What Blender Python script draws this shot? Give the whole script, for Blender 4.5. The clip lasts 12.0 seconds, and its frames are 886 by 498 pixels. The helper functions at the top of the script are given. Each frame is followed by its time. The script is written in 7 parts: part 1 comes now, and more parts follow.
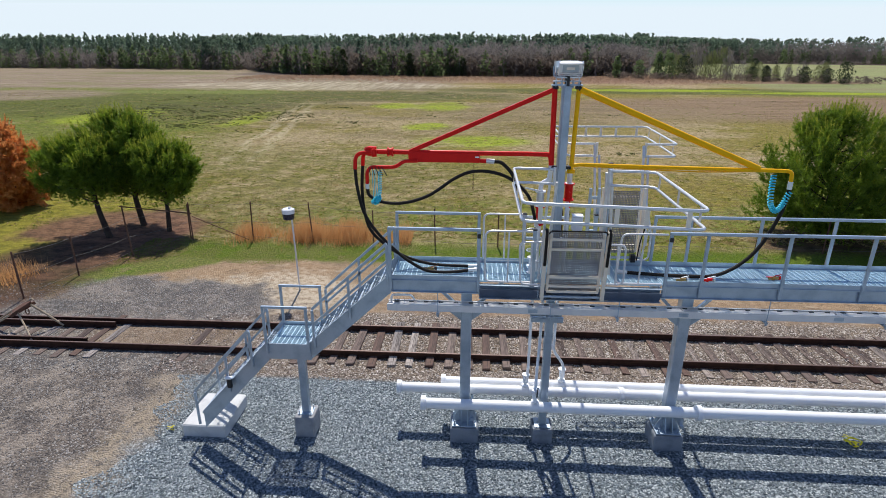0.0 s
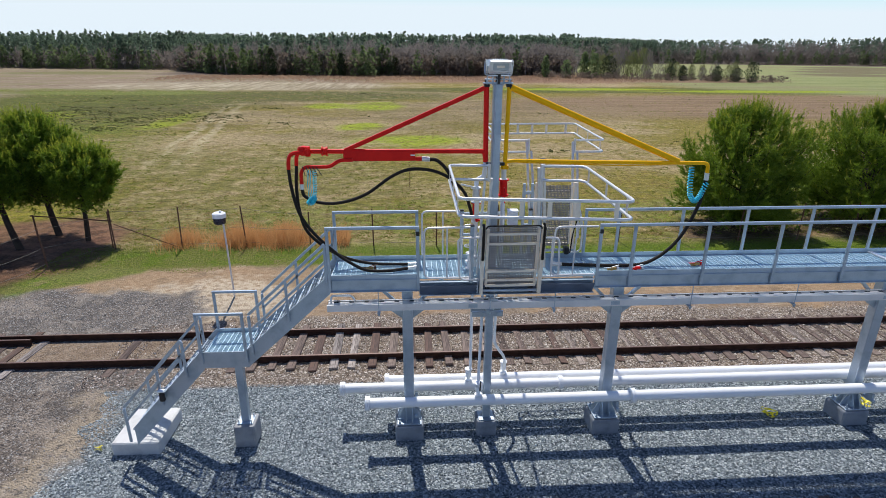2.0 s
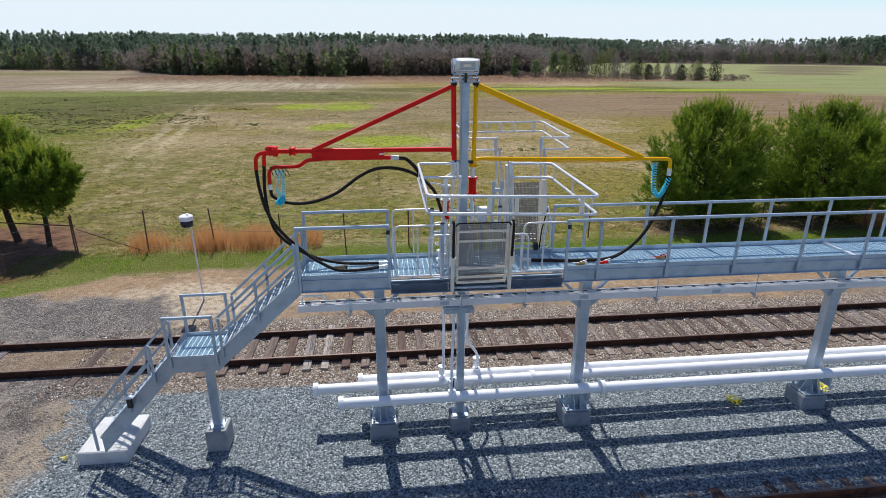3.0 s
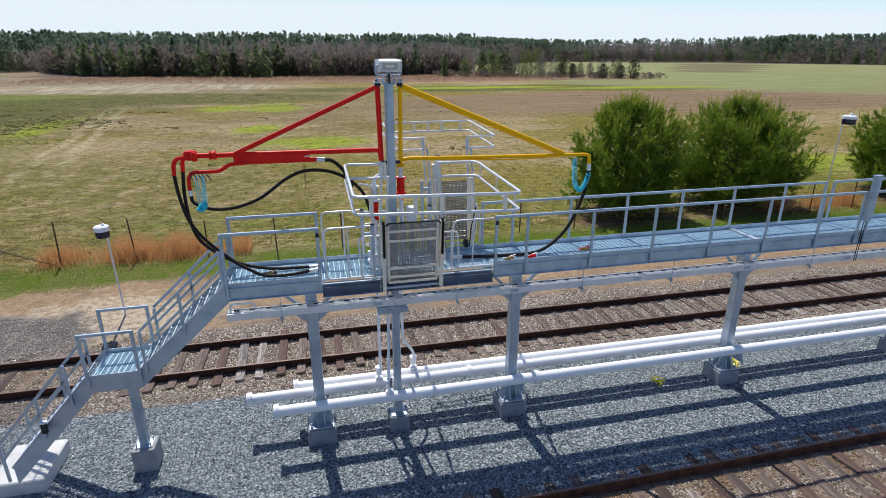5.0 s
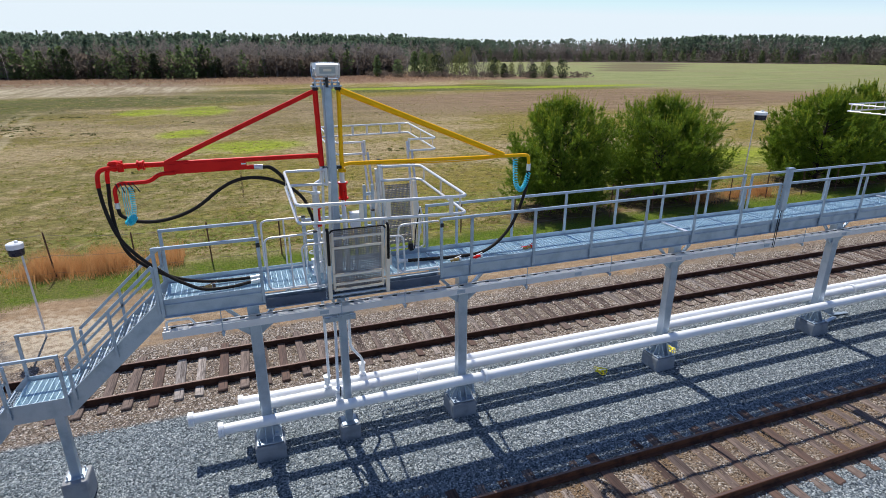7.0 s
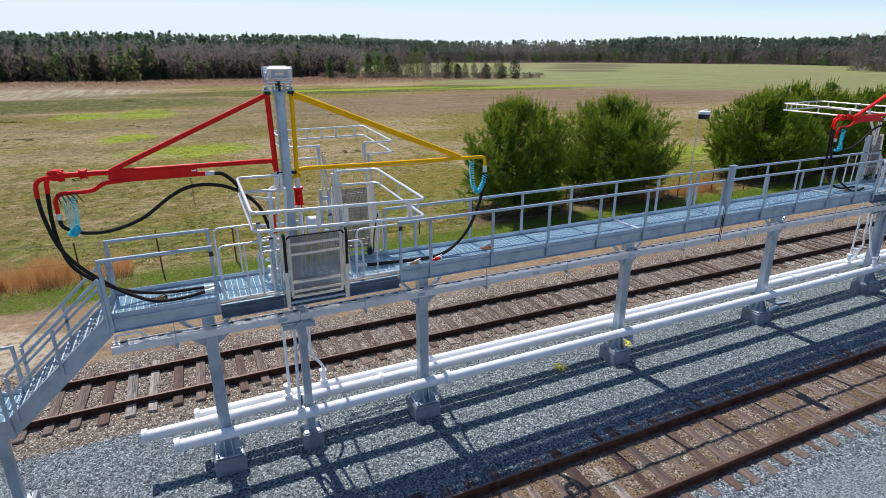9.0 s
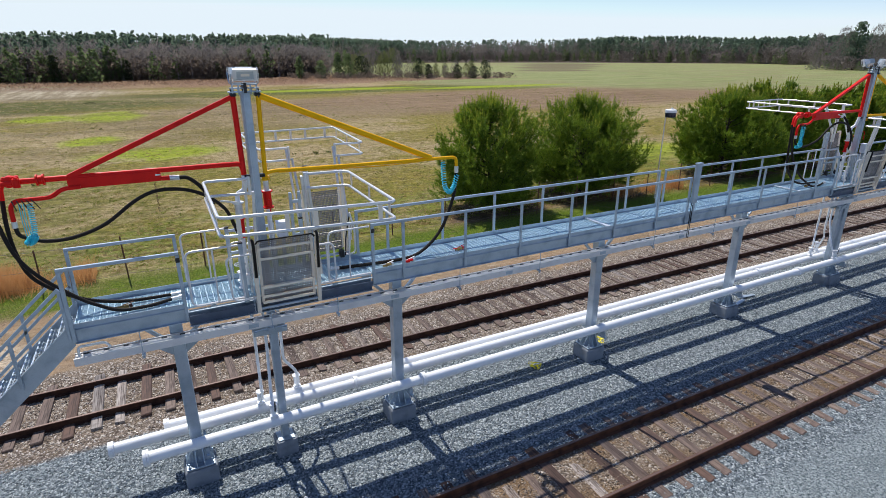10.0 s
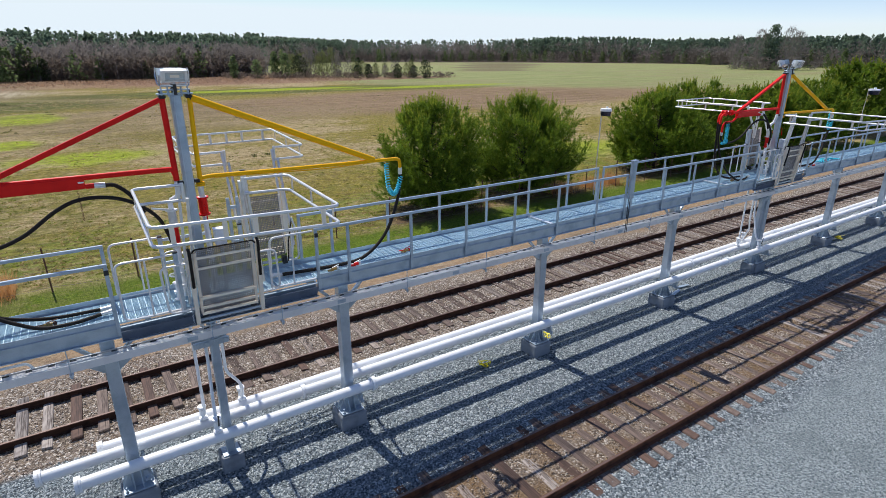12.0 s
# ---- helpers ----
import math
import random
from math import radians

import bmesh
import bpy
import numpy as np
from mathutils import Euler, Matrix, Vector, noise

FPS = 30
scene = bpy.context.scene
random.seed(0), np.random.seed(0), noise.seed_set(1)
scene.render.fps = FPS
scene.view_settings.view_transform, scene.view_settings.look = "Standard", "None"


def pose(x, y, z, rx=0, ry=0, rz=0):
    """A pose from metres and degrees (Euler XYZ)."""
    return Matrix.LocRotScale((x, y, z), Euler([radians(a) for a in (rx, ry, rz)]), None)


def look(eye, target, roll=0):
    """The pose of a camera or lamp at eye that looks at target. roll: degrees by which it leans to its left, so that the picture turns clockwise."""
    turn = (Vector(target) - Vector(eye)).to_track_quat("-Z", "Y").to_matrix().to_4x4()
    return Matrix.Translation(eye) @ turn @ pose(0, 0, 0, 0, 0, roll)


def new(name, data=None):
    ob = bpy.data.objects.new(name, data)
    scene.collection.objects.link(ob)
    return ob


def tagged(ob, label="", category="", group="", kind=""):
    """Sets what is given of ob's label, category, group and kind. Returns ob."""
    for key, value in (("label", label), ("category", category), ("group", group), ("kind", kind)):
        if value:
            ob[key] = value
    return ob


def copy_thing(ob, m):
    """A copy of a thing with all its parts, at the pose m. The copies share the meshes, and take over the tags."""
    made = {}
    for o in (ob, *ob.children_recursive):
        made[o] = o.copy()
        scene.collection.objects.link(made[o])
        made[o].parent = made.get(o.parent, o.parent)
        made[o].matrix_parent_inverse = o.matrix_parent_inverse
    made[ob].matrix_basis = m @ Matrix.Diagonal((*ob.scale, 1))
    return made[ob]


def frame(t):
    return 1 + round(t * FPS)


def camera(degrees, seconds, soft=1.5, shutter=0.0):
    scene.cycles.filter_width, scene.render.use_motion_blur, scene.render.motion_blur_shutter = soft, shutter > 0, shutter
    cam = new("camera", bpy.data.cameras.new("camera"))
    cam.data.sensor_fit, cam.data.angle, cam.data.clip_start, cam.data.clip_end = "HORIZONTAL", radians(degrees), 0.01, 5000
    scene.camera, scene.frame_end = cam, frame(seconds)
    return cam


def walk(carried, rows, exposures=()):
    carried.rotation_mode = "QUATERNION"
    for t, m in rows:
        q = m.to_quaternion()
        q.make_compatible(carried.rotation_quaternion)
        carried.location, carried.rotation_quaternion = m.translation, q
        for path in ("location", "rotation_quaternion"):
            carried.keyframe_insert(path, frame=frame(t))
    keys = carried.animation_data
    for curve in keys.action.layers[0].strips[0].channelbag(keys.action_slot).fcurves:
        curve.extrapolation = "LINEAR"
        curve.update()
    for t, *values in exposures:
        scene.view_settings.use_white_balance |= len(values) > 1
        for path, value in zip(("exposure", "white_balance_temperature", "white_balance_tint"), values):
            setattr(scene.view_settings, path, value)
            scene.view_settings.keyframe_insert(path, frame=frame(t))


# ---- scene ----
cam = camera(77.9, 12.0, 0.8)
PATH = [
    (0, (1.567, -13.275, 8.063), (1.458, -11.396, 7.385), 0.1),
    (0.5, (1.546, -13.271, 8.065), (1.484, -11.391, 7.385), 0.3),
    (1, (1.555, -13.293, 8.055), (1.55, -11.411, 7.377), 0.3),
    (1.5, (1.565, -13.311, 8.062), (1.625, -11.431, 7.381), 0.3),
    (2, (1.57, -13.322, 8.04), (1.683, -11.444, 7.362), 0.3),
    (2.5, (1.599, -13.358, 8.028), (1.753, -11.482, 7.352), 0.2),
    (3, (1.626, -13.399, 8.025), (1.834, -11.529, 7.347), 0.2),
    (5, (1.745, -13.494, 8.047), (2.176, -11.663, 7.368), 0.1),
    (5.5, (1.743, -13.52, 8.06), (2.246, -11.707, 7.382), 0.2),
    (6, (1.723, -13.488, 8.076), (2.32, -11.705, 7.396), 0.1),
    (6.5, (1.674, -13.464, 8.099), (2.314, -11.694, 7.421), 0.0),
    (7, (1.653, -13.415, 8.096), (2.293, -11.646, 7.418), 0.0),
    (9, (1.647, -13.406, 8.139), (2.427, -11.692, 7.463), -0.0),
    (9.5, (1.658, -13.384, 8.149), (2.478, -11.689, 7.473), -0.0),
    (10, (1.694, -13.374, 8.149), (2.558, -11.702, 7.473), -0.1),
    (10.5, (1.712, -13.375, 8.151), (2.62, -11.726, 7.475), -0.1),
    (11, (1.73, -13.382, 8.166), (2.676, -11.755, 7.49), -0.1),
    (11.5, (1.726, -13.371, 8.167), (2.715, -11.77, 7.491), -0.1),
    (12, (1.722, -13.308, 8.166), (2.756, -11.736, 7.489), 0.1),
]
walk(cam, [(t, look(eye, target, roll)) for t, eye, target, roll in PATH])

# ---- light ----
SUN_EL, SUN_AZ = radians(57.5), radians(-7.0)
world = bpy.data.worlds.new("sky")
scene.world = world
world.use_nodes = True
wn = world.node_tree.nodes
sky = wn.new("ShaderNodeTexSky")
sky.sky_type = "NISHITA"
sky.sun_disc = False
sky.sun_elevation, sky.sun_rotation = SUN_EL, SUN_AZ % (2 * math.pi)
sky.air_density, sky.dust_density, sky.ozone_density = 0.85, 0.05, 3.0
tint = wn.new("ShaderNodeMix")
tint.data_type, tint.blend_type = "RGBA", "MULTIPLY"
tint.inputs[0].default_value, tint.inputs[7].default_value = 1.0, (1.0, 0.935, 1.015, 1)
world.node_tree.links.new(sky.outputs[0], tint.inputs[6])
cap = wn.new("ShaderNodeMix")
cap.data_type, cap.blend_type = "RGBA", "DARKEN"
cap.inputs[0].default_value, cap.inputs[7].default_value = 1.0, (5.55, 6.3, 6.9, 1)
world.node_tree.links.new(tint.outputs[2], cap.inputs[6])
world.node_tree.links.new(cap.outputs[2], wn["Background"].inputs[0])
wn["Background"].inputs[1].default_value = 0.124
sun_dir = Vector((math.sin(SUN_AZ) * math.cos(SUN_EL), math.cos(SUN_AZ) * math.cos(SUN_EL), math.sin(SUN_EL)))
sun = new("sun", bpy.data.lights.new("sun", "SUN"))
sun.data.energy, sun.data.angle, sun.data.color = 4.2, radians(0.5), (1.0, 0.97, 0.93)
sun.matrix_basis = look(sun_dir * 60, (0, 0, 0))
scene.view_settings.exposure = 0.19


# ---- node helpers ----
class Mat:
    def __init__(self, name):
        self.m = bpy.data.materials.new(name)
        self.m.use_nodes = True
        self.t = self.m.node_tree
        self.b = self.t.nodes["Principled BSDF"]
        self.out = self.t.nodes["Material Output"]

    def n(self, kind, **props):
        node = self.t.nodes.new(kind)
        for k, v in props.items():
            if k == "operation":
                node.operation = v
            elif k == "blend":
                node.data_type, node.blend_type = "RGBA", v
            elif k == "feature":
                node.feature = v
        return node

    def put(self, sock, v):
        if hasattr(v, "is_output"):
            self.t.links.new(v, sock)
        elif isinstance(v, (tuple, list)) and len(v) == 3 and sock.type == "RGBA":
            sock.default_value = (*v, 1)
        else:
            sock.default_value = v

    def math(self, op, a, b=0.0, c=None):
        x = self.n("ShaderNodeMath", operation=op)
        self.put(x.inputs[0], a)
        self.put(x.inputs[1], b)
        if c is not None:
            self.put(x.inputs[2], c)
        return x.outputs[0]

    def mix(self, f, a, b, blend="MIX"):
        x = self.n("ShaderNodeMix", blend=blend)
        self.put(x.inputs[0], f)
        self.put(x.inputs[6], a)
        self.put(x.inputs[7], b)
        return x.outputs[2]

    def pos(self):
        return self.n("ShaderNodeNewGeometry").outputs["Position"]

    def obj(self):
        return self.n("ShaderNodeTexCoord").outputs["Object"]

    def scaled(self, vec, s):
        x = self.n("ShaderNodeMapping")
        self.put(x.inputs[0], vec)
        x.inputs[3].default_value = s
        return x.outputs[0]

    def noise(self, vec, scale, detail=3.0, rough=0.55):
        x = self.n("ShaderNodeTexNoise")
        self.put(x.inputs["Vector"], vec)
        x.inputs["Scale"].default_value, x.inputs["Detail"].default_value, x.inputs["Roughness"].default_value = scale, detail, rough
        return x.outputs[0]

    def voronoi(self, vec, scale, feature="F1"):
        x = self.n("ShaderNodeTexVoronoi", feature=feature)
        self.put(x.inputs["Vector"], vec)
        x.inputs["Scale"].default_value = scale
        return x.outputs

    def step(self, v, lo, hi):
        x = self.n("ShaderNodeMapRange")
        x.interpolation_type = "SMOOTHSTEP"
        self.put(x.inputs[0], v)
        x.inputs[1].default_value, x.inputs[2].default_value = lo, hi
        return x.outputs[0]

    def random(self):
        return self.n("ShaderNodeObjectInfo").outputs["Random"]

    def island(self):
        return self.n("ShaderNodeNewGeometry").outputs["Random Per Island"]

    def bump(self, height, strength=0.3, dist=0.01):
        x = self.n("ShaderNodeBump")
        self.put(x.inputs["Height"], height)
        x.inputs["Strength"].default_value, x.inputs["Distance"].default_value = strength, dist
        self.put(self.b.inputs["Normal"], x.outputs[0])

    def surf(self, color=None, rough=None, metal=None, **more):
        if color is not None:
            self.put(self.b.inputs["Base Color"], color)
        if rough is not None:
            self.put(self.b.inputs["Roughness"], rough)
        if metal is not None:
            self.put(self.b.inputs["Metallic"], metal)
        for k, v in more.items():
            self.put(self.b.inputs[k], v)
        return self


def worn(name, base, dark, rough, metal, scale=6.0, amount=0.5, bump=0.1, grain=60.0, spec=0.5):
    """A surface of two tones with fine grain and larger stains."""
    a = Mat(name)
    o = a.pos()
    big = a.step(a.noise(o, scale, 4.0), 0.42, 0.72)
    fine = a.noise(o, grain, 2.0)
    c = a.mix(a.math("MULTIPLY", big, amount), base, dark)
    c = a.mix(a.math("MULTIPLY", a.step(fine, 0.45, 0.75), 0.35 * amount), c, dark)
    a.surf(c, a.math("ADD", rough - 0.08, a.math("MULTIPLY", big, 0.16)), metal)
    a.b.inputs["Specular IOR Level"].default_value = spec
    if bump:
        a.bump(fine, bump, 0.004)
    return a.m


STEEL = worn("galvanised_steel", (0.455, 0.53, 0.60), (0.30, 0.365, 0.425), 0.44, 0.55, 3.0, 0.7, 0.08, 45.0)
ALU = worn("brushed_aluminium", (0.80, 0.79, 0.76), (0.58, 0.57, 0.55), 0.38, 0.55, 8.0, 0.5, 0.05, 90.0)
MESHALU = worn("expanded_aluminium_mesh", (0.28, 0.255, 0.245), (0.11, 0.10, 0.096), 0.45, 0.35, 8.0, 0.6, 0.05, 90.0)
FRAMEALU = worn("warm_extruded_aluminium", (0.88, 0.77, 0.62), (0.70, 0.60, 0.48), 0.45, 0.1, 8.0, 0.4, 0.05, 90.0)
TRAYALU = worn("pale_tray_aluminium", (0.78, 0.755, 0.73), (0.60, 0.58, 0.57), 0.5, 0.15, 3.0, 0.5, 0.05)
GRATE = worn("galvanised_grating", (0.50, 0.665, 0.755), (0.38, 0.53, 0.62), 0.56, 0.2, 2.0, 0.5, 0.0)
RAILSTEEL = worn("rusted_rail_steel", (0.060, 0.026, 0.016), (0.028, 0.014, 0.010), 0.75, 0.1, 5.0, 0.8, 0.3, 70.0, 0.2)
RAILRED = worn("bright_rusted_rail_steel", (0.125, 0.052, 0.028), (0.048, 0.024, 0.017), 0.8, 0.1, 4.0, 0.9, 0.3, 70.0, 0.2)
RAILTOP = worn("worn_rail_head", (0.20, 0.13, 0.10), (0.11, 0.06, 0.045), 0.45, 0.5, 5.0, 0.7, 0.1)
CONCRETE = worn("cast_concrete", (0.62, 0.61, 0.58), (0.44, 0.43, 0.41), 0.9, 0.0, 2.5, 0.7, 0.4, 40.0, 0.3)
CONCRETE_MID = worn("weathered_footing_concrete", (0.34, 0.34, 0.335), (0.23, 0.23, 0.235), 0.9, 0.0, 3.0, 0.7, 0.4, 40.0, 0.3)
CONCRETE_OLD = worn("grey_footing_concrete", (0.235, 0.255, 0.28), (0.15, 0.165, 0.185), 0.9, 0.0, 3.0, 0.8, 0.4, 40.0, 0.3)
WHITE = worn("white_pipe_paint", (0.86, 0.86, 0.85), (0.74, 0.74, 0.73), 0.42, 0.0, 2.0, 0.35, 0.05)
RED = worn("red_enamel_paint", (0.82, 0.018, 0.012), (0.62, 0.011, 0.010), 0.45, 0.0, 4.0, 0.5, 0.05, 60.0, 0.14)
YELLOW = worn("yellow_enamel_paint", (1.0, 0.50, 0.004), (0.95, 0.45, 0.004), 0.5, 0.0, 4.0, 0.3, 0.05, 60.0, 0.15)
RUBBER = worn("black_rubber", (0.020, 0.015, 0.011), (0.036, 0.028, 0.021), 0.7, 0.0, 10.0, 0.5, 0.15, 60.0, 0.2)
BLACKIRON = worn("black_cast_iron", (0.03, 0.03, 0.032), (0.015, 0.015, 0.016), 0.5, 0.3, 10.0, 0.5, 0.2)
CYAN = worn("cyan_coil_plastic", (0.05, 0.60, 0.70), (0.03, 0.46, 0.58), 0.35, 0.0, 10.0, 0.4, 0.0)
BRASS = worn("brass_fitting", (0.46, 0.29, 0.09), (0.30, 0.17, 0.05), 0.4, 0.6, 12.0, 0.5, 0.1)
RUSTPOST = worn("rusted_fence_steel", (0.16, 0.075, 0.045), (0.08, 0.045, 0.03), 0.8, 0.2, 6.0, 0.8, 0.2)
WIRE = worn("weathered_fence_wire", (0.20, 0.17, 0.14), (0.12, 0.10, 0.09), 0.7, 0.4, 6.0, 0.5, 0.0)
BARK = worn("pine_bark", (0.060, 0.045, 0.034), (0.030, 0.022, 0.018), 0.9, 0.0, 6.0, 0.8, 0.6, 30.0, 0.2)
TAPE = worn("yellow_marking_ribbon", (0.90, 0.76, 0.01), (0.75, 0.60, 0.01), 0.5, 0.0, 12.0, 0.5, 0.0)
# Kick plate tone, darker and bluer than the galvanised steel.
KICK = worn("dark_blue_kick_plate", (0.105, 0.140, 0.205), (0.070, 0.095, 0.140), 0.5, 0.2, 3.0, 0.6, 0.05)
DARKCAP = worn("dark_blue_plastic", (0.018, 0.022, 0.045), (0.012, 0.014, 0.03), 0.35, 0.0, 10.0, 0.4, 0.0)


def lamp_glass():
    a = Mat("floodlight_lens")
    a.surf((0.70, 0.74, 0.72), 0.12, 0.0)
    a.b.inputs["Transmission Weight"].default_value = 0.35
    a.bump(a.voronoi(a.pos(), 60.0)[0], 0.4, 0.01)
    return a.m


def tie_wood():
    a = Mat("weathered_tie_timber")
    o = a.obj()
    grain = a.noise(a.scaled(o, (30.0, 1.6, 30.0)), 1.0, 4.0)
    ramp = a.n("ShaderNodeValToRGB")
    a.put(ramp.inputs[0], a.random())
    ramp.color_ramp.interpolation = "CONSTANT"
    e = ramp.color_ramp.elements
    for k, tone in enumerate(((0.230, 0.172, 0.138), (0.132, 0.078, 0.057), (0.345, 0.282, 0.236), (0.184, 0.132, 0.106), (0.287, 0.213, 0.167), (0.149, 0.109, 0.092), (0.414, 0.356, 0.310))):
        if k > 1:
            e.new(0.5)
        e[k].position, e[k].color = k / 7, (*tone, 1)
    c = a.mix(a.step(grain, 0.25, 0.60), (0.045, 0.030, 0.024), ramp.outputs[0])
    c = a.mix(a.math("MULTIPLY", a.step(a.noise(o, 3.0), 0.52, 0.75), 0.5), c, (0.06, 0.038, 0.030))
    a.surf(c, 0.9)
    a.bump(grain, 0.5, 0.01)
    return a.m


def stone_mat(name, tones):
    """Loose stones, each of its own tone."""
    a = Mat(name)
    r = a.n("ShaderNodeValToRGB")
    a.put(r.inputs[0], a.island())
    e = r.color_ramp.elements
    while len(e) < len(tones):
        e.new(0.5)
    for i, c in enumerate(tones):
        e[i].position, e[i].color = i / (len(tones) - 1), (*c, 1)
    c = a.mix(0.5, r.outputs[0], a.noise(a.pos(), 40.0), "SOFT_LIGHT")
    a.surf(c, 0.85)
    a.b.inputs["Specular IOR Level"].default_value = 0.15
    return a.m


LENS = lamp_glass()
TIE = tie_wood()
GREYSTONE = stone_mat("crushed_blue_grey_stone", [(0.070, 0.088, 0.097), (0.264, 0.304, 0.312), (0.466, 0.502, 0.506), (0.158, 0.189, 0.202), (0.387, 0.427, 0.431), (0.220, 0.260, 0.273), (0.528, 0.563, 0.554), (0.114, 0.136, 0.145)])
BROWNSTONE = stone_mat("brown_ballast_stone", [(0.09, 0.065, 0.052), (0.26, 0.205, 0.165), (0.42, 0.345, 0.285), (0.15, 0.11, 0.085), (0.34, 0.27, 0.22), (0.74, 0.68, 0.62)])


DIRTSTONE = stone_mat("grey_brown_yard_stone", [(0.07, 0.063, 0.058), (0.27, 0.25, 0.235), (0.15, 0.138, 0.13), (0.42, 0.39, 0.36), (0.10, 0.09, 0.083), (0.33, 0.29, 0.25)])
RUSTSTONE = stone_mat("rust_stained_ballast_stone", [(0.085, 0.060, 0.044), (0.25, 0.185, 0.135), (0.175, 0.13, 0.095), (0.36, 0.295, 0.23), (0.125, 0.092, 0.072), (0.30, 0.205, 0.12), (0.225, 0.19, 0.155)])


def ground_mat():
    a = Mat("ground_gravel_sand_and_field")
    p = a.pos()
    xyz = a.n("ShaderNodeSeparateXYZ")
    a.put(xyz.inputs[0], p)
    w1 = a.math("SUBTRACT", a.noise(p, 0.22, 3.0), 0.5)
    w2 = a.math("SUBTRACT", a.noise(p, 1.7, 4.0), 0.5)
    warp = a.math("ADD", a.math("MULTIPLY", w1, 3.2), a.math("MULTIPLY", w2, 1.3))
    x = a.math("ADD", xyz.outputs[0], warp)
    y = a.math("ADD", xyz.outputs[1], a.math("MULTIPLY", warp, 0.55))
    yr = xyz.outputs[1]
    fine = a.noise(p, 28.0, 4.0, 0.7)
    mid = a.noise(p, 5.0, 4.0, 0.6)
    cells = a.voronoi(p, 27.0)
    split = a.n("ShaderNodeSeparateColor")
    a.put(split.inputs[0], cells[1])
    grit = split.outputs[0]
    pale = a.step(split.outputs[1], 0.80, 0.84)
    # loose stone and earth near the tracks
    blue = a.mix(pale, a.mix(grit, (0.044, 0.056, 0.065), (0.238, 0.273, 0.286)), (0.440, 0.475, 0.480))
    brown = a.mix(pale, a.mix(grit, (0.085, 0.065, 0.050), (0.34, 0.275, 0.215)), (0.56, 0.50, 0.43))
    brown = a.mix(a.math("MULTIPLY", a.step(mid, 0.5, 0.72), 0.5), brown, (0.25, 0.17, 0.09))
    dirt = a.mix(a.step(mid, 0.3, 0.7), (0.124, 0.101, 0.083), (0.234, 0.190, 0.154))
    dirt = a.mix(a.math("MULTIPLY", a.step(a.noise(p, 0.5, 4.0), 0.42, 0.68), 0.6), dirt, (0.258, 0.216, 0.176))
    dirt = a.mix(a.math("MULTIPLY", a.step(grit, 0.35, 0.95), 0.75), dirt, (0.070, 0.063, 0.058))
    dirt = a.mix(a.math("MULTIPLY", pale, 0.75), dirt, (0.40, 0.37, 0.335))
    dirt = a.mix(a.math("MULTIPLY", a.step(a.noise(p, 11.0, 7.0, 0.9), 0.50, 0.58), 0.65), dirt, (0.055, 0.050, 0.046))
    dirt = a.mix(a.math("MULTIPLY", a.step(a.noise(p, 0.9, 6.0, 0.85), 0.48, 0.57), 0.6), dirt, (0.35, 0.29, 0.23))
    dirt = a.mix(a.math("MULTIPLY", a.step(a.noise(p, 0.35, 6.0, 0.8), 0.50, 0.60), 0.5), dirt, (0.085, 0.075, 0.068))
    sand = a.mix(a.step(mid, 0.3, 0.75), (0.297, 0.195, 0.112), (0.448, 0.315, 0.191))
    sand = a.mix(a.math("MULTIPLY", a.step(a.noise(p, 0.45, 4.0, 0.7), 0.46, 0.66), 0.7), sand, (0.25, 0.19, 0.12))
    sand = a.mix(a.math("MULTIPLY", a.step(fine, 0.5, 0.8), 0.35), sand, (0.27, 0.2, 0.14))
    sand = a.mix(a.math("MULTIPLY", a.step(a.noise(a.scaled(p, (0.5, 1.0, 1.0)), 1.6, 7.0, 0.85), 0.53, 0.61), 0.65), sand, (0.19, 0.135, 0.085))
    sand = a.mix(a.math("MULTIPLY", a.step(a.noise(a.scaled(p, (0.4, 1.0, 1.0)), 0.9, 6.0, 0.8), 0.55, 0.64), 0.6), sand, (0.51, 0.42, 0.30))
    # grass and field
    tuft = a.noise(p, 9.0, 5.0, 0.75)
    lush = a.mix(a.step(tuft, 0.35, 0.7), (0.060, 0.105, 0.010), (0.185, 0.245, 0.022))
    lush = a.mix(a.math("MULTIPLY", a.step(a.noise(p, 1.1, 4.0, 0.7), 0.54, 0.72), 0.7), lush, (0.26, 0.20, 0.10))
    long = a.scaled(p, (0.35, 1.0, 1.0))
    rows = a.noise(a.scaled(p, (0.03, 0.9, 1.0)), 1.0, 4.0, 0.7)
    broad = a.noise(a.scaled(p, (0.6, 1.0, 1.0)), 0.055, 4.0, 0.6)
    matted = a.noise(a.scaled(p, (0.7, 1.0, 1.0)), 1.9, 8.0, 0.85)
    clod = a.noise(a.scaled(p, (0.8, 1.0, 1.0)), 4.5, 7.0, 0.9)
    straw = a.mix(a.step(matted, 0.38, 0.60), (0.220, 0.158, 0.070), (0.475, 0.368, 0.200))
    olive = a.mix(a.step(matted, 0.38, 0.60), (0.116, 0.098, 0.016), (0.302, 0.238, 0.045))
    lean = a.math("ADD", a.math("ADD", a.math("MULTIPLY", a.math("SUBTRACT", broad, 0.5), 2.4), 0.455), a.math("MULTIPLY", a.math("SUBTRACT", a.noise(p, 0.8, 6.0, 0.8), 0.5), 0.9))
    lean = a.math("ADD", lean, a.math("MULTIPLY", a.step(x, 4.0, 18.0), 0.09))
    field = a.mix(a.step(lean, 0.36, 0.62), straw, olive)
    field = a.mix(a.math("MULTIPLY", a.step(clod, 0.50, 0.58), 0.6), field, (0.080, 0.064, 0.018))
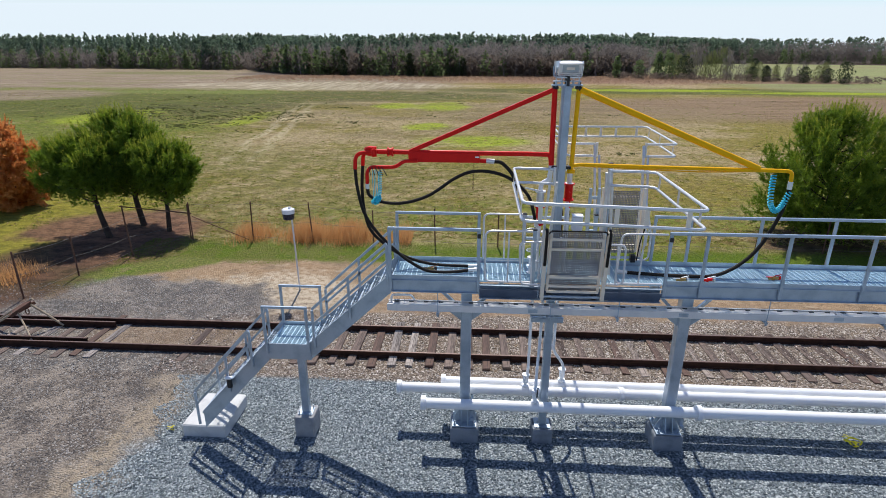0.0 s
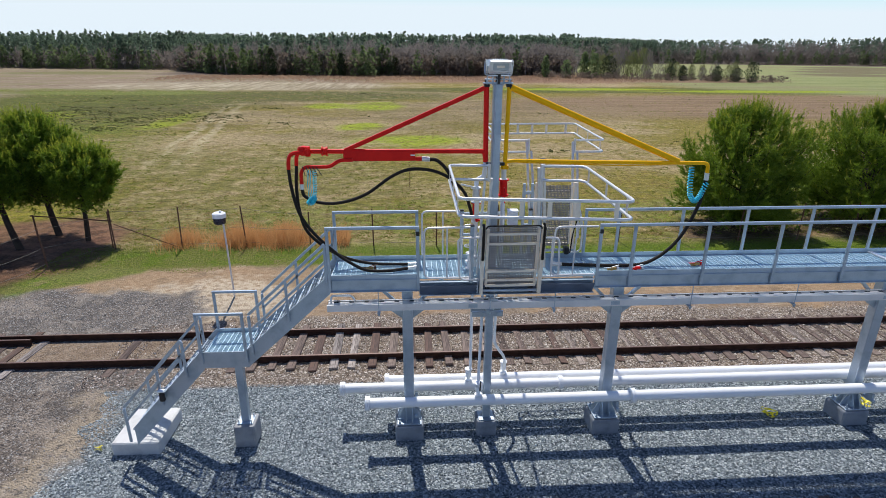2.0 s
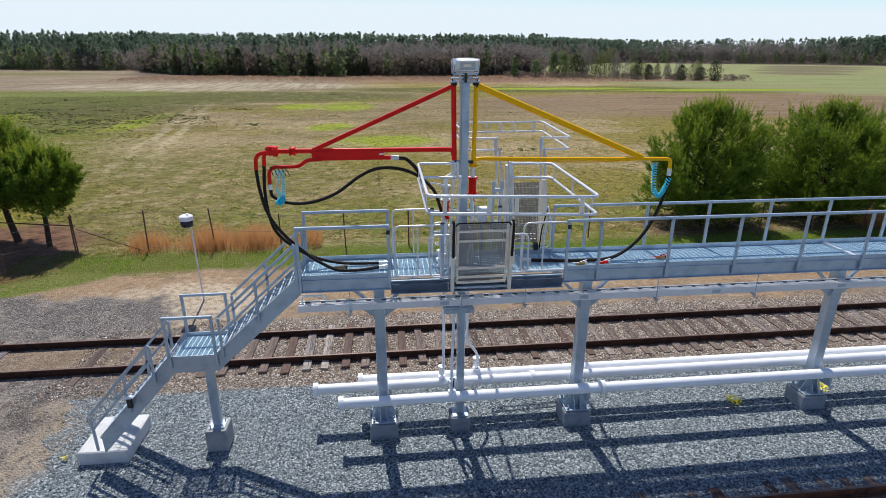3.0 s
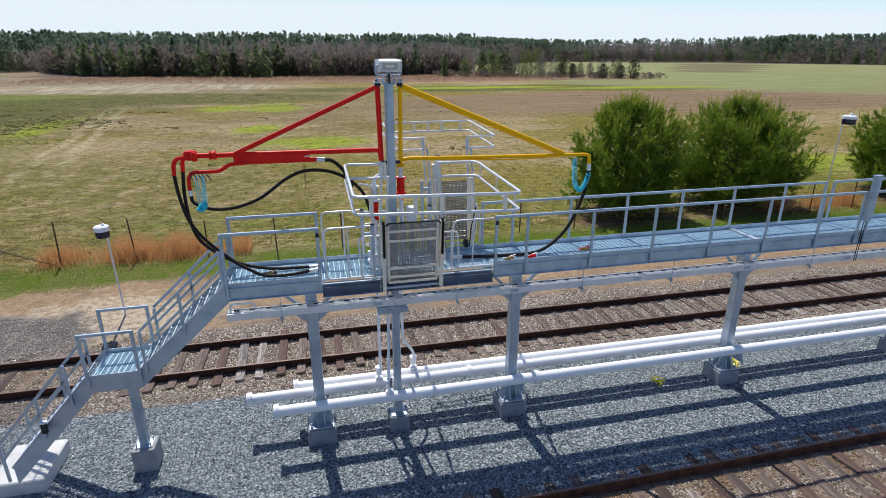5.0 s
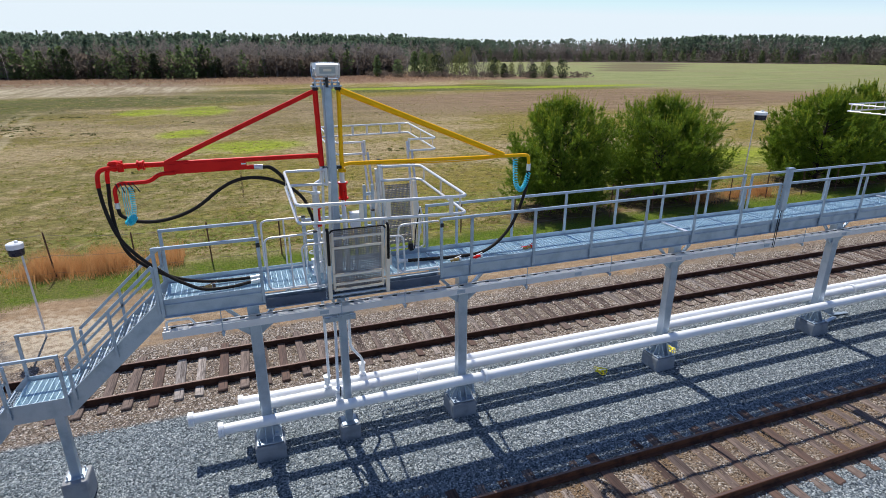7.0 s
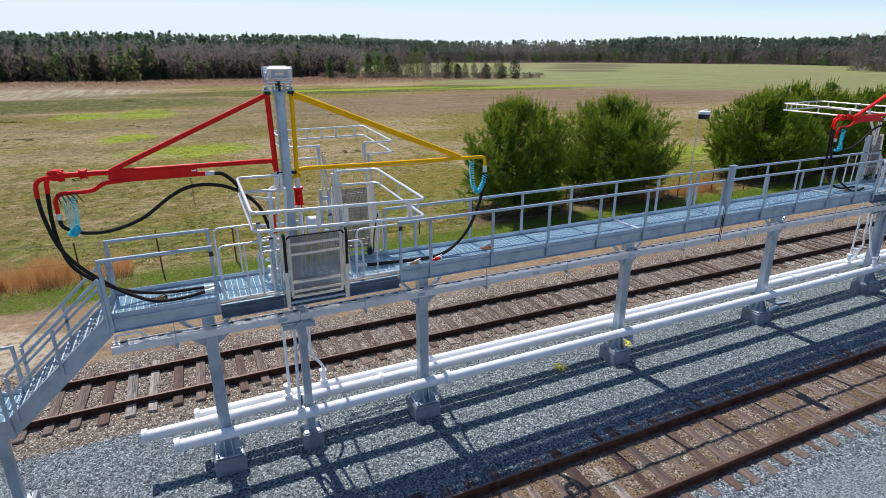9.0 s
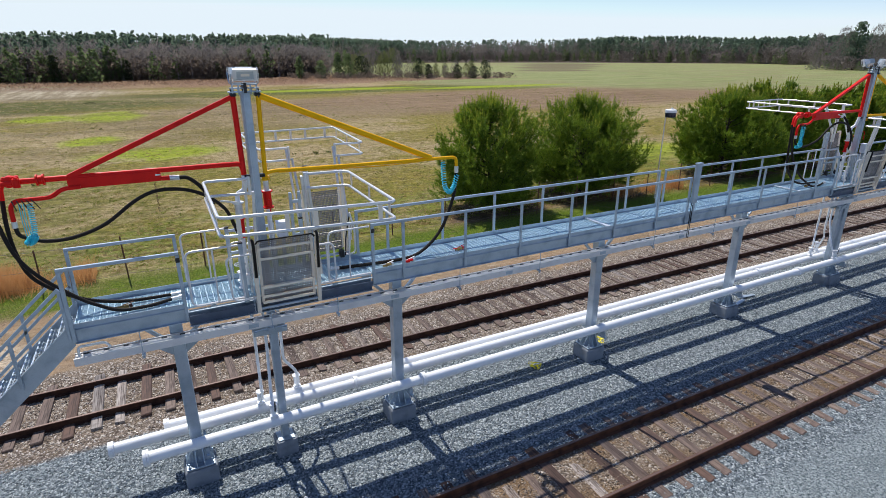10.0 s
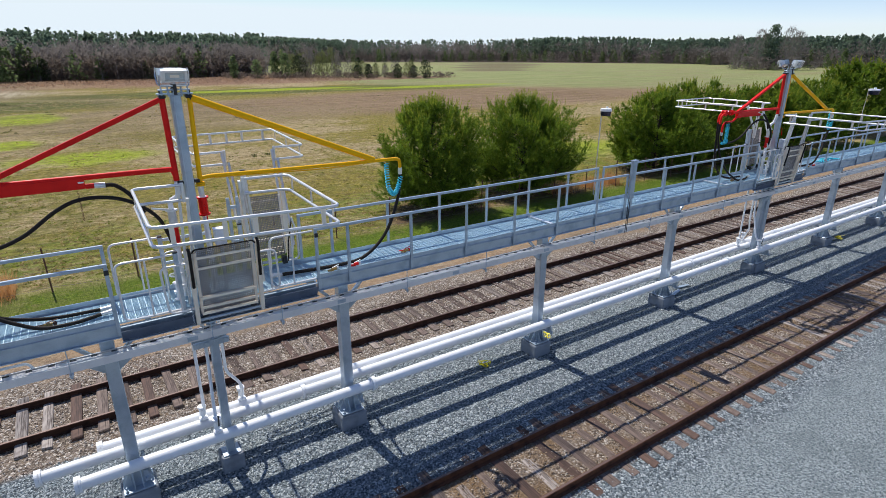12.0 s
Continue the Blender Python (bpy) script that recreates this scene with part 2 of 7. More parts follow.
    field = a.mix(a.math("MULTIPLY", a.step(a.noise(a.scaled(p, (0.7, 1.0, 1.0)), 2.6, 7.0, 0.9), 0.53, 0.60), 0.55), field, (0.480, 0.365, 0.190))
    field = a.mix(a.math("MULTIPLY", a.step(a.noise(p, 0.5, 7.0, 0.85), 0.52, 0.60), 0.45), field, (0.150, 0.155, 0.016))
    green = a.step(a.math("ADD", x, a.math("MULTIPLY", a.math("SUBTRACT", yr, 25.0), 0.22)), -15.0, -27.0)
    field = a.mix(a.math("MULTIPLY", green, a.step(a.noise(p, 0.2, 7.0, 0.8), 0.33, 0.50)), field, a.mix(a.step(matted, 0.38, 0.60), (0.062, 0.080, 0.011), (0.205, 0.222, 0.030)))
    turned = a.mix(a.step(rows, 0.38, 0.62), (0.177, 0.112, 0.065), (0.287, 0.195, 0.118))
    turned = a.mix(a.math("MULTIPLY", a.step(clod, 0.52, 0.62), 0.5), turned, (0.165, 0.110, 0.059))
    turned = a.mix(a.math("MULTIPLY", a.step(matted, 0.54, 0.64), 0.5), turned, (0.316, 0.236, 0.138))

    def blob(cx, cy, rx, ry, soft=0.45):
        dx = a.math("DIVIDE", a.math("SUBTRACT", x, cx), rx)
        dy = a.math("DIVIDE", a.math("SUBTRACT", a.math("ADD", yr, a.math("MULTIPLY", warp, 1.4)), cy), ry)
        d = a.math("ADD", a.math("MULTIPLY", dx, dx), a.math("MULTIPLY", dy, dy))
        return a.step(d, 1.0 + soft, 1.0 - soft)

    # old wheel tracks across the field
    for off in (0.0, 1.9):
        line = a.math("ABSOLUTE", a.math("ADD", a.math("ADD", xyz.outputs[0], 12.6 - off), a.math("ADD", a.math("MULTIPLY", yr, 0.183), a.math("MULTIPLY", w1, 2.2))))
        wheel = a.math("MULTIPLY", a.step(line, 0.75, 0.15), a.math("MULTIPLY", a.step(yr, 24.0, 30.0), a.step(yr, 84.0, 72.0)))
        field = a.mix(a.math("MULTIPLY", wheel, a.step(matted, 0.36, 0.52)), field, (0.45, 0.37, 0.21))
    field = a.mix(a.math("MULTIPLY", blob(70.0, 76.0, 60.0, 22.0), 0.92), field, turned)
    field = a.mix(a.math("MULTIPLY", blob(14.0, 66.0, 24.0, 14.0), 0.55), field, a.mix(a.step(matted, 0.38, 0.62), (0.175, 0.122, 0.060), (0.330, 0.250, 0.140)))
    verge = a.mix(a.step(matted, 0.38, 0.62), (0.055, 0.062, 0.011), (0.140, 0.143, 0.028))
    field = a.mix(a.math("MULTIPLY", blob(-62.0, 82.0, 40.0, 26.0), a.step(a.noise(p, 0.35, 7.0, 0.85), 0.38, 0.52)), field, verge)
    field = a.mix(a.math("MULTIPLY", blob(-24.0, 96.0, 34.0, 13.0), a.step(a.noise(p, 0.35, 7.0, 0.85), 0.36, 0.50)), field, verge)
    field = a.mix(a.math("MULTIPLY", blob(84.0, 107.0, 30.0, 9.0), 0.9), field, a.mix(a.step(matted, 0.38, 0.62), (0.075, 0.080, 0.016), (0.175, 0.165, 0.045)))
    field = a.mix(a.math("MULTIPLY", blob(46.0, 113.0, 54.0, 10.0), a.step(a.noise(long, 0.4, 7.0, 0.85), 0.34, 0.50)), field, verge)
    stubble = a.mix(a.step(rows, 0.36, 0.64), (0.185, 0.132, 0.082), (0.315, 0.240, 0.160))
    stubble = a.mix(a.math("MULTIPLY", a.step(clod, 0.52, 0.62), 0.6), stubble, (0.215, 0.150, 0.085))
    stubble = a.mix(a.math("MULTIPLY", a.step(a.noise(long, 0.10, 5.0, 0.7), 0.48, 0.62), 0.75), stubble, (0.200, 0.180, 0.070))
    drill = a.noise(a.scaled(p, (0.7, 0.05, 1.0)), 1.0, 5.0, 0.75)
    stubble = a.mix(a.math("MULTIPLY", a.step(drill, 0.52, 0.66), 0.55), stubble, (0.430, 0.350, 0.250))
    tan = a.math("MULTIPLY", a.step(a.math("ADD", yr, a.math("MULTIPLY", w1, 26.0)), 106.0, 118.0), a.step(x, 4.0, -16.0))
    field = a.mix(tan, field, stubble)
    cream = a.mix(a.step(drill, 0.42, 0.60), (0.270, 0.215, 0.130), (0.480, 0.410, 0.280))
    field = a.mix(a.math("MULTIPLY", blob(-40.0, 128.0, 36.0, 17.0), a.math("MULTIPLY", a.step(a.noise(long, 0.12, 6.0, 0.75), 0.34, 0.50), 0.85)), field, cream)
    field = a.mix(a.math("MULTIPLY", blob(-58.0, 102.0, 22.0, 5.0), 0.8), field, a.mix(a.step(matted, 0.38, 0.62), (0.105, 0.130, 0.022), (0.230, 0.250, 0.060)))
    field = a.mix(a.math("MULTIPLY", blob(-92.0, 92.0, 22.0, 15.0), 0.9), field, stubble)
    field = a.mix(a.math("MULTIPLY", blob(-122.0, 205.0, 26.0, 14.0), 0.7), field, (0.15, 0.15, 0.045))
    rust = a.math("MULTIPLY", a.step(a.math("ADD", yr, a.math("MULTIPLY", w1, 30.0)), 132.0, 150.0), a.step(x, -30.0, 20.0))
    field = a.mix(rust, field, a.mix(a.step(matted, 0.36, 0.64), (0.170, 0.090, 0.052), (0.310, 0.195, 0.120)))
    spring = a.mix(a.step(rows, 0.34, 0.66), (0.170, 0.190, 0.065), (0.305, 0.315, 0.130))
    spring = a.mix(a.math("MULTIPLY", a.step(a.noise(a.scaled(p, (0.25, 1.0, 1.0)), 0.045, 5.0, 0.7), 0.46, 0.62), 0.75), spring, (0.245, 0.210, 0.105))
    right = a.math("MULTIPLY", a.step(a.math("ADD", yr, x), 178.0, 204.0), a.step(x, 58.0, 76.0))
    field = a.mix(right, field, spring)
    for args in ((174.0, 205.0, 18.0, 16.0), (200.0, 238.0, 22.0, 22.0), (230.0, 272.0, 25.0, 26.0), (264.0, 310.0, 28.0, 30.0)):
        field = a.mix(a.math("MULTIPLY", blob(*args), 0.7), field, (0.130, 0.094, 0.056))
    lime = a.mix(a.step(matted, 0.36, 0.62), (0.165, 0.215, 0.008), (0.355, 0.410, 0.022))
    for args in ((-11.0, 75.5, 3.6, 4.6), (-3.6, 75.0, 4.0, 7.0), (1.6, 39.8, 5.4, 3.2), (40.0, 115.5, 22.0, 4.0), (78.0, 108.5, 24.0, 3.6), (-46.0, 58.0, 5.0, 8.0), (34.0, 22.0, 12.0, 4.0), (-26.8, 57.0, 2.0, 8.0), (-4.0, 50.0, 2.6, 3.0)):
        field = a.mix(a.math("MULTIPLY", a.math("MULTIPLY", blob(*args, 0.75), a.step(a.noise(p, 0.45, 7.0, 0.85), 0.30, 0.46)), 0.95), field, lime)
    weedy = a.math("MULTIPLY", blob(-38.0, 66.0, 14.0, 15.0), a.step(a.noise(a.scaled(p, (0.5, 1.0, 1.0)), 0.5, 5.0, 0.75), 0.44, 0.56))
    field = a.mix(a.math("MULTIPLY", weedy, 0.6), field, (0.075, 0.070, 0.020))
    field = a.mix(blob(84.0, 156.0, 32.0, 11.0), field, a.mix(a.step(matted, 0.35, 0.65), (0.15, 0.088, 0.05), (0.30, 0.205, 0.125)))
    rank = a.mix(a.step(matted, 0.38, 0.60), (0.070, 0.070, 0.012), (0.200, 0.180, 0.034))
    field = a.mix(a.math("MULTIPLY", blob(-15.0, 21.0, 19.0, 14.0, 0.8), a.math("MULTIPLY", a.step(a.noise(p, 0.4, 7.0, 0.85), 0.38, 0.54), 0.8)), field, rank)
    for args in ((6.0, 13.0, 15.0, 4.0), (32.0, 16.0, 16.0, 6.0)):
        field = a.mix(a.math("MULTIPLY", a.math("MULTIPLY", blob(*args, 0.8), a.step(a.noise(p, 0.5, 7.0, 0.85), 0.42, 0.54)), 0.75), field, a.mix(a.step(matted, 0.38, 0.60), (0.070, 0.095, 0.012), (0.205, 0.235, 0.030)))
    drifts = a.math("MULTIPLY", blob(-8.0, 82.0, 34.0, 42.0), a.step(a.noise(a.scaled(p, (0.45, 1.0, 1.0)), 0.16, 7.0, 0.8), 0.44, 0.58))
    field = a.mix(a.math("MULTIPLY", drifts, 0.5), field, (0.122, 0.094, 0.040))
    lawn = a.mix(a.step(matted, 0.38, 0.62), (0.140, 0.130, 0.016), (0.300, 0.258, 0.034))
    field = a.mix(blob(-23.0, 13.0, 8.0, 8.0), field, lawn)
    # Pine straw under the fence pines; their shade is partly put into its colour.
    shaded_straw = a.mix(a.step(matted, 0.38, 0.62), (0.050, 0.028, 0.018), (0.150, 0.082, 0.048))
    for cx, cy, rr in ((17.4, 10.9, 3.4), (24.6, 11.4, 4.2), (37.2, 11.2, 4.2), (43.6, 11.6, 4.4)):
        field = a.mix(a.math("MULTIPLY", blob(cx, cy, rr, rr * 0.7, 0.6), 0.85), field, shaded_straw)
    # leaf litter under the woods
    far = a.math("SQRT", a.math("ADD", a.math("MULTIPLY", xyz.outputs[0], xyz.outputs[0]), a.math("MULTIPLY", yr, yr)))
    litter = a.mix(a.step(tuft, 0.3, 0.7), (0.085, 0.062, 0.048), (0.16, 0.12, 0.092))
    field = a.mix(a.step(far, 455.0, 470.0), field, litter)
    field = a.mix(a.math("MULTIPLY", a.step(yr, 190.0, 194.0), a.step(a.math("ADD", x, a.math("MULTIPLY", yr, 0.15)), 92.0, 84.0)), field, a.mix(a.step(x, -80.0, -96.0), litter, field))
    field = a.mix(a.step(yr, 264.0, 270.0), field, a.mix(a.step(x, 60.0, 50.0), field, litter))
    # from the field towards the rack
    c = field
    edge = a.math("MULTIPLY", a.step(y, 10.0, 8.8), a.step(xyz.outputs[0], -17.5, -15.0))
    c = a.mix(edge, c, lush)
    worn_turf = a.math("MULTIPLY", a.math("MULTIPLY", edge, a.step(x, 4.0, -2.0)), a.step(a.noise(p, 0.6, 4.0, 0.7), 0.40, 0.54))
    c = a.mix(a.math("MULTIPLY", worn_turf, 0.35), c, a.mix(a.step(tuft, 0.35, 0.7), (0.16, 0.11, 0.05), (0.33, 0.24, 0.13)))
    needles = a.mix(a.step(matted, 0.38, 0.62), (0.085, 0.044, 0.029), (0.250, 0.128, 0.078))
    for args in ((-14.0, 8.9, 3.3, 2.5), (-15.6, 11.3, 4.2, 2.9)):
        c = a.mix(a.math("MULTIPLY", blob(*args), 0.92), c, needles)
    slant = a.math("ADD", y, a.math("MULTIPLY", a.math("MAXIMUM", a.math("SUBTRACT", -8.5, xyz.outputs[0]), 0.0), 0.75))
    c = a.mix(a.math("MULTIPLY", a.step(slant, 7.5, 6.8), a.step(x, -14.5, -12.0)), c, sand)
    c = a.mix(a.math("MULTIPLY", a.step(y, 4.4, 3.4), a.step(a.noise(p, 0.5, 4.0, 0.7), 0.38, 0.56)), c, a.mix(0.5, dirt, sand))
    c = a.mix(a.math("MULTIPLY", blob(-5.6, 4.3, 4.0, 1.2, 0.7), a.step(mid, 0.30, 0.60)), c, (0.56, 0.46, 0.33))
    c = a.mix(blob(-9.0, 3.6, 4.4, 1.5), c, a.mix(0.12, dirt, blue))
    c = a.mix(a.step(y, 2.9, 2.5), c, brown)
    c = a.mix(a.math("MULTIPLY", a.step(y, 3.3, 2.7), a.step(x, -4.0, -6.5)), c, a.mix(0.12, dirt, blue))
    # reddish earth past the track's end, tree shade partly put into its dark colour
    shaded_soil = a.mix(a.step(matted, 0.38, 0.62), (0.045, 0.026, 0.017), (0.150, 0.080, 0.046))
    for args in ((-15.6, 6.6, 2.9, 2.2), (-16.2, 4.0, 3.0, 2.4), (-17.4, 1.4, 3.2, 2.0)):
        c = a.mix(a.math("MULTIPLY", blob(*args), 0.9), c, shaded_soil)
    c = a.mix(a.math("MULTIPLY", a.step(a.math("ABSOLUTE", a.math("SUBTRACT", yr, 0.75)), 0.72, 0.55), a.math("MULTIPLY", a.step(x, -4.5, -5.5), a.step(x, -10.5, -9.0))), c, a.mix(0.45, dirt, sand))
    path = a.math("MULTIPLY", a.step(x, -7.2, -6.4), a.step(mid, 0.30, 0.58))
    c = a.mix(a.step(yr, -1.0, -1.25), c, a.mix(a.step(x, -5.2, -6.2), blue, a.mix(a.math("MULTIPLY", path, 0.7), dirt, (0.40, 0.32, 0.22))))
    yard = a.mix(a.step(a.noise(p, 17.0, 7.0, 0.92), 0.42, 0.57), (0.040, 0.062, 0.072), (0.400, 0.440, 0.440))
    yard = a.mix(a.math("MULTIPLY", a.step(a.noise(p, 0.8, 5.0, 0.75), 0.48, 0.60), 0.4), yard, (0.135, 0.162, 0.166))
    c = a.mix(a.step(a.math("ADD", yr, a.math("MULTIPLY", w2, 0.8)), -8.35, -8.75), c, yard)
    c = a.mix(a.step(a.math("ABSOLUTE", a.math("ADD", yr, 6.75)), 1.0, 0.80), c, a.mix(a.math("MULTIPLY", a.step(a.noise(p, 0.8, 4.0), 0.36, 0.60), 0.8), brown, (0.205, 0.128, 0.066)))
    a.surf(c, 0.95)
    a.b.inputs["Specular IOR Level"].default_value = 0.15
    relief = a.math("ADD", a.math("MULTIPLY", cells[0], -0.9), a.math("MULTIPLY", tuft, 0.7))
    a.bump(relief, 0.9, 0.05)
    return a.m


GROUND = ground_mat()


def foliage(name, dark, light, trans=0.35):
    a = Mat(name)
    r = a.island()
    c = a.mix(r, dark, light)
    c = a.mix(a.math("MULTIPLY", a.step(a.noise(a.pos(), 0.8, 2.0), 0.4, 0.7), 0.5), c, light)
    a.surf(c, 0.6)
    a.b.inputs["Specular IOR Level"].default_value = 0.25
    tr = a.n("ShaderNodeBsdfTranslucent")
    a.put(tr.inputs[0], a.mix(0.5, c, light))
    mx = a.n("ShaderNodeMixShader")
    mx.inputs[0].default_value = trans
    a.t.links.new(a.b.outputs[0], mx.inputs[1])
    a.t.links.new(tr.outputs[0], mx.inputs[2])
    a.t.links.new(mx.outputs[0], a.out.inputs[0])
    return a.m


NEEDLE = foliage("pine_needles", (0.038, 0.092, 0.014), (0.225, 0.325, 0.028), 0.48)
# Haze over the far woods is put into these two paler needle colours.
HAZEPINE = foliage("hazy_pine_needles", (0.080, 0.124, 0.086), (0.138, 0.186, 0.120), 0.75)
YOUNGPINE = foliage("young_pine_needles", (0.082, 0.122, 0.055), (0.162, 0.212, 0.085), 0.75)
CEDAR = foliage("dark_cedar_needles", (0.022, 0.036, 0.014), (0.055, 0.075, 0.026), 0.3)
# Upper shoots paler than the needles: sunlit crown tops partly put into colour.
CANDLE = foliage("sunlit_pine_shoots", (0.150, 0.215, 0.020), (0.370, 0.400, 0.045), 0.55)
BARE = foliage("bare_grey_twigs", (0.142, 0.126, 0.112), (0.210, 0.184, 0.162), 0.7)
REDTWIG = foliage("reddish_budding_twigs", (0.132, 0.104, 0.084), (0.208, 0.164, 0.130), 0.65)
BUDDING = foliage("pale_green_budding_twigs", (0.14, 0.16, 0.055), (0.25, 0.26, 0.10), 0.3)
REED = foliage("dry_orange_reeds", (0.40, 0.185, 0.065), (0.66, 0.37, 0.155), 0.6)
RUSTLEAF = foliage("rust_orange_leaves", (0.50, 0.17, 0.045), (0.80, 0.38, 0.12), 0.5)


# ---- mesh helpers ----
class MB:
    """Collects plain mesh pieces; becomes one mesh object."""

    def __init__(self):
        self.v, self.f = [], []

    def add(self, vs, fs):
        k = len(self.v)
        self.v += [tuple(p) for p in vs]
        self.f += [tuple(i + k for i in q) for q in fs]
        return self

    def box(self, x0, x1, y0, y1, z0, z1, c=0.0):
        if c <= 0:
            return self.add([(x, y, z) for z in (z0, z1) for y in (y0, y1) for x in (x0, x1)],
                            [(0, 2, 3, 1), (4, 5, 7, 6), (0, 1, 5, 4), (2, 6, 7, 3), (0, 4, 6, 2), (1, 3, 7, 5)])
        vs, ids = [], {}
        for sx in (0, 1):
            for sy in (0, 1):
                for sz in (0, 1):
                    for ax in range(3):
                        p = [x1 if sx else x0, y1 if sy else y0, z1 if sz else z0]
                        for k, s in enumerate((sx, sy, sz)):
                            if k != ax:
                                p[k] += -c if s else c
                        ids[sx, sy, sz, ax] = len(vs)
                        vs.append(p)
        fs = []
        for s in (0, 1):
            fs.append([ids[s, a, b, 0] for a, b in ((0, 0), (1, 0), (1, 1), (0, 1))][:: 1 if s else -1])
            fs.append([ids[a, s, b, 1] for a, b in ((0, 0), (0, 1), (1, 1), (1, 0))][:: 1 if s else -1])
            fs.append([ids[a, b, s, 2] for a, b in ((0, 0), (1, 0), (1, 1), (0, 1))][:: 1 if s else -1])
        for a in (0, 1):
            for b in (0, 1):
                fs.append((ids[0, a, b, 1], ids[1, a, b, 1], ids[1, a, b, 2], ids[0, a, b, 2]))
                fs.append((ids[a, 0, b, 0], ids[a, 1, b, 0], ids[a, 1, b, 2], ids[a, 0, b, 2]))
                fs.append((ids[a, b, 0, 0], ids[a, b, 1, 0], ids[a, b, 1, 1], ids[a, b, 0, 1]))
                for d in (0, 1):
                    fs.append((ids[a, b, d, 0], ids[a, b, d, 1], ids[a, b, d, 2]))
        return self.add(vs, fs)

    def beam(self, p0, p1, w, h, up=(0, 0, 1)):
        """A bar of section w by h from p0 to p1."""
        p0, p1, up = Vector(p0), Vector(p1), Vector(up)
        d = (p1 - p0).normalized()
        s = d.cross(up)
        if s.length < 1e-4:
            s = d.cross(Vector((0, 1, 0)))
        s.normalize()
        u = s.cross(d)
        vs = [p + s * (a * w / 2) + u * (b * h / 2) for p in (p0, p1) for a, b in ((-1, -1), (1, -1), (1, 1), (-1, 1))]
        return self.add(vs, [(3, 2, 1, 0), (4, 5, 6, 7), (0, 1, 5, 4), (1, 2, 6, 5), (2, 3, 7, 6), (3, 0, 4, 7)])

    def tube(self, pts, r, n=8, closed=False, r1=None):
        pts = [Vector(p) for p in pts]
        m = len(pts)
        u, rings = None, []
        for i, p in enumerate(pts):
            a = pts[(i - 1) % m] if closed or i else p
            b = pts[(i + 1) % m] if closed or i < m - 1 else p
            d = (b - a).normalized()
            if u is None:
                u = d.orthogonal().normalized()
            u = (u - d * u.dot(d))
            u = u.normalized() if u.length > 1e-6 else d.orthogonal().normalized()
            w = d.cross(u)
            rr = r if r1 is None else r + (r1 - r) * i / max(1, m - 1)
            rings.append([p + (u * math.cos(t) + w * math.sin(t)) * rr for t in (2 * math.pi * k / n for k in range(n))])
        vs = [q for ring in rings for q in ring]
        fs = [(i * n + k, i * n + (k + 1) % n, (i + 1) % m * n + (k + 1) % n, (i + 1) % m * n + k) for i in range(m if closed else m - 1) for k in range(n)]
        if not closed:
            fs += [tuple(range(n - 1, -1, -1)), tuple((m - 1) * n + k for k in range(n))]
        return self.add(vs, fs)

    def cyl(self, p0, p1, r, n=12, r1=None):
        return self.tube([p0, p1], r, n, r1=r1)

    def along_x(self, outline, x0, x1):
        """A closed outline of (y, z) drawn out along x."""
        n = len(outline)
        vs = [(x, y, z) for x in (x0, x1) for y, z in outline]
        fs = [(k, (k + 1) % n, n + (k + 1) % n, n + k) for k in range(n)] + [tuple(range(n - 1, -1, -1)), tuple(range(n, 2 * n))]
        return self.add(vs, fs)

    def plate(self, outline, y0, y1):
        """A closed outline of (x, z) with thickness along y."""
        n = len(outline)
        vs = [(x, y, z) for y in (y0, y1) for x, z in outline]
        fs = [(k, (k + 1) % n, n + (k + 1) % n, n + k) for k in range(n)] + [tuple(range(n - 1, -1, -1)), tuple(range(n, 2 * n))]
        return self.add(vs, fs)

    def mesh(self, name, mat, smooth=True):
        me = bpy.data.meshes.new(name)
        me.from_pydata([tuple(p) for p in self.v], [], self.f)
        me.materials.append(mat)
        if smooth:
            me.shade_smooth()
            me.set_sharp_from_angle(angle=radians(38))
        me.update()
        return me


def thing(name, at, label, category, group="", kind=""):
    ob = new(name)
    ob.empty_display_size = 0.2
    ob.matrix_basis = Matrix.Translation(at)
    return tagged(ob, label, category, group, kind)


def part(name, mb, mat, parent, label=""):
    """One mesh object, given in world metres, under a thing or under a part of one."""
    ob = new(name, mb.mesh(name, mat))
    ob.parent = parent
    if parent.parent is None:
        ob.matrix_parent_inverse = parent.matrix_basis.inverted()
    return tagged(ob, label)


def bent(pts, r, n=5):
    """A polyline with its corners rounded to radius r."""
    pts = [Vector(p) for p in pts]
    out = [pts[0]]
    for a, b, c in zip(pts, pts[1:], pts[2:]):
        d0, d1 = (a - b), (c - b)
        k = min(r, d0.length * 0.49, d1.length * 0.49)
        p, q = b + d0.normalized() * k, b + d1.normalized() * k
        for i in range(n + 1):
            t = i / n
            out.append(p * (1 - t) ** 2 + b * 2 * t * (1 - t) + q * t ** 2)
    return out + [pts[-1]]


def spline(pts, n=6):
    """A smooth curve through the points."""
    p = [Vector(q) for q in pts]
    p = [p[0] * 2 - p[1]] + p + [p[-1] * 2 - p[-2]]
    out = []
    for i in range(1, len(p) - 2):
        for k in range(n):
            t = k / n
            out.append(0.5 * (2 * p[i] + (p[i + 1] - p[i - 1]) * t + (2 * p[i - 1] - 5 * p[i] + 4 * p[i + 1] - p[i + 2]) * t * t + (3 * p[i] - p[i - 1] - 3 * p[i + 1] + p[i + 2]) * t ** 3))
    return out + [p[-2]]


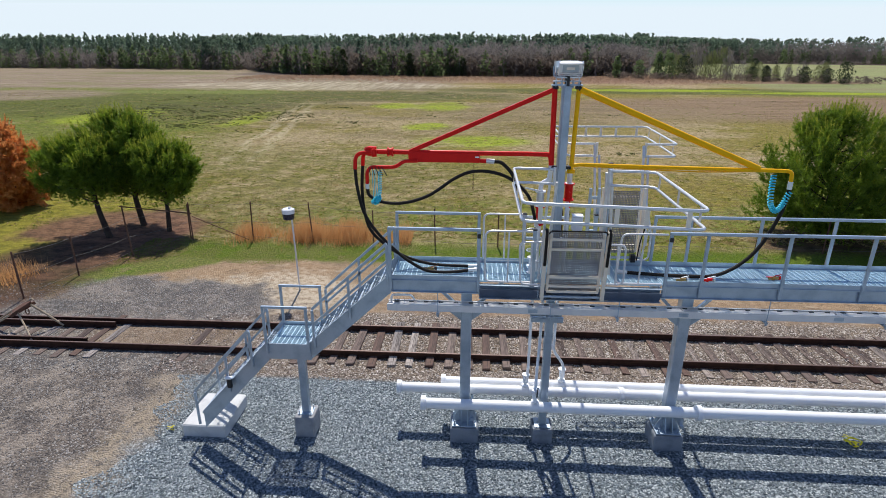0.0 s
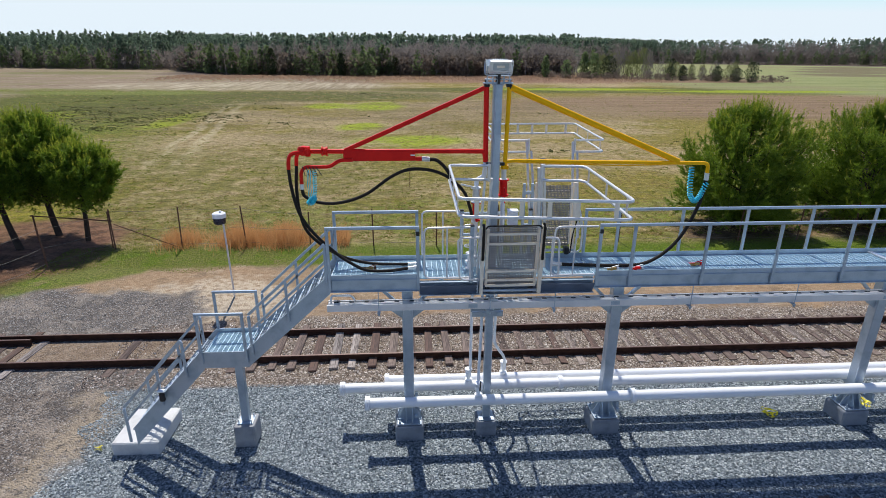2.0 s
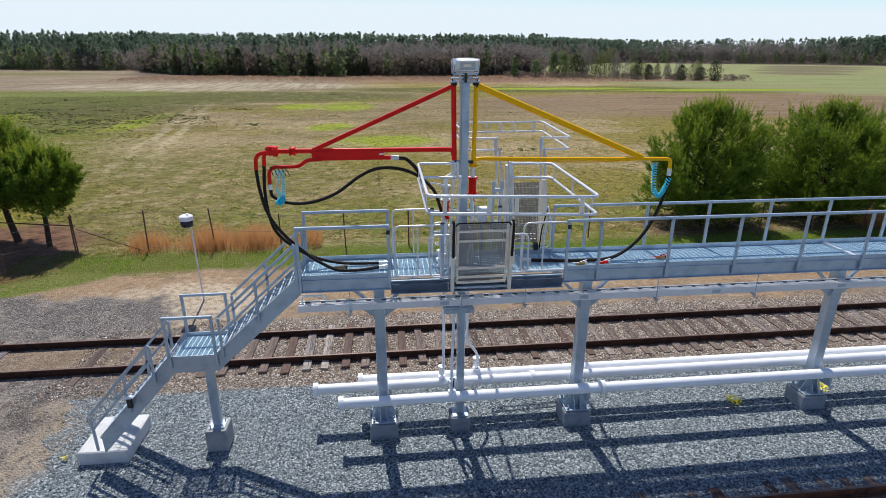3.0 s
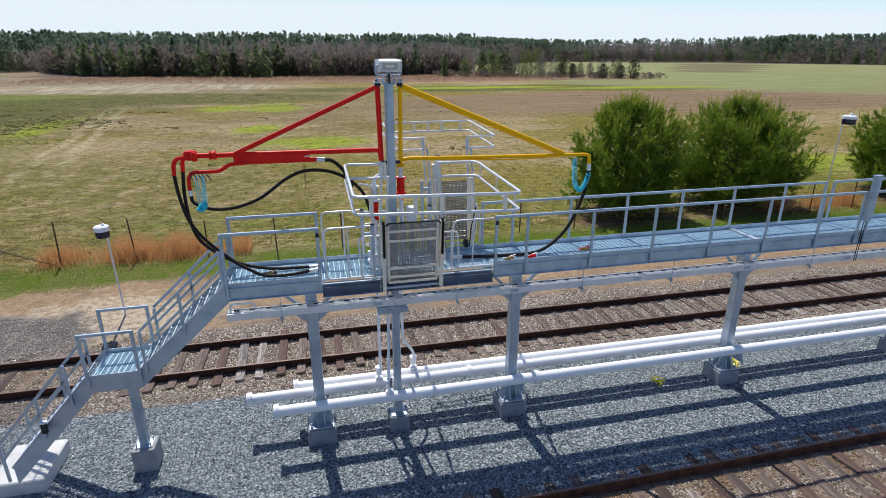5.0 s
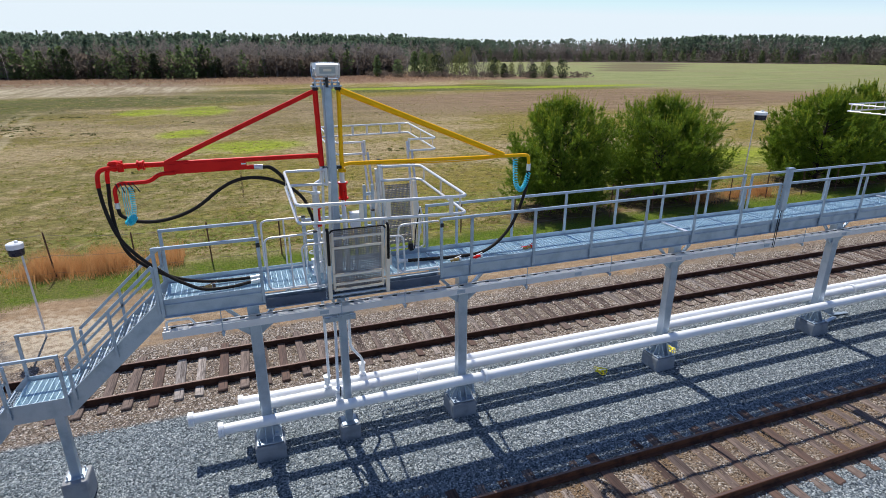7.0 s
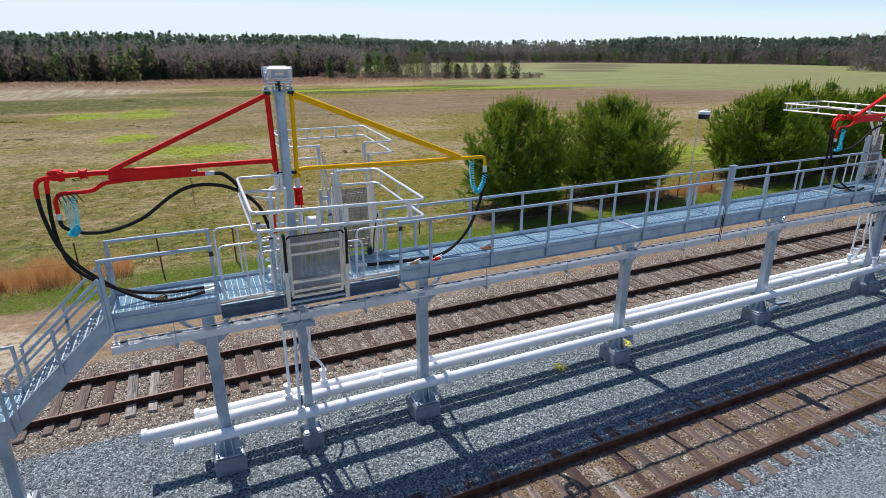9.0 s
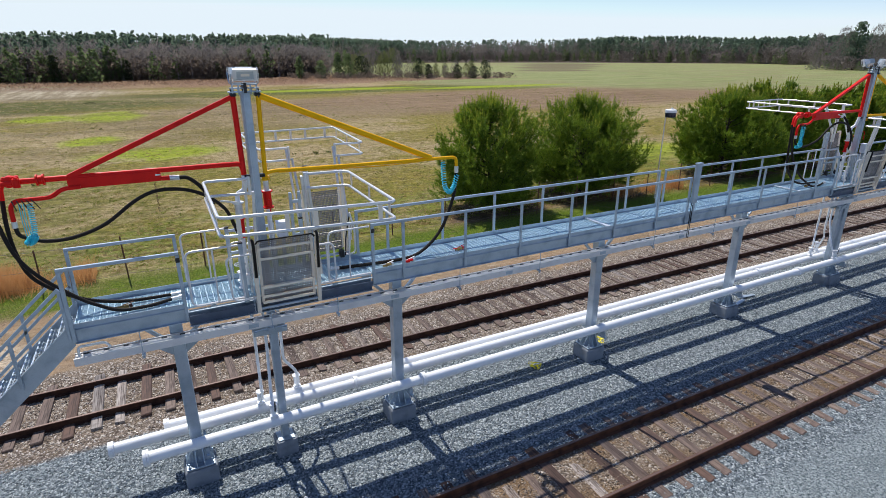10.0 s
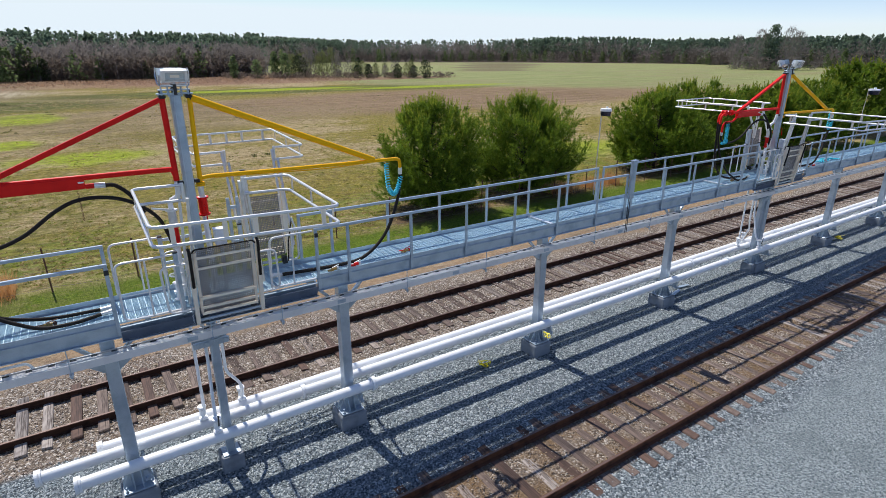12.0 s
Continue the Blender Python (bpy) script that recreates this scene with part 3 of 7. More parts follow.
def soup(name, verts, faces, mat, label, category, kind="stuff"):
    """A single mesh of very many small pieces, from number arrays (all faces of one size)."""
    me = bpy.data.meshes.new(name)
    n, k = faces.shape
    me.vertices.add(len(verts))
    me.vertices.foreach_set("co", verts.astype(np.float32).ravel())
    me.loops.add(n * k)
    me.loops.foreach_set("vertex_index", faces.astype(np.int32).ravel())
    me.polygons.add(n)
    me.polygons.foreach_set("loop_start", np.arange(0, n * k, k, dtype=np.int32))
    me.update(calc_edges=True)
    me.materials.append(mat)
    return tagged(new(name, me), label, category, kind=kind)


# ---- ground, tracks, loose stone ----
def make_ground():
    xs = sorted(set([-3000, -1200, -500, -200, 200, 500, 1200, 3000] + list(range(-100, 101, 10))))
    ys = sorted(set([-1500, -400, -100, -40, 150, 200, 300, 500, 900, 1600, 3500] + list(range(-20, 121, 10))))
    vs = [(x, y, 0.0) for y in ys for x in xs]
    n = len(xs)
    fs = [(j * n + i, j * n + i + 1, (j + 1) * n + i + 1, (j + 1) * n + i) for j in range(len(ys) - 1) for i in range(n - 1)]
    tagged(new("ground", MB().add(vs, fs).mesh("ground", GROUND, False)), "gravel yard, sand strip, grass and brown field reaching far", "ground", kind="structure")


make_ground()

RAIL_OUTLINE = [(-0.07, 0.03), (0.07, 0.03), (0.07, 0.043), (0.012, 0.06), (0.012, 0.155), (0.036, 0.165), (0.036, 0.196), (0.03, 0.2),
                (-0.03, 0.2), (-0.036, 0.196), (-0.036, 0.165), (-0.012, 0.155), (-0.012, 0.06), (-0.07, 0.043)]


def one_rail(y, x0, x1, mat, track, name="rail", label=""):
    ob = part(name, MB().along_x([(y + a, b) for a, b in RAIL_OUTLINE], x0, x1), mat, track, label)
    part("rail_head", MB().box(x0 + 0.01, x1 - 0.01, y - 0.024, y + 0.024, 0.198, 0.2035), RAILTOP, ob, "worn brown running surface")
    return ob


def tie_mesh(w, k):
    rng = random.Random(k)
    mb = MB().box(-w / 2, w / 2, -1.25, 1.25, -0.13, 0.05, 0.012)
    mb.v = [(x + rng.uniform(-0.008, 0.008), y + rng.uniform(-0.02, 0.02), z + rng.uniform(-0.008, 0.006)) for x, y, z in mb.v]
    return mb.mesh("railway_tie", TIE)


TIE_AT = {}
TIE_MESHES = [tie_mesh(w, k) for k, w in enumerate((0.20, 0.22, 0.24, 0.21))]


def make_track(name_label, yc, x0, x1, tie_x0, tie_x1, mat, seed):
    track = thing("railway_track", (0, yc, 0), name_label, "railway track")
    one_rail(yc - 0.7525, x0, x1, mat, track)
    one_rail(yc + 0.7525, x0, x1, mat, track)
    rng = random.Random(seed)
    x = tie_x0
    while x < tie_x1:
        t = new("railway_tie", TIE_MESHES[rng.randrange(4)])
        t.parent = track
        at = x + rng.uniform(-0.05, 0.05)
        TIE_AT.setdefault(yc, []).append(at)
        sunk = rng.uniform(-0.03, 0.012) if -3.0 < at < 3.6 and yc > 0 else rng.uniform(0.008, 0.034) if yc > 0 else rng.uniform(0.030, 0.052)
        if yc > 0 and -9.2 < at < -3.6 and rng.random() < 0.6:
            sunk = 0.058
        t.matrix_basis = pose(at, rng.uniform(-0.07, 0.07), 0.004 - sunk, 0, 0, rng.uniform(-1.6, 1.6))
        x += 0.53
    return track


far_track = make_track("old railway track with dark rusted rails on wooden ties", 0.7525, -40, 120, -16.0, 52.0, RAILSTEEL, 3)
make_track("railway track with orange rusted rails and buried ties", -6.7475, -40, 120, 1.0, 46.0, RAILRED, 4)
one_rail(0.24, -24, -9.6, RAILSTEEL, far_track, "guard_rail")
one_rail(1.26, -24, -9.4, RAILSTEEL, far_track, "guard_rail")


def stones(name, n, region, size, mat, label, seed):
    """Broken stones lying on the ground, densest near the rack."""
    r = np.random.default_rng(seed)
    x, y, *lift = region(r, n)
    n = len(x)
    up = lift[0] if lift else 0.0
    s = r.uniform(size[0], size[1], n)
    base = np.array([(1, 0, 0), (-1, 0, 0), (0, 1, 0), (0, -1, 0), (0, 0, 1)], float)
    v = base[None] * r.uniform(0.6, 1.25, (n, 5, 1)) + r.normal(0, 0.22, (n, 5, 3))
    q = r.normal(0, 1, (n, 4)) * np.array([1.0, 0.5, 0.5, 1.0])
    q /= np.linalg.norm(q, axis=1)[:, None]
    w, a, b, c = q.T
    rot = np.stack([1 - 2 * (b * b + c * c), 2 * (a * b - c * w), 2 * (a * c + b * w), 2 * (a * b + c * w), 1 - 2 * (a * a + c * c), 2 * (b * c - a * w),
                    2 * (a * c - b * w), 2 * (b * c + a * w), 1 - 2 * (a * a + b * b)], 1).reshape(n, 3, 3)
    v = np.einsum("nij,nkj->nki", rot, v) * s[:, None, None]
    v[:, :, 2] *= 0.75
    v += np.stack([x, y, r.uniform(-0.1, 0.35, n) * s + up], 1)[:, None]
    f = np.array([(0, 2, 4), (2, 1, 4), (1, 3, 4), (3, 0, 4)])
    faces = (f[None] + 5 * np.arange(n)[:, None, None]).reshape(-1, 3)
    soup(name, v.reshape(-1, 3), faces, mat, label, "gravel")


def wavy(t):
    return 0.35 * np.sin(t * 1.3) + 0.22 * np.sin(t * 3.1 + 1) + 0.12 * np.sin(t * 7.7)


def region_grey(r, n):
    x = -6.4 + 42 * r.uniform(0, 1, n) ** 1.45
    y = r.uniform(-10.2, -1.0, n)
    keep = (y > -8.45 + 0.2 * np.sin(x * 1.3)) & (x > -5.8 + wavy(y)) & (np.abs(y + 6.7475) > 0.86 + 0.06 * np.sin(x * 2.1)) & ((np.abs(y + 6.7475) > 1.28) | off_ties(r, x, y, -6.7475, 0.35)) & (y < -1.15 + 0.2 * wavy(x * 1.7))
    return x[keep], y[keep]


def region_fine(r, n):
    x = -4 + 38 * r.uniform(0, 1, n) ** 1.2
    y = r.uniform(-11.0, -8.0, n)
    keep = y < -8.1 - 0.25 * r.uniform(0, 1, n)
    return x[keep], y[keep]


def off_ties(r, x, y, yc, share):
    """True where a stone does not lie on a tie, and for some that do."""
    d = np.abs(x[:, None] - np.array(TIE_AT[yc])[None]).min(1)
    return (d > 0.125) | (np.abs(y - yc) > 1.28) | (r.uniform(0, 1, len(x)) < share)


def region_brown(r, n):
    """Ballast; past the rack's head it also lies over the ties between the rails."""
    x = -7 + 44 * r.uniform(0, 1, n) ** 1.3
    y = r.uniform(-1.25, 3.1, n)
    between = (np.abs(y - 0.7525) < 0.69) & (x > 3.4 + 0.8 * np.sin(y * 5))
    keep = (y < 2.6 + wavy(x)) & (y > -1.15 + 0.3 * wavy(x * 1.7 + 2)) & off_ties(r, x, y, 0.7525, np.where(between, 0.75, np.where(x < 3.4, 0.06, 0.15)))
    on_tie = np.abs(x[:, None] - np.array(TIE_AT[0.7525])[None]).min(1) < 0.125
    return x[keep], y[keep], np.where(between & on_tie, 0.035, 0.0)[keep]


def region_near_track(r, n):
    x = 2 + 36 * r.uniform(0, 1, n) ** 1.3
    y = r.uniform(-7.65, -5.85, n)
    keep = off_ties(r, x, y, -6.7475, 0.42)
    return x[keep], y[keep]


def region_dirt(r, n):
    x, y = r.uniform(-22, -5.5, n), r.uniform(-7, 4.5, n)
    keep = (r.uniform(0, 1, n) < 0.35 + 0.5 * (y > 2.2)) & ((y < -0.7) | (y > 2.2))
    return x[keep], y[keep]


# ---- the rack's steelwork ----
AX = -3.1          # middle of the rack
YN, YF = -3.6, -2.6  # near and far edge of the walkway
DECK, RAILZ = 3.94, 5.0
MASTS = (3.16, 22.62)


def stringer(parent, x0, x1, side, low):
    """Channel beam on the walkway's edge with a toe board on it; side -1 is the near edge."""
    y = YN if side < 0 else YF
    o = 0.05 * side
    z0, z1 = (3.60, 3.86) if low else (3.70, 3.93)
    t = 0.012
    web, lip = y, y + o
    a, b = min(web, web + t * -side), max(web, web + t * -side)
    lo, hi = min(a, lip), max(b, lip)
    mb = MB()
    if low:
        a, b = a + 0.06, b + 0.06
    mb.box(x0, x1, a, b, z0, z1)
    mb.box(x0, x1, lo, hi, z1, z1 + t)
    mb.box(x0, x1, lo, hi, z0 - t, z0)
    ob = part("stringer", mb, STEEL, parent)
    if not low:
        part("toe_board", MB().box(x0, x1, y + 0.018 * side - 0.004, y + 0.018 * side + 0.004, z1 + t, 4.035), STEEL, parent)
    else:
        ya, yb = y + 0.10 * side, y - 0.03 * side
        part("kick_plate", MB().along_x([(ya, 3.815), (ya + 0.008, 3.815), (yb + 0.008, 3.585), (yb, 3.585)], x0 + 0.01, x1 - 0.01), KICK, parent, "dark blue slanting kick plate")
    return ob


def grating(parent, x0, x1):
    mb = MB()
    y = YN + 0.03
    while y < YF - 0.02:
        mb.box(x0 + 0.01, x1 - 0.01, y - 0.0025, y + 0.0025, DECK - 0.032, DECK)
        y += 0.036
    x = x0 + 0.06
    while x < x1 - 0.03:
        mb.box(x - 0.004, x + 0.004, YN + 0.02, YF - 0.02, DECK - 0.008, DECK + 0.001)
        x += 0.102
    for x in (x0 + 0.014, x1 - 0.014):
        mb.box(x - 0.004, x + 0.004, YN + 0.02, YF - 0.02, DECK - 0.03, DECK + 0.004)
    part("grating", mb, GRATE, parent, "galvanised bar grating")


def walkway(x0, x1, low_near=False, low_far=False):
    w = thing("walkway_section", (x0, AX, DECK), "galvanised steel walkway section with bar grating floor", "walkway", "walkway of the loading rack")
    stringer(w, x0, x1, -1, low_near)
    stringer(w, x0, x1, 1, low_far)
    n = max(1, round((x1 - x0) / 1.5))
    for i in range(n):
        xa, xb = x0 + (x1 - x0) * i / n, x0 + (x1 - x0) * (i + 1) / n
        grating(w, xa, xb)
        part("cross_member", MB().box(xb - 0.05, xb - 0.02, YN + 0.03, YF - 0.03, 3.72, DECK - 0.04), STEEL, w)
    return w


for x0, x1, ln, lf in ((0, 1.7, 0, 0), (1.7, 5.13, 1, 0), (5.13, 8.72, 0, 0), (8.72, 14.3, 0, 0), (14.3, 21.15, 0, 0), (21.15, 24.6, 1, 0), (24.6, 29.0, 0, 0), (29.0, 38.0, 0, 0), (38.0, 48.0, 0, 0)):
    walkway(x0, x1, bool(ln), bool(lf))
end_plate = thing("walkway_end_plate", (0, AX, 3.7), "galvanised steel end plate of the walkway over the stair", "end plate")
part("plate", MB().box(-0.012, -0.001, YN, YF, 3.69, 3.90), STEEL, end_plate)


def handrail(y, posts, label="galvanised steel handrail with square posts along the walkway", z0=3.72, ztop=RAILZ, side=-1):
    h = thing("handrail", (posts[0], y, z0), label, "handrail", "handrails of the walkway")
    xa, xb = posts[0], posts[-1]
    part("top_rail", MB().box(xa - 0.03, xb + 0.03, y - 0.028, y + 0.028, ztop - 0.055, ztop, 0.008), STEEL, h)
    for x in posts:
        part("post", MB().box(x - 0.03, x + 0.03, y - 0.022, y + 0.022, z0, ztop - 0.056, 0.006), STEEL, h)
    return h


handrail(YN - 0.035, [0.0, 1.68])
handrail(YN - 0.035, [5.16, 5.82, 7.27, 8.72, 10.16, 11.60, 13.05, 14.2])
handrail(YN - 0.035, [14.45, 15.9, 17.35, 18.8, 20.1, 21.1])
handrail(YN - 0.035, [24.65, 26.1, 27.5, 29.0, 30.5, 32.0, 33.5, 35.0, 36.5, 38.0])
handrail(YF + 0.035, [0.0, 1.68], side=1)
handrail(YF + 0.035, [5.2, 5.9, 7.27, 8.68, 10.12, 11.54, 13.0, 14.2], side=1)
handrail(YF + 0.035, [14.45, 15.9, 17.35, 18.8, 20.1, 22.2], side=1)
handrail(YF + 0.035, [24.9, 26.4, 27.9, 29.4, 30.9, 32.4, 33.9, 35.4, 36.9], side=1)


def footing(x, y, w, d, h, mat=CONCRETE_OLD, label="grey concrete footing block standing in the gravel", slope=0.93):
    """A cast block with a plain lower part and a chamfered top."""
    f = thing("concrete_footing", (x, y, 0), label, "footing", "footings of the rack")
    c = 0.03
    rings = []
    for k, z in ((1.0, -0.15), (1.0, h - 0.05), (0.99, h - 0.03), (slope + 0.015, h - 0.008), (slope, h)):
        a, b = w / 2 * k, d / 2 * k
        rings.append([(x + p, y + q, z) for p, q in ((-a + c, -b), (a - c, -b), (a, -b + c), (a, b - c), (a - c, b), (-a + c, b), (-a, b - c), (-a, -b + c))])
    mb = MB()
    n = len(rings)
    mb.add([p for ring in rings for p in ring], [(i * 8 + k, i * 8 + (k + 1) % 8, i * 8 + 8 + (k + 1) % 8, i * 8 + 8 + k) for i in range(n - 1) for k in range(8)] + [tuple((n - 1) * 8 + k for k in range(8))])
    part("block", mb, mat, f)
    return f


def column(x, h0, width=0.22, top=3.66, knees=True):
    c = thing("support_column", (x, AX, h0), "galvanised square steel column holding up the walkway", "column", "columns of the rack")
    r = width / 2
    part("post", MB().box(x - r, x + r, AX - r, AX + r, h0 + 0.02, top, 0.012), STEEL, c)
    part("base_plate", MB().box(x - r - 0.155, x + r + 0.155, AX - r - 0.155, AX + r + 0.155, h0 + 0.012, h0 + 0.045, 0.006), STEEL, c)
    part("grout_pad", MB().box(x - r - 0.14, x + r + 0.14, AX - r - 0.14, AX + r + 0.14, h0, h0 + 0.011), CONCRETE_MID, c, "thin pale grout bed")
    for sx, sy in ((-1, 0), (1, 0), (0, -1), (0, 1)):
        for k in (-0.07, 0.07):
            mb = MB()
            if sx:
                o = [(x + sx * r, h0 + 0.046), (x + sx * (r + 0.145), h0 + 0.046), (x + sx * (r + 0.145), h0 + 0.10), (x + sx * (r + 0.01), h0 + 0.36), (x + sx * r, h0 + 0.36)]
                mb.plate(o if sx > 0 else o[::-1], AX + k - 0.007, AX + k + 0.007)
            else:
                o = [(AX + sy * r, h0 + 0.046), (AX + sy * (r + 0.145), h0 + 0.046), (AX + sy * (r + 0.145), h0 + 0.10), (AX + sy * (r + 0.01), h0 + 0.36), (AX + sy * r, h0 + 0.36)]
                mb.along_x(o, x + k - 0.007, x + k + 0.007)
            part("gusset", mb, STEEL, c)
    for sx in (-1, 1):
        for sy in (-1, 1):
            bx, by = x + sx * (r + 0.10), AX + sy * (r + 0.10)
            part("anchor_bolt", MB().cyl((bx, by, h0 + 0.04), (bx, by, h0 + 0.15), 0.015, 6).cyl((bx, by, h0 + 0.041), (bx, by, h0 + 0.08), 0.032, 6), STEEL, c)
    if knees:
        part("cap_beam", MB().box(x - 0.09, x + 0.09, YN + 0.04, YF - 0.04, top, top + 0.035), STEEL, c)
        for s in (-1, 1):
            part("knee_brace", MB().beam((x + s * r, AX + 0.02, 3.08), (x + s * 0.72, AX + 0.02, 3.70), 0.06, 0.06, (0, 1, 0)), STEEL, c)
            o = [(x + s * r, 3.10), (x + s * (r + 0.24), 3.10), (x + s * (r + 0.24), 3.05), (x + s * r, 2.86)]
            part("bracket", MB().plate(o if s < 0 else o[::-1], AX - 0.05, AX + 0.05), STEEL, c)
    return c


COLUMNS = (1.46, 5.82, 11.65, 17.42, 23.2, 28.9, 34.6, 40.3)
for x in COLUMNS:
    footing(x, AX, 0.62, 0.62, 0.36)
    column(x, 0.36)


# ---- stairs ----
def flight(x0, z0, x1, z1, treads, label, rails):
    s = thing("steel_stair", (x0, AX, z0), label, "stair", "stair of the rack")
    d = Vector((x1 - x0, 0, z1 - z0))
    k = 0.15 * d.length / d.x
    for y in (YN + 0.02, YF - 0.02):
        o = [(x0, z0 - k), (x1, z1 - k), (x1, z1 + k), (x0, z0 + k)]
        part("stringer", MB().plate(o, y - 0.006, y + 0.006).beam((x0, y - 0.03 if y < AX else y + 0.03, z0 + k - 0.01), (x1, y - 0.03 if y < AX else y + 0.03, z1 + k - 0.01), 0.05, 0.012), STEEL, s)
    for i in range(treads):
        t = (i + 0.5) / treads
        x, z = x0 + d.x * t, z0 + d.z * t + 0.06
        mb = MB()
        for j in range(6):
            mb.box(x - 0.12 + j * 0.046, x - 0.115 + j * 0.046, YN + 0.03, YF - 0.03, z - 0.03, z)
        for j in range(9):
            yy = YN + 0.08 + j * 0.1
            mb.box(x - 0.12, x + 0.115, yy - 0.004, yy + 0.004, z - 0.006, z + 0.002)
        mb.box(x - 0.135, x - 0.122, YN + 0.03, YF - 0.03, z - 0.04, z + 0.003)
        part("tread", mb, STEEL, s, "bar grating tread")
    for y in (YN - 0.02, YF + 0.02):
        xs, h = rails
        zz = lambda x: z0 + (x - x0) * d.z / d.x + k
        pts = [(xs[0], y, zz(xs[0]) + h), (xs[-1], y, zz(xs[-1]) + h)]
        part("top_rail", MB().beam(pts[0], pts[1], 0.045, 0.05), STEEL, s)
        part("mid_rail", MB().beam((xs[0], y, zz(xs[0]) + h * 0.48), (xs[-1], y, zz(xs[-1]) + h * 0.48), 0.04, 0.045), STEEL, s)
        for x in xs:
            part("post", MB().box(x - 0.025, x + 0.025, y - 0.02, y + 0.02, zz(x) - 0.22, zz(x) + h - 0.03, 0.005), STEEL, s)
    return s


flight(-4.20, 0.50, -2.60, 2.26, 8, "lower flight of a galvanised steel stair with grating treads", ((-4.30, -3.52, -2.95), 0.62))
flight(-1.72, 2.28, -0.014, 3.84, 8, "upper flight of a galvanised steel stair with grating treads", ((-1.60, -0.84, -0.06), 0.66))

LZ = 2.36
landing = thing("stair_landing", (-2.15, AX, LZ), "galvanised steel stair landing with grating floor and guard rails", "landing")
mb = MB()
y = YN + 0.03
while y < YF - 0.02:
    mb.box(-2.60, -1.72, y - 0.0025, y + 0.0025, LZ - 0.03, LZ)
    y += 0.036
for i in range(9):
    mb.box(-2.57 + 0.102 * i, -2.558 + 0.102 * i, YN + 0.02, YF - 0.02, LZ - 0.008, LZ + 0.003)
part("grating", mb, GRATE, landing)
for y0, y1 in ((YN, YN + 0.012), (YF - 0.012, YF)):
    part("edge_beam", MB().box(-2.62, -1.70, y0, y1, 2.08, 2.44), STEEL, landing)
part("edge_beam", MB().box(-2.618, -2.606, YN + 0.013, YF - 0.013, 2.10, 2.33), STEEL, landing)
for yy in (YN - 0.03, YF + 0.03):
    part("guard_rail", MB().box(-2.63, -1.70, yy - 0.024, yy + 0.024, 3.25, 3.30, 0.006), STEEL, landing)
    for x in (-2.60, -1.73):
        part("guard_post", MB().box(x - 0.028, x + 0.028, yy - 0.02, yy + 0.02, 2.2, 3.249, 0.005), STEEL, landing)
footing(-2.06, -3.18, 0.44, 0.50, 0.50, CONCRETE_MID, "grey concrete footing block under the stair landing")
lp = thing("landing_post", (-2.06, -3.18, 0.5), "galvanised steel post under the stair landing", "column")
part("post", MB().box(-2.14, -1.98, -3.24, -3.10, 0.52, 2.10, 0.01), STEEL, lp)
part("base_plate", MB().box(-2.22, -1.90, -3.32, -3.04, 0.50, 0.52), STEEL, lp)
for bx, by in ((-2.19, -3.29), (-1.93, -3.29), (-2.19, -3.07), (-1.93, -3.07)):
    part("anchor_bolt", MB().cyl((bx, by, 0.52), (bx, by, 0.60), 0.014, 6), STEEL, lp)
slab = thing("stair_footing", (-4.28, -2.97, 0), "pale cast concrete slab at the foot of the stair", "footing")
part("block", MB().box(-4.78, -3.80, -3.56, -2.34, -0.1, 0.30, 0.025), CONCRETE, slab)


# ---- pipelines ----
def pipeline(y, z, r, x0, x1, flanges, label):
    p = thing("pipeline", (x0, y, z), label, "pipeline", "white pipelines")
    part("pipe", MB().cyl((x0, y, z), (x1, y, z), r, 20), WHITE, p)
    for k, x in enumerate(flanges):
        part("flange", MB().cyl((x - 0.03, y, z), (x + 0.03, y, z), r + 0.045, 20).cyl((x + 0.034, y, z), (x + 0.07, y, z), r + 0.045, 20), WHITE, p)
    return p


pipeline(-3.41, 1.0, 0.113, 0.54, 70, (0.56, 6.30, 20.6, 31.0), "white painted steel pipeline carried in front of the columns")
pipeline(-2.69, 0.9, 0.110, -0.08, 70, (-0.05, 4.9, 19.5), "white painted steel pipeline carried behind the columns")
pipeline(-2.405, 0.9, 0.110, 0.90, 70, (0.93, 24.0), "second white painted steel pipeline behind the columns")
for x in COLUMNS:
    b = thing("pipe_bracket", (x, AX, 0.75), "galvanised angle bracket under the white pipes", "bracket", "pipe brackets")
    part("bar", MB().box(x + 0.13, x + 0.19, -3.56, -2.2, 0.70, 0.76), STEEL, b)
    for y, top in ((-3.41, 0.892), (-2.69, 0.795), (-2.405, 0.795)):
        part("saddle", MB().box(x + 0.13, x + 0.19, y - 0.09, y + 0.09, 0.762, top), STEEL, b)


# ---- cable tray below the walkway ----
tray = thing("cable_tray", (-0.1, -3.4, 3.2), "pale aluminium covered cable tray running below the walkway", "cable tray")
part("side_rail", MB().along_x([(-3.460, 3.192), (-3.430, 3.192), (-3.430, 3.199), (-3.452, 3.199), (-3.452, 3.326), (-3.425, 3.326), (-3.425, 3.334), (-3.460, 3.334)], -0.12, 48), TRAYALU, tray)
part("side_rail", MB().along_x([(-3.228, 3.20), (-3.220, 3.20), (-3.220, 3.334), (-3.255, 3.334), (-3.255, 3.326), (-3.228, 3.326)], -0.12, 48), TRAYALU, tray)
x = -0.12
while x < 47:
    part("cover", MB().box(x + 0.01, x + 2.88, -3.424, -3.256, 3.306, 3.314), TRAYALU, tray)
    part("splice_plate", MB().box(x + 2.80, x + 2.98, -3.468, -3.461, 3.225, 3.30), STEEL, tray)
    x += 2.9
x = 0.05
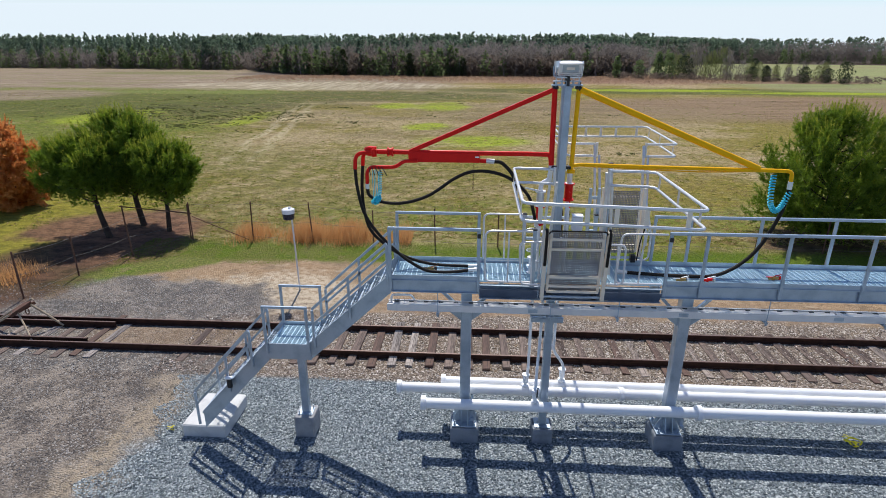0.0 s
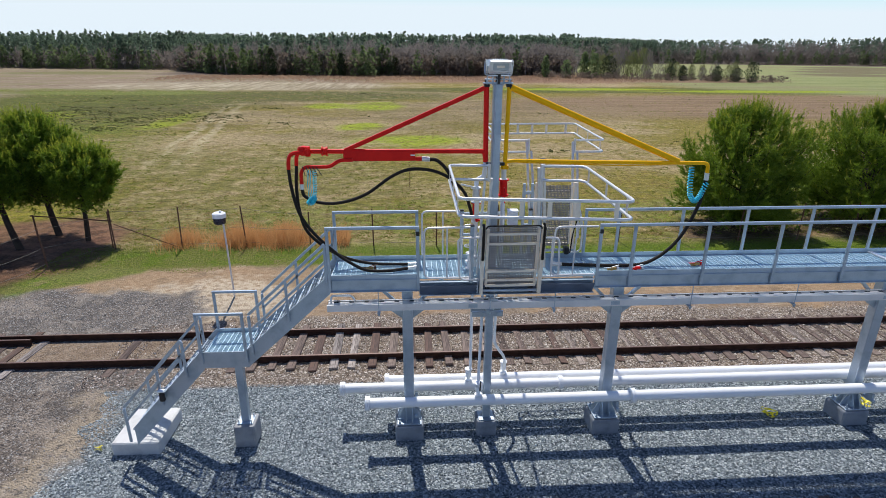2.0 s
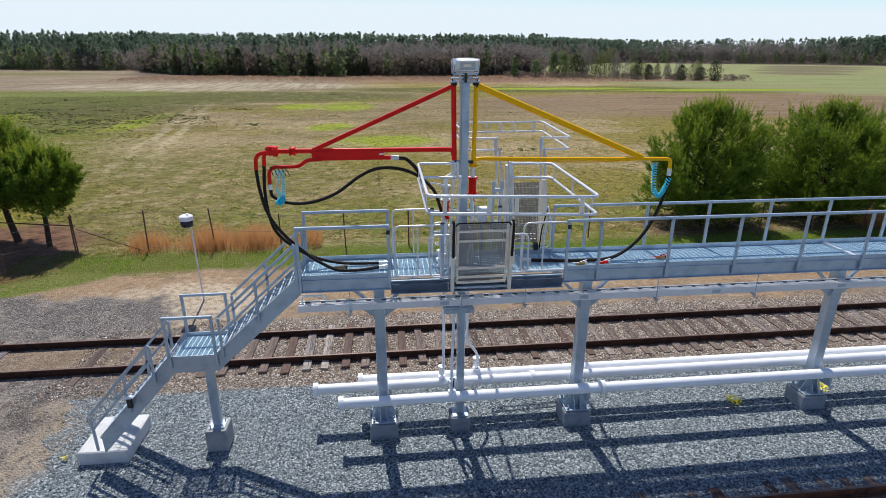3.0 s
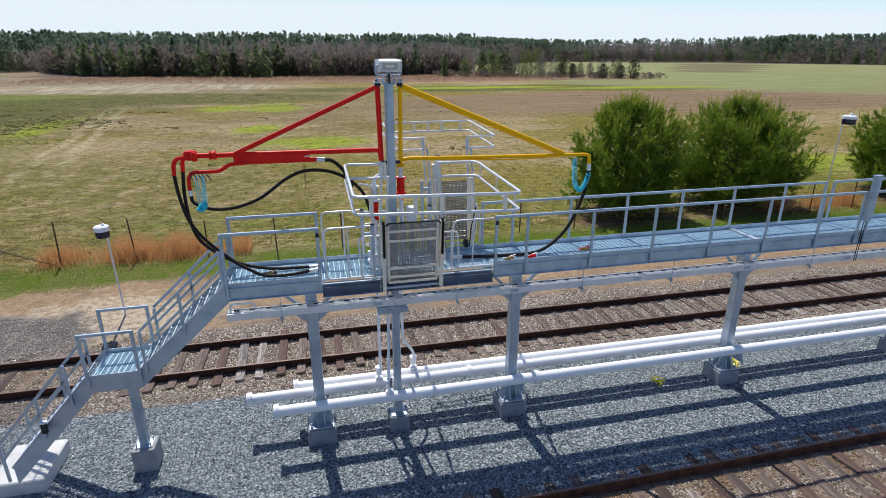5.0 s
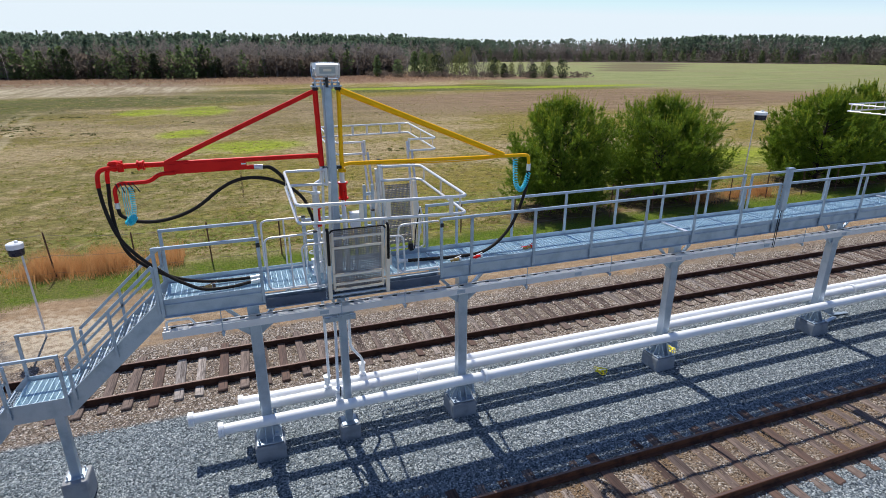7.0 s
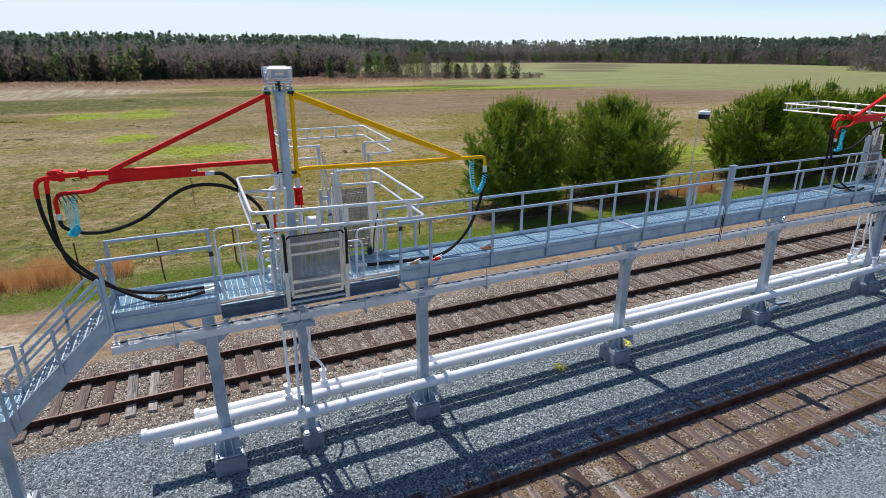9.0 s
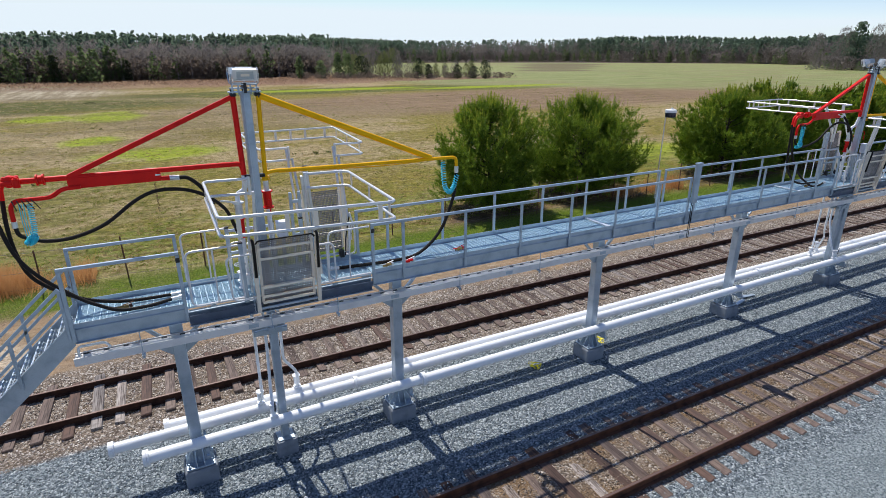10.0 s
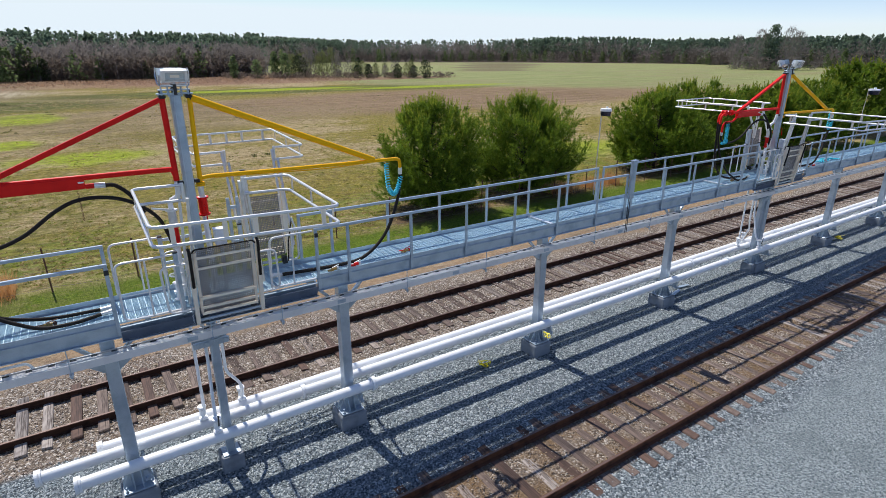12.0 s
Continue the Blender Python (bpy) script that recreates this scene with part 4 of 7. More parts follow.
while x < 30:
    part("clip", MB().box(x - 0.045, x + 0.045, -3.300, -3.257, 3.3145, 3.322), BLACKIRON, tray)
    x += 0.30
part("conduit_stub", MB().tube(bent([(-0.05, -3.3, 3.315), (-0.05, -3.3, 3.47), (0.36, -3.3, 3.47), (0.42, -3.3, 3.36)], 0.07), 0.022, 8), WHITE, tray, "small white bent conduit end")
for x in (0.9, 3.1, 4.4, 7.2, 9.4, 13.2, 15.6, 19.5):
    part("hanger", MB().cyl((x, -3.54, 3.12), (x, -3.54, 3.70), 0.008, 6).box(x - 0.03, x + 0.03, -3.555, -3.20, 3.165, 3.190).cyl((x, -3.54, 3.13), (x, -3.54, 3.165), 0.022, 8), STEEL, tray)


# ---- mast, arms, hoses ----
RACK = []


def rack(ob):
    """Remembers a thing of the first loading place, to be repeated at the second."""
    RACK.append(ob)
    return ob


M = MASTS[0]
footing(M, AX, 0.44, 0.46, 0.355)
footing(MASTS[1] + 0.3, AX, 0.44, 0.46, 0.355)

m = rack(thing("mast", (M, AX, 0.355), "tall galvanised square steel mast rising through the walkway", "mast", "masts"))
part("post", MB().box(M - 0.08, M + 0.08, AX - 0.08, AX + 0.08, 0.38, 7.50, 0.012), STEEL, m)
part("base_plate", MB().box(M - 0.17, M + 0.17, AX - 0.17, AX + 0.17, 0.355, 0.38), STEEL, m)
part("head_flange", MB().box(M - 0.27, M + 0.27, AX - 0.07, AX + 0.07, 7.50, 7.525, 0.004), STEEL, m)
part("head_flange", MB().box(M - 0.24, M + 0.24, AX - 0.06, AX + 0.06, 7.565, 7.585, 0.004), STEEL, m)
for k in range(5):
    bx = M - 0.20 + 0.10 * k
    part("flange_bolt", MB().cyl((bx, AX - 0.045, 7.47), (bx, AX - 0.045, 7.63), 0.013, 6).cyl((bx, AX - 0.045, 7.527), (bx, AX - 0.045, 7.56), 0.02, 6), STEEL, m)
for s in (-1, 1):
    part("clamp", MB().box(M + s * 0.20 - 0.05, M + s * 0.20 + 0.05, AX - 0.06, AX + 0.06, 7.44, 7.50, 0.015).cyl((M + s * 0.22, AX - 0.02, 7.41), (M + s * 0.22, AX - 0.02, 7.56), 0.022, 10)
         .cyl((M + s * 0.15, AX - 0.07, 7.47), (M + s * 0.25, AX - 0.07, 7.47), 0.018, 8), BLACKIRON, m, "black bolted clamp")
    part("lower_bearing", MB().box(M + s * 0.13 - 0.05, M + s * 0.13 + 0.05, AX - 0.05, AX + 0.05, 6.02, 6.08, 0.01), BLACKIRON, m, "black bearing bracket")
part("conduit", MB().tube(bent([(M - 0.05, AX - 0.11, 4.0), (M - 0.05, AX - 0.11, 7.4), (M, AX - 0.11, 7.7)], 0.1), 0.012, 6), STEEL, m)


def floodlight(s):
    """A floodlight on the mast's head, turned to one track; s is -1 for the near side."""
    f = rack(thing("floodlight", (M, AX + s * 0.2, 7.58), "grey wire-guarded floodlight on the mast head", "floodlight", "floodlights"))
    c, tilt = Vector((M, AX + s * 0.22, 7.82)), radians(22)
    u = Vector((0, s * math.cos(tilt), -math.sin(tilt)))
    v = Vector((0, s * math.sin(tilt), math.cos(tilt)))
    w = Vector((1, 0, 0))

    def pt(a, b, d):
        return c + w * a + v * b + u * d

    def slab(mb, x, y0, y1, d0, d1, x0=None):
        xa = -x if x0 is None else x0
        k = [pt(a, b, d) for d in (d0, d1) for b in (y0, y1) for a in (xa, x)]
        mb.add(k, [(0, 2, 3, 1), (4, 5, 7, 6), (0, 1, 5, 4), (2, 6, 7, 3), (0, 4, 6, 2), (1, 3, 7, 5)])
        return mb

    body = MB()
    k0 = [pt(a, b, d) for d, q in ((-0.10, 0.6), (0.0, 1.0), (0.06, 1.0)) for a, b in ((-0.19 * q, -0.095 * q), (0.19 * q, -0.095 * q), (0.19 * q, 0.095 * q), (-0.19 * q, 0.095 * q))]
    body.add(k0, [(3, 2, 1, 0)] + [(r * 4 + i, r * 4 + (i + 1) % 4, r * 4 + 4 + (i + 1) % 4, r * 4 + 4 + i) for r in (0, 1) for i in range(4)] + [(8, 9, 10, 11)])
    part("housing", body, ALU, f)
    fins = MB()
    for i in range(7):
        slab(fins, -0.12 + i * 0.04 + 0.004, -0.07, 0.07, -0.118, -0.05, -0.12 + i * 0.04 - 0.004)
    part("cooling_fins", fins, STEEL, f)
    part("lens", slab(MB(), 0.135, -0.062, 0.062, 0.061, 0.068), LENS, f, "clear ribbed glass lens")
    rim = MB()
    for x0_, x1_, y0_, y1_ in ((-0.19, 0.19, 0.068, 0.095), (-0.19, 0.19, -0.095, -0.068), (-0.19, -0.145, -0.067, 0.067), (0.145, 0.19, -0.067, 0.067)):
        slab(rim, x1_, y0_, y1_, 0.061, 0.085, x0_)
    part("bezel", rim, ALU, f, "pale cast bezel")
    part("reflector", slab(MB(), 0.07, -0.022, 0.022, 0.069, 0.072), FRAMEALU, f, "yellowish lamp glimpsed behind the glass")
    guard = MB()
    for a, b in (((-0.2, -0.105), (0.2, -0.105)), ((0.2, -0.105), (0.2, 0.105)), ((0.2, 0.105), (-0.2, 0.105)), ((-0.2, 0.105), (-0.2, -0.105))):
        guard.cyl(pt(*a, 0.11), pt(*b, 0.11), 0.006, 6)
    for a in ((-0.2, -0.105), (0.2, -0.105), (0.2, 0.105), (-0.2, 0.105)):
        guard.cyl(pt(*a, 0.11), pt(*a, 0.0), 0.006, 6)
    part("wire_guard", guard, ALU, f)
    part("yoke", MB().tube(bent([pt(-0.22, 0, 0), (M - 0.22, AX + s * 0.12, 7.64), (M + 0.22, AX + s * 0.12, 7.64), pt(0.22, 0, 0)], 0.05), 0.012, 8), STEEL, f)
    part("mount", MB().cyl((M, AX + s * 0.12, 7.50), (M, AX + s * 0.12, 7.67), 0.028, 10).box(M - 0.04, M + 0.04, AX + (0.0 if s > 0 else -0.14), AX + (0.14 if s > 0 else 0.0), 7.588, 7.60), BLACKIRON, f)


floodlight(-1)
floodlight(1)

# red arm
a = rack(thing("loading_arm", (2.96, AX, 6.1), "red painted pipe loading arm with diagonal brace on the mast", "loading arm"))
part("upright", MB().tube([(2.955, AX, 7.47), (2.98, AX, 6.09)], 0.048, 12), RED, a)
part("brace", MB().beam((2.95, AX, 7.44), (0.36, AX, 6.31), 0.08, 0.075), RED, a)
part("boom", MB().tube(bent([(2.975, AX, 6.15), (2.95, AX, 6.285), (2.6, AX, 6.29), (-0.35, AX, 6.30)], 0.09), 0.045, 12), RED, a)
part("counter_box", MB().box(0.33, 1.66, AX - 0.05, AX + 0.05, 6.12, 6.30, 0.012), RED, a, "deep red box beam below the boom")
part("swivel", MB().cyl((-0.035, AX, 6.30), (0.015, AX, 6.30), 0.07, 16), RED, a)
part("swivel", MB().cyl((-0.40, AX - 0.06, 6.31), (-0.40, AX + 0.08, 6.31), 0.085, 14), RED, a)
part("swivel", MB().cyl((-0.32, AX, 6.21), (-0.32, AX, 6.39), 0.05, 12), RED, a)
part("elbow", MB().tube(bent([(-0.30, AX - 0.07, 6.31), (-0.66, AX - 0.07, 6.27), (-0.68, AX - 0.07, 5.98)], 0.14), 0.036, 12), RED, a)
part("elbow", MB().tube(bent([(-0.30, AX + 0.07, 6.31), (-0.54, AX + 0.07, 6.27), (-0.56, AX + 0.07, 6.02)], 0.12), 0.036, 12), RED, a)
for px, py in ((-0.30, AX - 0.10), (-0.46, AX + 0.02)):
    part("swivel_bearing", MB().cyl((px, py, 6.26), (px, py, 6.36), 0.046, 14).cyl((px, py, 6.361), (px, py, 6.380), 0.03, 6), RED, a)
for fx in (-0.052, 0.032):
    part("joint_flange", MB().cyl((fx - 0.012, AX, 6.30), (fx + 0.012, AX, 6.30), 0.088, 14), RED, a)
part("lower_pipe", MB().tube(bent([(0.50, AX - 0.05, 6.145), (0.25, AX - 0.05, 6.14), (0.08, AX - 0.05, 6.02), (-0.38, AX - 0.05, 6.02), (-0.46, AX - 0.05, 5.93), (-0.465, AX - 0.05, 5.70)], 0.08), 0.034, 10), RED, a)
# Pale strip added in place of a glint at the box beam's end.
part("marking", MB().box(1.57, 1.65, AX - 0.054, AX - 0.051, 6.215, 6.240), ALU, a, "small pale strip imitating a glint on the box end")
part("spout", MB().cyl((1.66, AX, 6.15), (1.78, AX, 6.15), 0.04, 10), RED, a)
part("coupling", MB().cyl((1.78, AX, 6.15), (1.93, AX, 6.14), 0.045, 12), ALU, a)
part("coupling", MB().cyl((-0.465, AX - 0.05, 5.70), (-0.465, AX - 0.05, 5.60), 0.04, 12), ALU, a)
mb = MB()
for k in range(14):
    z = 6.08 - k * 0.035
    mb.tube([(1.545 + 0.012 * math.cos(t + k * 1.57), AX - 0.06, z + 0.02 * math.sin(t)) for t in (i * math.pi / 3 for i in range(6))], 0.004, 4, closed=True)
part("pull_chain", mb, RUSTPOST, a, "hanging link chain")


def hose(name_label, pts, r, ends=()):
    h = rack(thing("hose", pts[0], name_label, "hose", "black hoses"))
    part("hose_body", MB().tube(spline(pts, 8), r, 12), RUBBER, h)
    for p, q in ends:
        part("end_coupling", MB().cyl(p, q, r * 1.15, 12).cyl(q, tuple(Vector(q) + (Vector(q) - Vector(p)) * 0.4), r * 1.45, 12), ALU, h, "bright metal hose coupling")
    return h


D0 = DECK + 0.045
hose("thick black rubber hose hanging from the red arm onto the walkway", [(-0.68, AX - 0.07, 5.98), (-0.655, AX - 0.07, 5.62), (-0.545, AX - 0.1, 5.15), (-0.30, AX - 0.12, 4.75), (0.09, AX - 0.15, 4.36), (0.38, AX - 0.2, 4.16), (0.68, AX - 0.22, D0 + 0.03), (1.1, AX - 0.2, D0), (1.50, AX - 0.12, D0 + 0.02)], 0.031, [((1.48, AX - 0.125, D0 + 0.02), (1.60, AX - 0.1, D0 + 0.02))])
hose("second thick black rubber hose hanging from the red arm", [(-0.56, AX + 0.07, 6.02), (-0.585, AX + 0.03, 5.60), (-0.56, AX + 0.02, 5.14), (-0.44, AX + 0.04, 4.72), (-0.10, AX + 0.08, 4.37), (0.28, AX + 0.12, 4.14), (0.8, AX + 0.15, D0 + 0.02), (1.50, AX + 0.14, D0)], 0.031, [((1.48, AX + 0.14, D0), (1.60, AX + 0.14, D0))])
hose("black rubber hose looping between the red arm and a valve", [(-0.465, AX - 0.05, 5.60), (-0.42, AX - 0.05, 5.46), (-0.15, AX - 0.06, 5.34), (0.25, AX - 0.06, 5.34), (0.72, AX - 0.08, 5.50), (1.2, AX - 0.08, 5.83), (1.55, AX - 0.1, 5.97), (1.95, AX - 0.1, 5.95), (2.30, AX - 0.1, 5.80), (2.58, AX - 0.08, 5.52), (2.70, AX - 0.05, 5.20), (2.75, AX, 5.0)], 0.031, [((2.735, AX, 5.06), (2.77, AX, 4.94))])
hose("short black rubber hose curving down from the boom", [(1.93, AX, 6.14), (2.06, AX, 6.12), (2.22, AX - 0.03, 5.98), (2.33, AX - 0.05, 5.80), (2.40, AX - 0.06, 5.62)], 0.034)

# yellow arm
a = rack(thing("loading_arm", (3.36, AX, 6.0), "yellow painted pipe loading arm with broad brace on the mast", "loading arm"))
part("upright", MB().tube([(3.375, AX, 7.47), (3.35, AX, 6.0)], 0.04, 12), YELLOW, a)
part("brace", MB().cyl((3.40, AX, 7.44), (6.72, AX, 6.07), 0.057, 16), YELLOW, a)
part("boom", MB().tube(bent([(3.36, AX, 6.08), (3.5, AX, 6.105), (5.0, AX, 6.07), (7.25, AX, 6.035), (7.32, AX, 6.0), (7.33, AX, 5.84)], 0.1), 0.036, 12), YELLOW, a)
part("tie_cable", MB().tube(spline([(3.6, AX, 6.07), (4.4, AX, 6.045), (5.6, AX, 6.0), (6.7, AX, 6.02)]), 0.012, 6), YELLOW, a)
for z in (5.95, 5.987):
    part("flange", MB().cyl((3.35, AX, z), (3.35, AX, z + 0.03), 0.075, 12), YELLOW, a)
part("coupling", MB().cyl((7.33, AX, 5.84), (7.33, AX, 5.70), 0.045, 12), ALU, a)
hose("black rubber hose hanging from the yellow arm onto the walkway", [(7.33, AX, 5.70), (7.30, AX, 5.35), (7.20, AX, 5.0), (7.02, AX - 0.03, 4.62), (6.80, AX - 0.06, 4.34), (6.50, AX - 0.1, 4.12), (6.15, AX - 0.14, D0 + 0.02), (5.6, AX - 0.12, D0), (5.0, AX - 0.06, D0), (4.55, AX, D0)], 0.035, [((4.6, AX - 0.01, D0), (4.46, AX + 0.02, D0))])


def coil(name_label, path, r, turns, wire):
    """A stretched spiral cable along a path."""
    c = rack(thing("coiled_cable", path[0], name_label, "cable", "coiled cables"))
    line = spline(path, 12)
    n = turns * 9
    pts = []
    for i in range(n):
        t = i / (n - 1) * (len(line) - 1)
        k = min(int(t), len(line) - 2)
        p = line[k].lerp(line[k + 1], t - k)
        d = (line[k + 1] - line[k]).normalized()
        s = Vector((0, 1, 0))
        u = d.cross(s).normalized()
        ang = 2 * math.pi * i / 9
        pts.append(p + (u * math.cos(ang) + s * math.sin(ang)) * r)
    part("spiral", MB().tube(pts, wire, 5), CYAN, c)
    return c


coil("coiled cyan plastic grounding cable hung below the yellow arm", [(6.98, AX - 0.05, 5.96), (6.99, AX - 0.05, 5.70), (7.03, AX - 0.05, 5.42), (7.14, AX - 0.05, 5.30), (7.24, AX - 0.05, 5.42), (7.32, AX - 0.05, 5.66)], 0.045, 26, 0.0115)
rng = random.Random(8)
tangle = [(-0.30 + rng.uniform(-0.085, 0.075), AX - 0.09 + rng.uniform(-0.05, 0.05), 5.44 + rng.uniform(-0.13, 0.08)) for i in range(7)]
bunch = coil("bunched coiled cyan plastic grounding cable hung below the red arm", [(-0.205, AX - 0.1, 5.96), (-0.215, AX - 0.1, 5.72), (-0.235, AX - 0.1, 5.50)] + tangle, 0.036, 62, 0.0080)
for dx in (0.0, 0.03, 0.06):
    part("strand", MB().tube(spline([(-0.34 + dx, AX - 0.1, 5.97), (-0.35 + dx, AX - 0.1, 5.7), (-0.34 + dx, AX - 0.1, 5.42)], 4), 0.0065, 6), CYAN, bunch, "straight cyan strand")
k = rack(thing("hose_clips", (-0.3, AX, 6.05), "black clips hanging on the red arm's lower pipe", "clip"))
for i in range(5):
    part("clip", MB().tube(bent([(-0.42 + i * 0.06, AX - 0.09, 6.03), (-0.40 + i * 0.07, AX - 0.1, 5.95), (-0.38 + i * 0.075, AX - 0.1, 5.87)], 0.02), 0.009, 6), BLACKIRON, k)


def riser(x, y, parts, label):
    r = rack(thing("valve_riser", (x, y, DECK), label, "valve", "valve risers on the walkway"))
    part("pipe", MB().cyl((x, y, 3.3), (x, y, parts[0][0]), 0.045, 12), WHITE, r)
    for z0, z1, rad, mat, name in parts:
        part(name, MB().cyl((x, y, z0), (x, y, z1), rad, 14), mat, r)
        for z in (z1, z0 - 0.025):
            part("flange", MB().cyl((x, y, z), (x, y, z + 0.025), rad + 0.03, 14), mat if mat is not ALU else WHITE, r)
    return r


v = riser(3.36, AX + 0.12, [(5.42, 5.70, 0.075, RED, "valve_body"), (5.73, 5.96, 0.05, ALU, "swivel_joint")], "white riser pipe with a red valve below the yellow arm")
part("handle", MB().tube(bent([(3.36, AX + 0.02, 5.58), (3.36, AX - 0.08, 5.58), (3.36, AX - 0.10, 5.30)], 0.03), 0.012, 6), RED, v)
v = riser(2.83, AX + 0.1, [(4.93, 5.25, 0.065, RED, "valve_body"), (5.30, 5.55, 0.07, ALU, "check_valve")], "white riser pipe with a red valve and a grey check valve")
part("handle", MB().beam((2.83, AX + 0.02, 5.58), (2.52, AX - 0.02, 5.66), 0.03, 0.03), ALU, v, "long grey lever handle")
part("elbow", MB().tube(bent([(2.83, AX + 0.1, 5.58), (2.83, AX + 0.1, 5.72), (2.97, AX + 0.05, 5.80), (2.98, AX, 6.08)], 0.06), 0.045, 10), WHITE, v)
v = riser(2.98, AX + 0.16, [(4.55, 4.72, 0.06, ALU, "gate_valve")], "white riser pipe with a gate valve beside the mast")
part("hand_wheel", MB().tube([(2.98 + 0.1 * math.cos(t), AX + 0.0, 4.63 + 0.1 * math.sin(t)) for t in (i * math.pi / 8 for i in range(16))], 0.01, 6, closed=True), ALU, v)
b = rack(thing("junction_box", (3.52, AX - 0.1, 4.88), "white enamelled junction box on a short post beside the mast", "box"))
part("box", MB().box(3.43, 3.62, AX - 0.2, AX - 0.02, 4.86, 5.15, 0.015), WHITE, b)
part("post", MB().box(3.50, 3.55, AX - 0.13, AX - 0.08, DECK, 4.859), STEEL, b)
part("lid", MB().box(3.425, 3.625, AX - 0.205, AX - 0.015, 5.152, 5.17), WHITE, b)

# drop pipes to the lines on the ground
for pts, yv in (([(2.84, AX + 0.42, 3.75), (2.84, AX + 0.42, 1.35), (2.80, AX + 0.42, 1.22), (2.80, AX + 0.42, 1.03)], 0), ([(3.02, AX + 0.14, 3.75), (3.02, AX + 0.14, 2.4), (2.96, AX - 0.10, 1.6), (2.94, AX - 0.31, 1.22), (2.94, AX - 0.31, 1.13)], 1), ([(3.36, AX + 0.42, 3.75), (3.36, AX + 0.42, 1.95), (3.62, AX + 0.50, 1.55), (3.64, AX + 0.60, 1.3), (3.64, AX + 0.70, 1.03)], 2)):
    p = rack(thing("drop_pipe", pts[-1], "white painted drop pipe with a valve above the ground pipeline", "pipe", "drop pipes"))
    part("pipe", MB().tube(bent(pts, 0.12), 0.032, 12), WHITE, p)
    x, y, z = pts[-1]
    part("valve", MB().cyl((x, y, z + 0.10), (x, y, z + 0.22), 0.065, 14), WHITE, p)
    for zf in (z, z + 0.27):
        part("flange", MB().cyl((x, y, zf), (x, y, zf + 0.03), 0.085, 14), WHITE, p)
    part("hand_lever", MB().beam((x + 0.02, y - 0.08, z + 0.16), (x + 0.03, y - 0.10, z + 0.40), 0.025, 0.02), BLACKIRON if yv == 1 else WHITE, p)
c = rack(thing("pipe_clamp_frame", (M, AX, 2.9), "galvanised cross bracket holding drop pipes to the mast", "bracket"))
part("cross_bar", MB().box(2.78, 3.42, AX - 0.13, AX - 0.095, 2.90, 3.02), STEEL, c)
part("cross_bar", MB().box(2.78, 3.42, AX + 0.095, AX + 0.13, 2.90, 3.02), STEEL, c)
for x in (2.84, 3.02, 3.36):
    part("clamp", MB().box(x - 0.05, x + 0.05, AX - 0.16, AX - 0.132, 2.92, 3.0), STEEL, c)

# things lying on the walkway
for (x, y), mat, mat2, label in (((0.72, AX - 0.05), BRASS, RUSTPOST, "brass hose end fitting lying on the grating"), ((6.05, AX - 0.28), RED, ALU, "red and silver hose end fittings lying on the grating"), ((5.55, AX - 0.3), BRASS, ALU, "small brass fitting lying on the grating"), ((7.35, AX - 0.12), BRASS, RED, "small brass coupling with a red lever lying on the grating")):
    f = rack(thing("hose_fitting", (x, y, DECK), label, "fitting", "fittings on the walkway"))
    z = DECK + 0.05
    part("barrel", MB().cyl((x - 0.10, y, z - 0.01), (x + 0.08, y + 0.02, z - 0.01), 0.030, 10).cyl((x - 0.04, y, z - 0.01), (x + 0.0, y, z - 0.01), 0.040, 6), mat, f)
    part("lever", MB().beam((x - 0.05, y - 0.03, z + 0.03), (x - 0.19, y - 0.06, z + 0.04), 0.022, 0.010), mat2, f)
    part("lever", MB().beam((x + 0.0, y + 0.03, z + 0.02), (x + 0.16, y + 0.08, z + 0.04), 0.022, 0.010), mat2, f)
    part("cap", MB().cyl((x + 0.09, y + 0.02, z - 0.01), (x + 0.13, y + 0.03, z - 0.01), 0.038, 10), mat2, f)
dv = rack(thing("deck_valve", (2.70, AX - 0.12, DECK), "white flanged valve with a hand wheel standing on the grating", "valve"))
part("body", MB().cyl((2.70, AX - 0.12, DECK + 0.03), (2.70, AX - 0.12, 4.30), 0.042, 12), WHITE, dv)
for z in (DECK + 0.04, 4.12, 4.29):
    part("flange", MB().cyl((2.70, AX - 0.12, z), (2.70, AX - 0.12, z + 0.022), 0.075, 14), WHITE, dv)
part("side_outlet", MB().cyl((2.70, AX - 0.12, 4.2), (2.95, AX - 0.05, 4.2), 0.035, 10), WHITE, dv)
part("stem", MB().cyl((2.70, AX - 0.12, 4.32), (2.70, AX - 0.12, 4.46), 0.014, 8), ALU, dv)
part("hand_wheel", MB().tube([(2.70 + 0.10 * math.cos(t), AX - 0.12 + 0.10 * math.sin(t), 4.45) for t in (i * math.pi / 8 for i in range(16))], 0.011, 6, closed=True).cyl((2.60, AX - 0.12, 4.45), (2.80, AX - 0.12, 4.45), 0.008, 6), ALU, dv)
bl = rack(thing("sample_pipe", (2.56, AX + 0.06, DECK), "thin steel tubing with small valves beside the risers", "pipe"))
part("tube", MB().tube(bent([(2.56, AX + 0.06, DECK), (2.56, AX + 0.06, 4.75), (2.62, AX + 0.08, 4.82), (2.80, AX + 0.1, 4.82)], 0.06), 0.014, 8), ALU, bl)
part("small_valve", MB().cyl((2.56, AX + 0.06, 4.42), (2.56, AX + 0.06, 4.52), 0.03, 10).box(2.50, 2.56, AX + 0.05, AX + 0.07, 4.50, 4.53), ALU, bl)


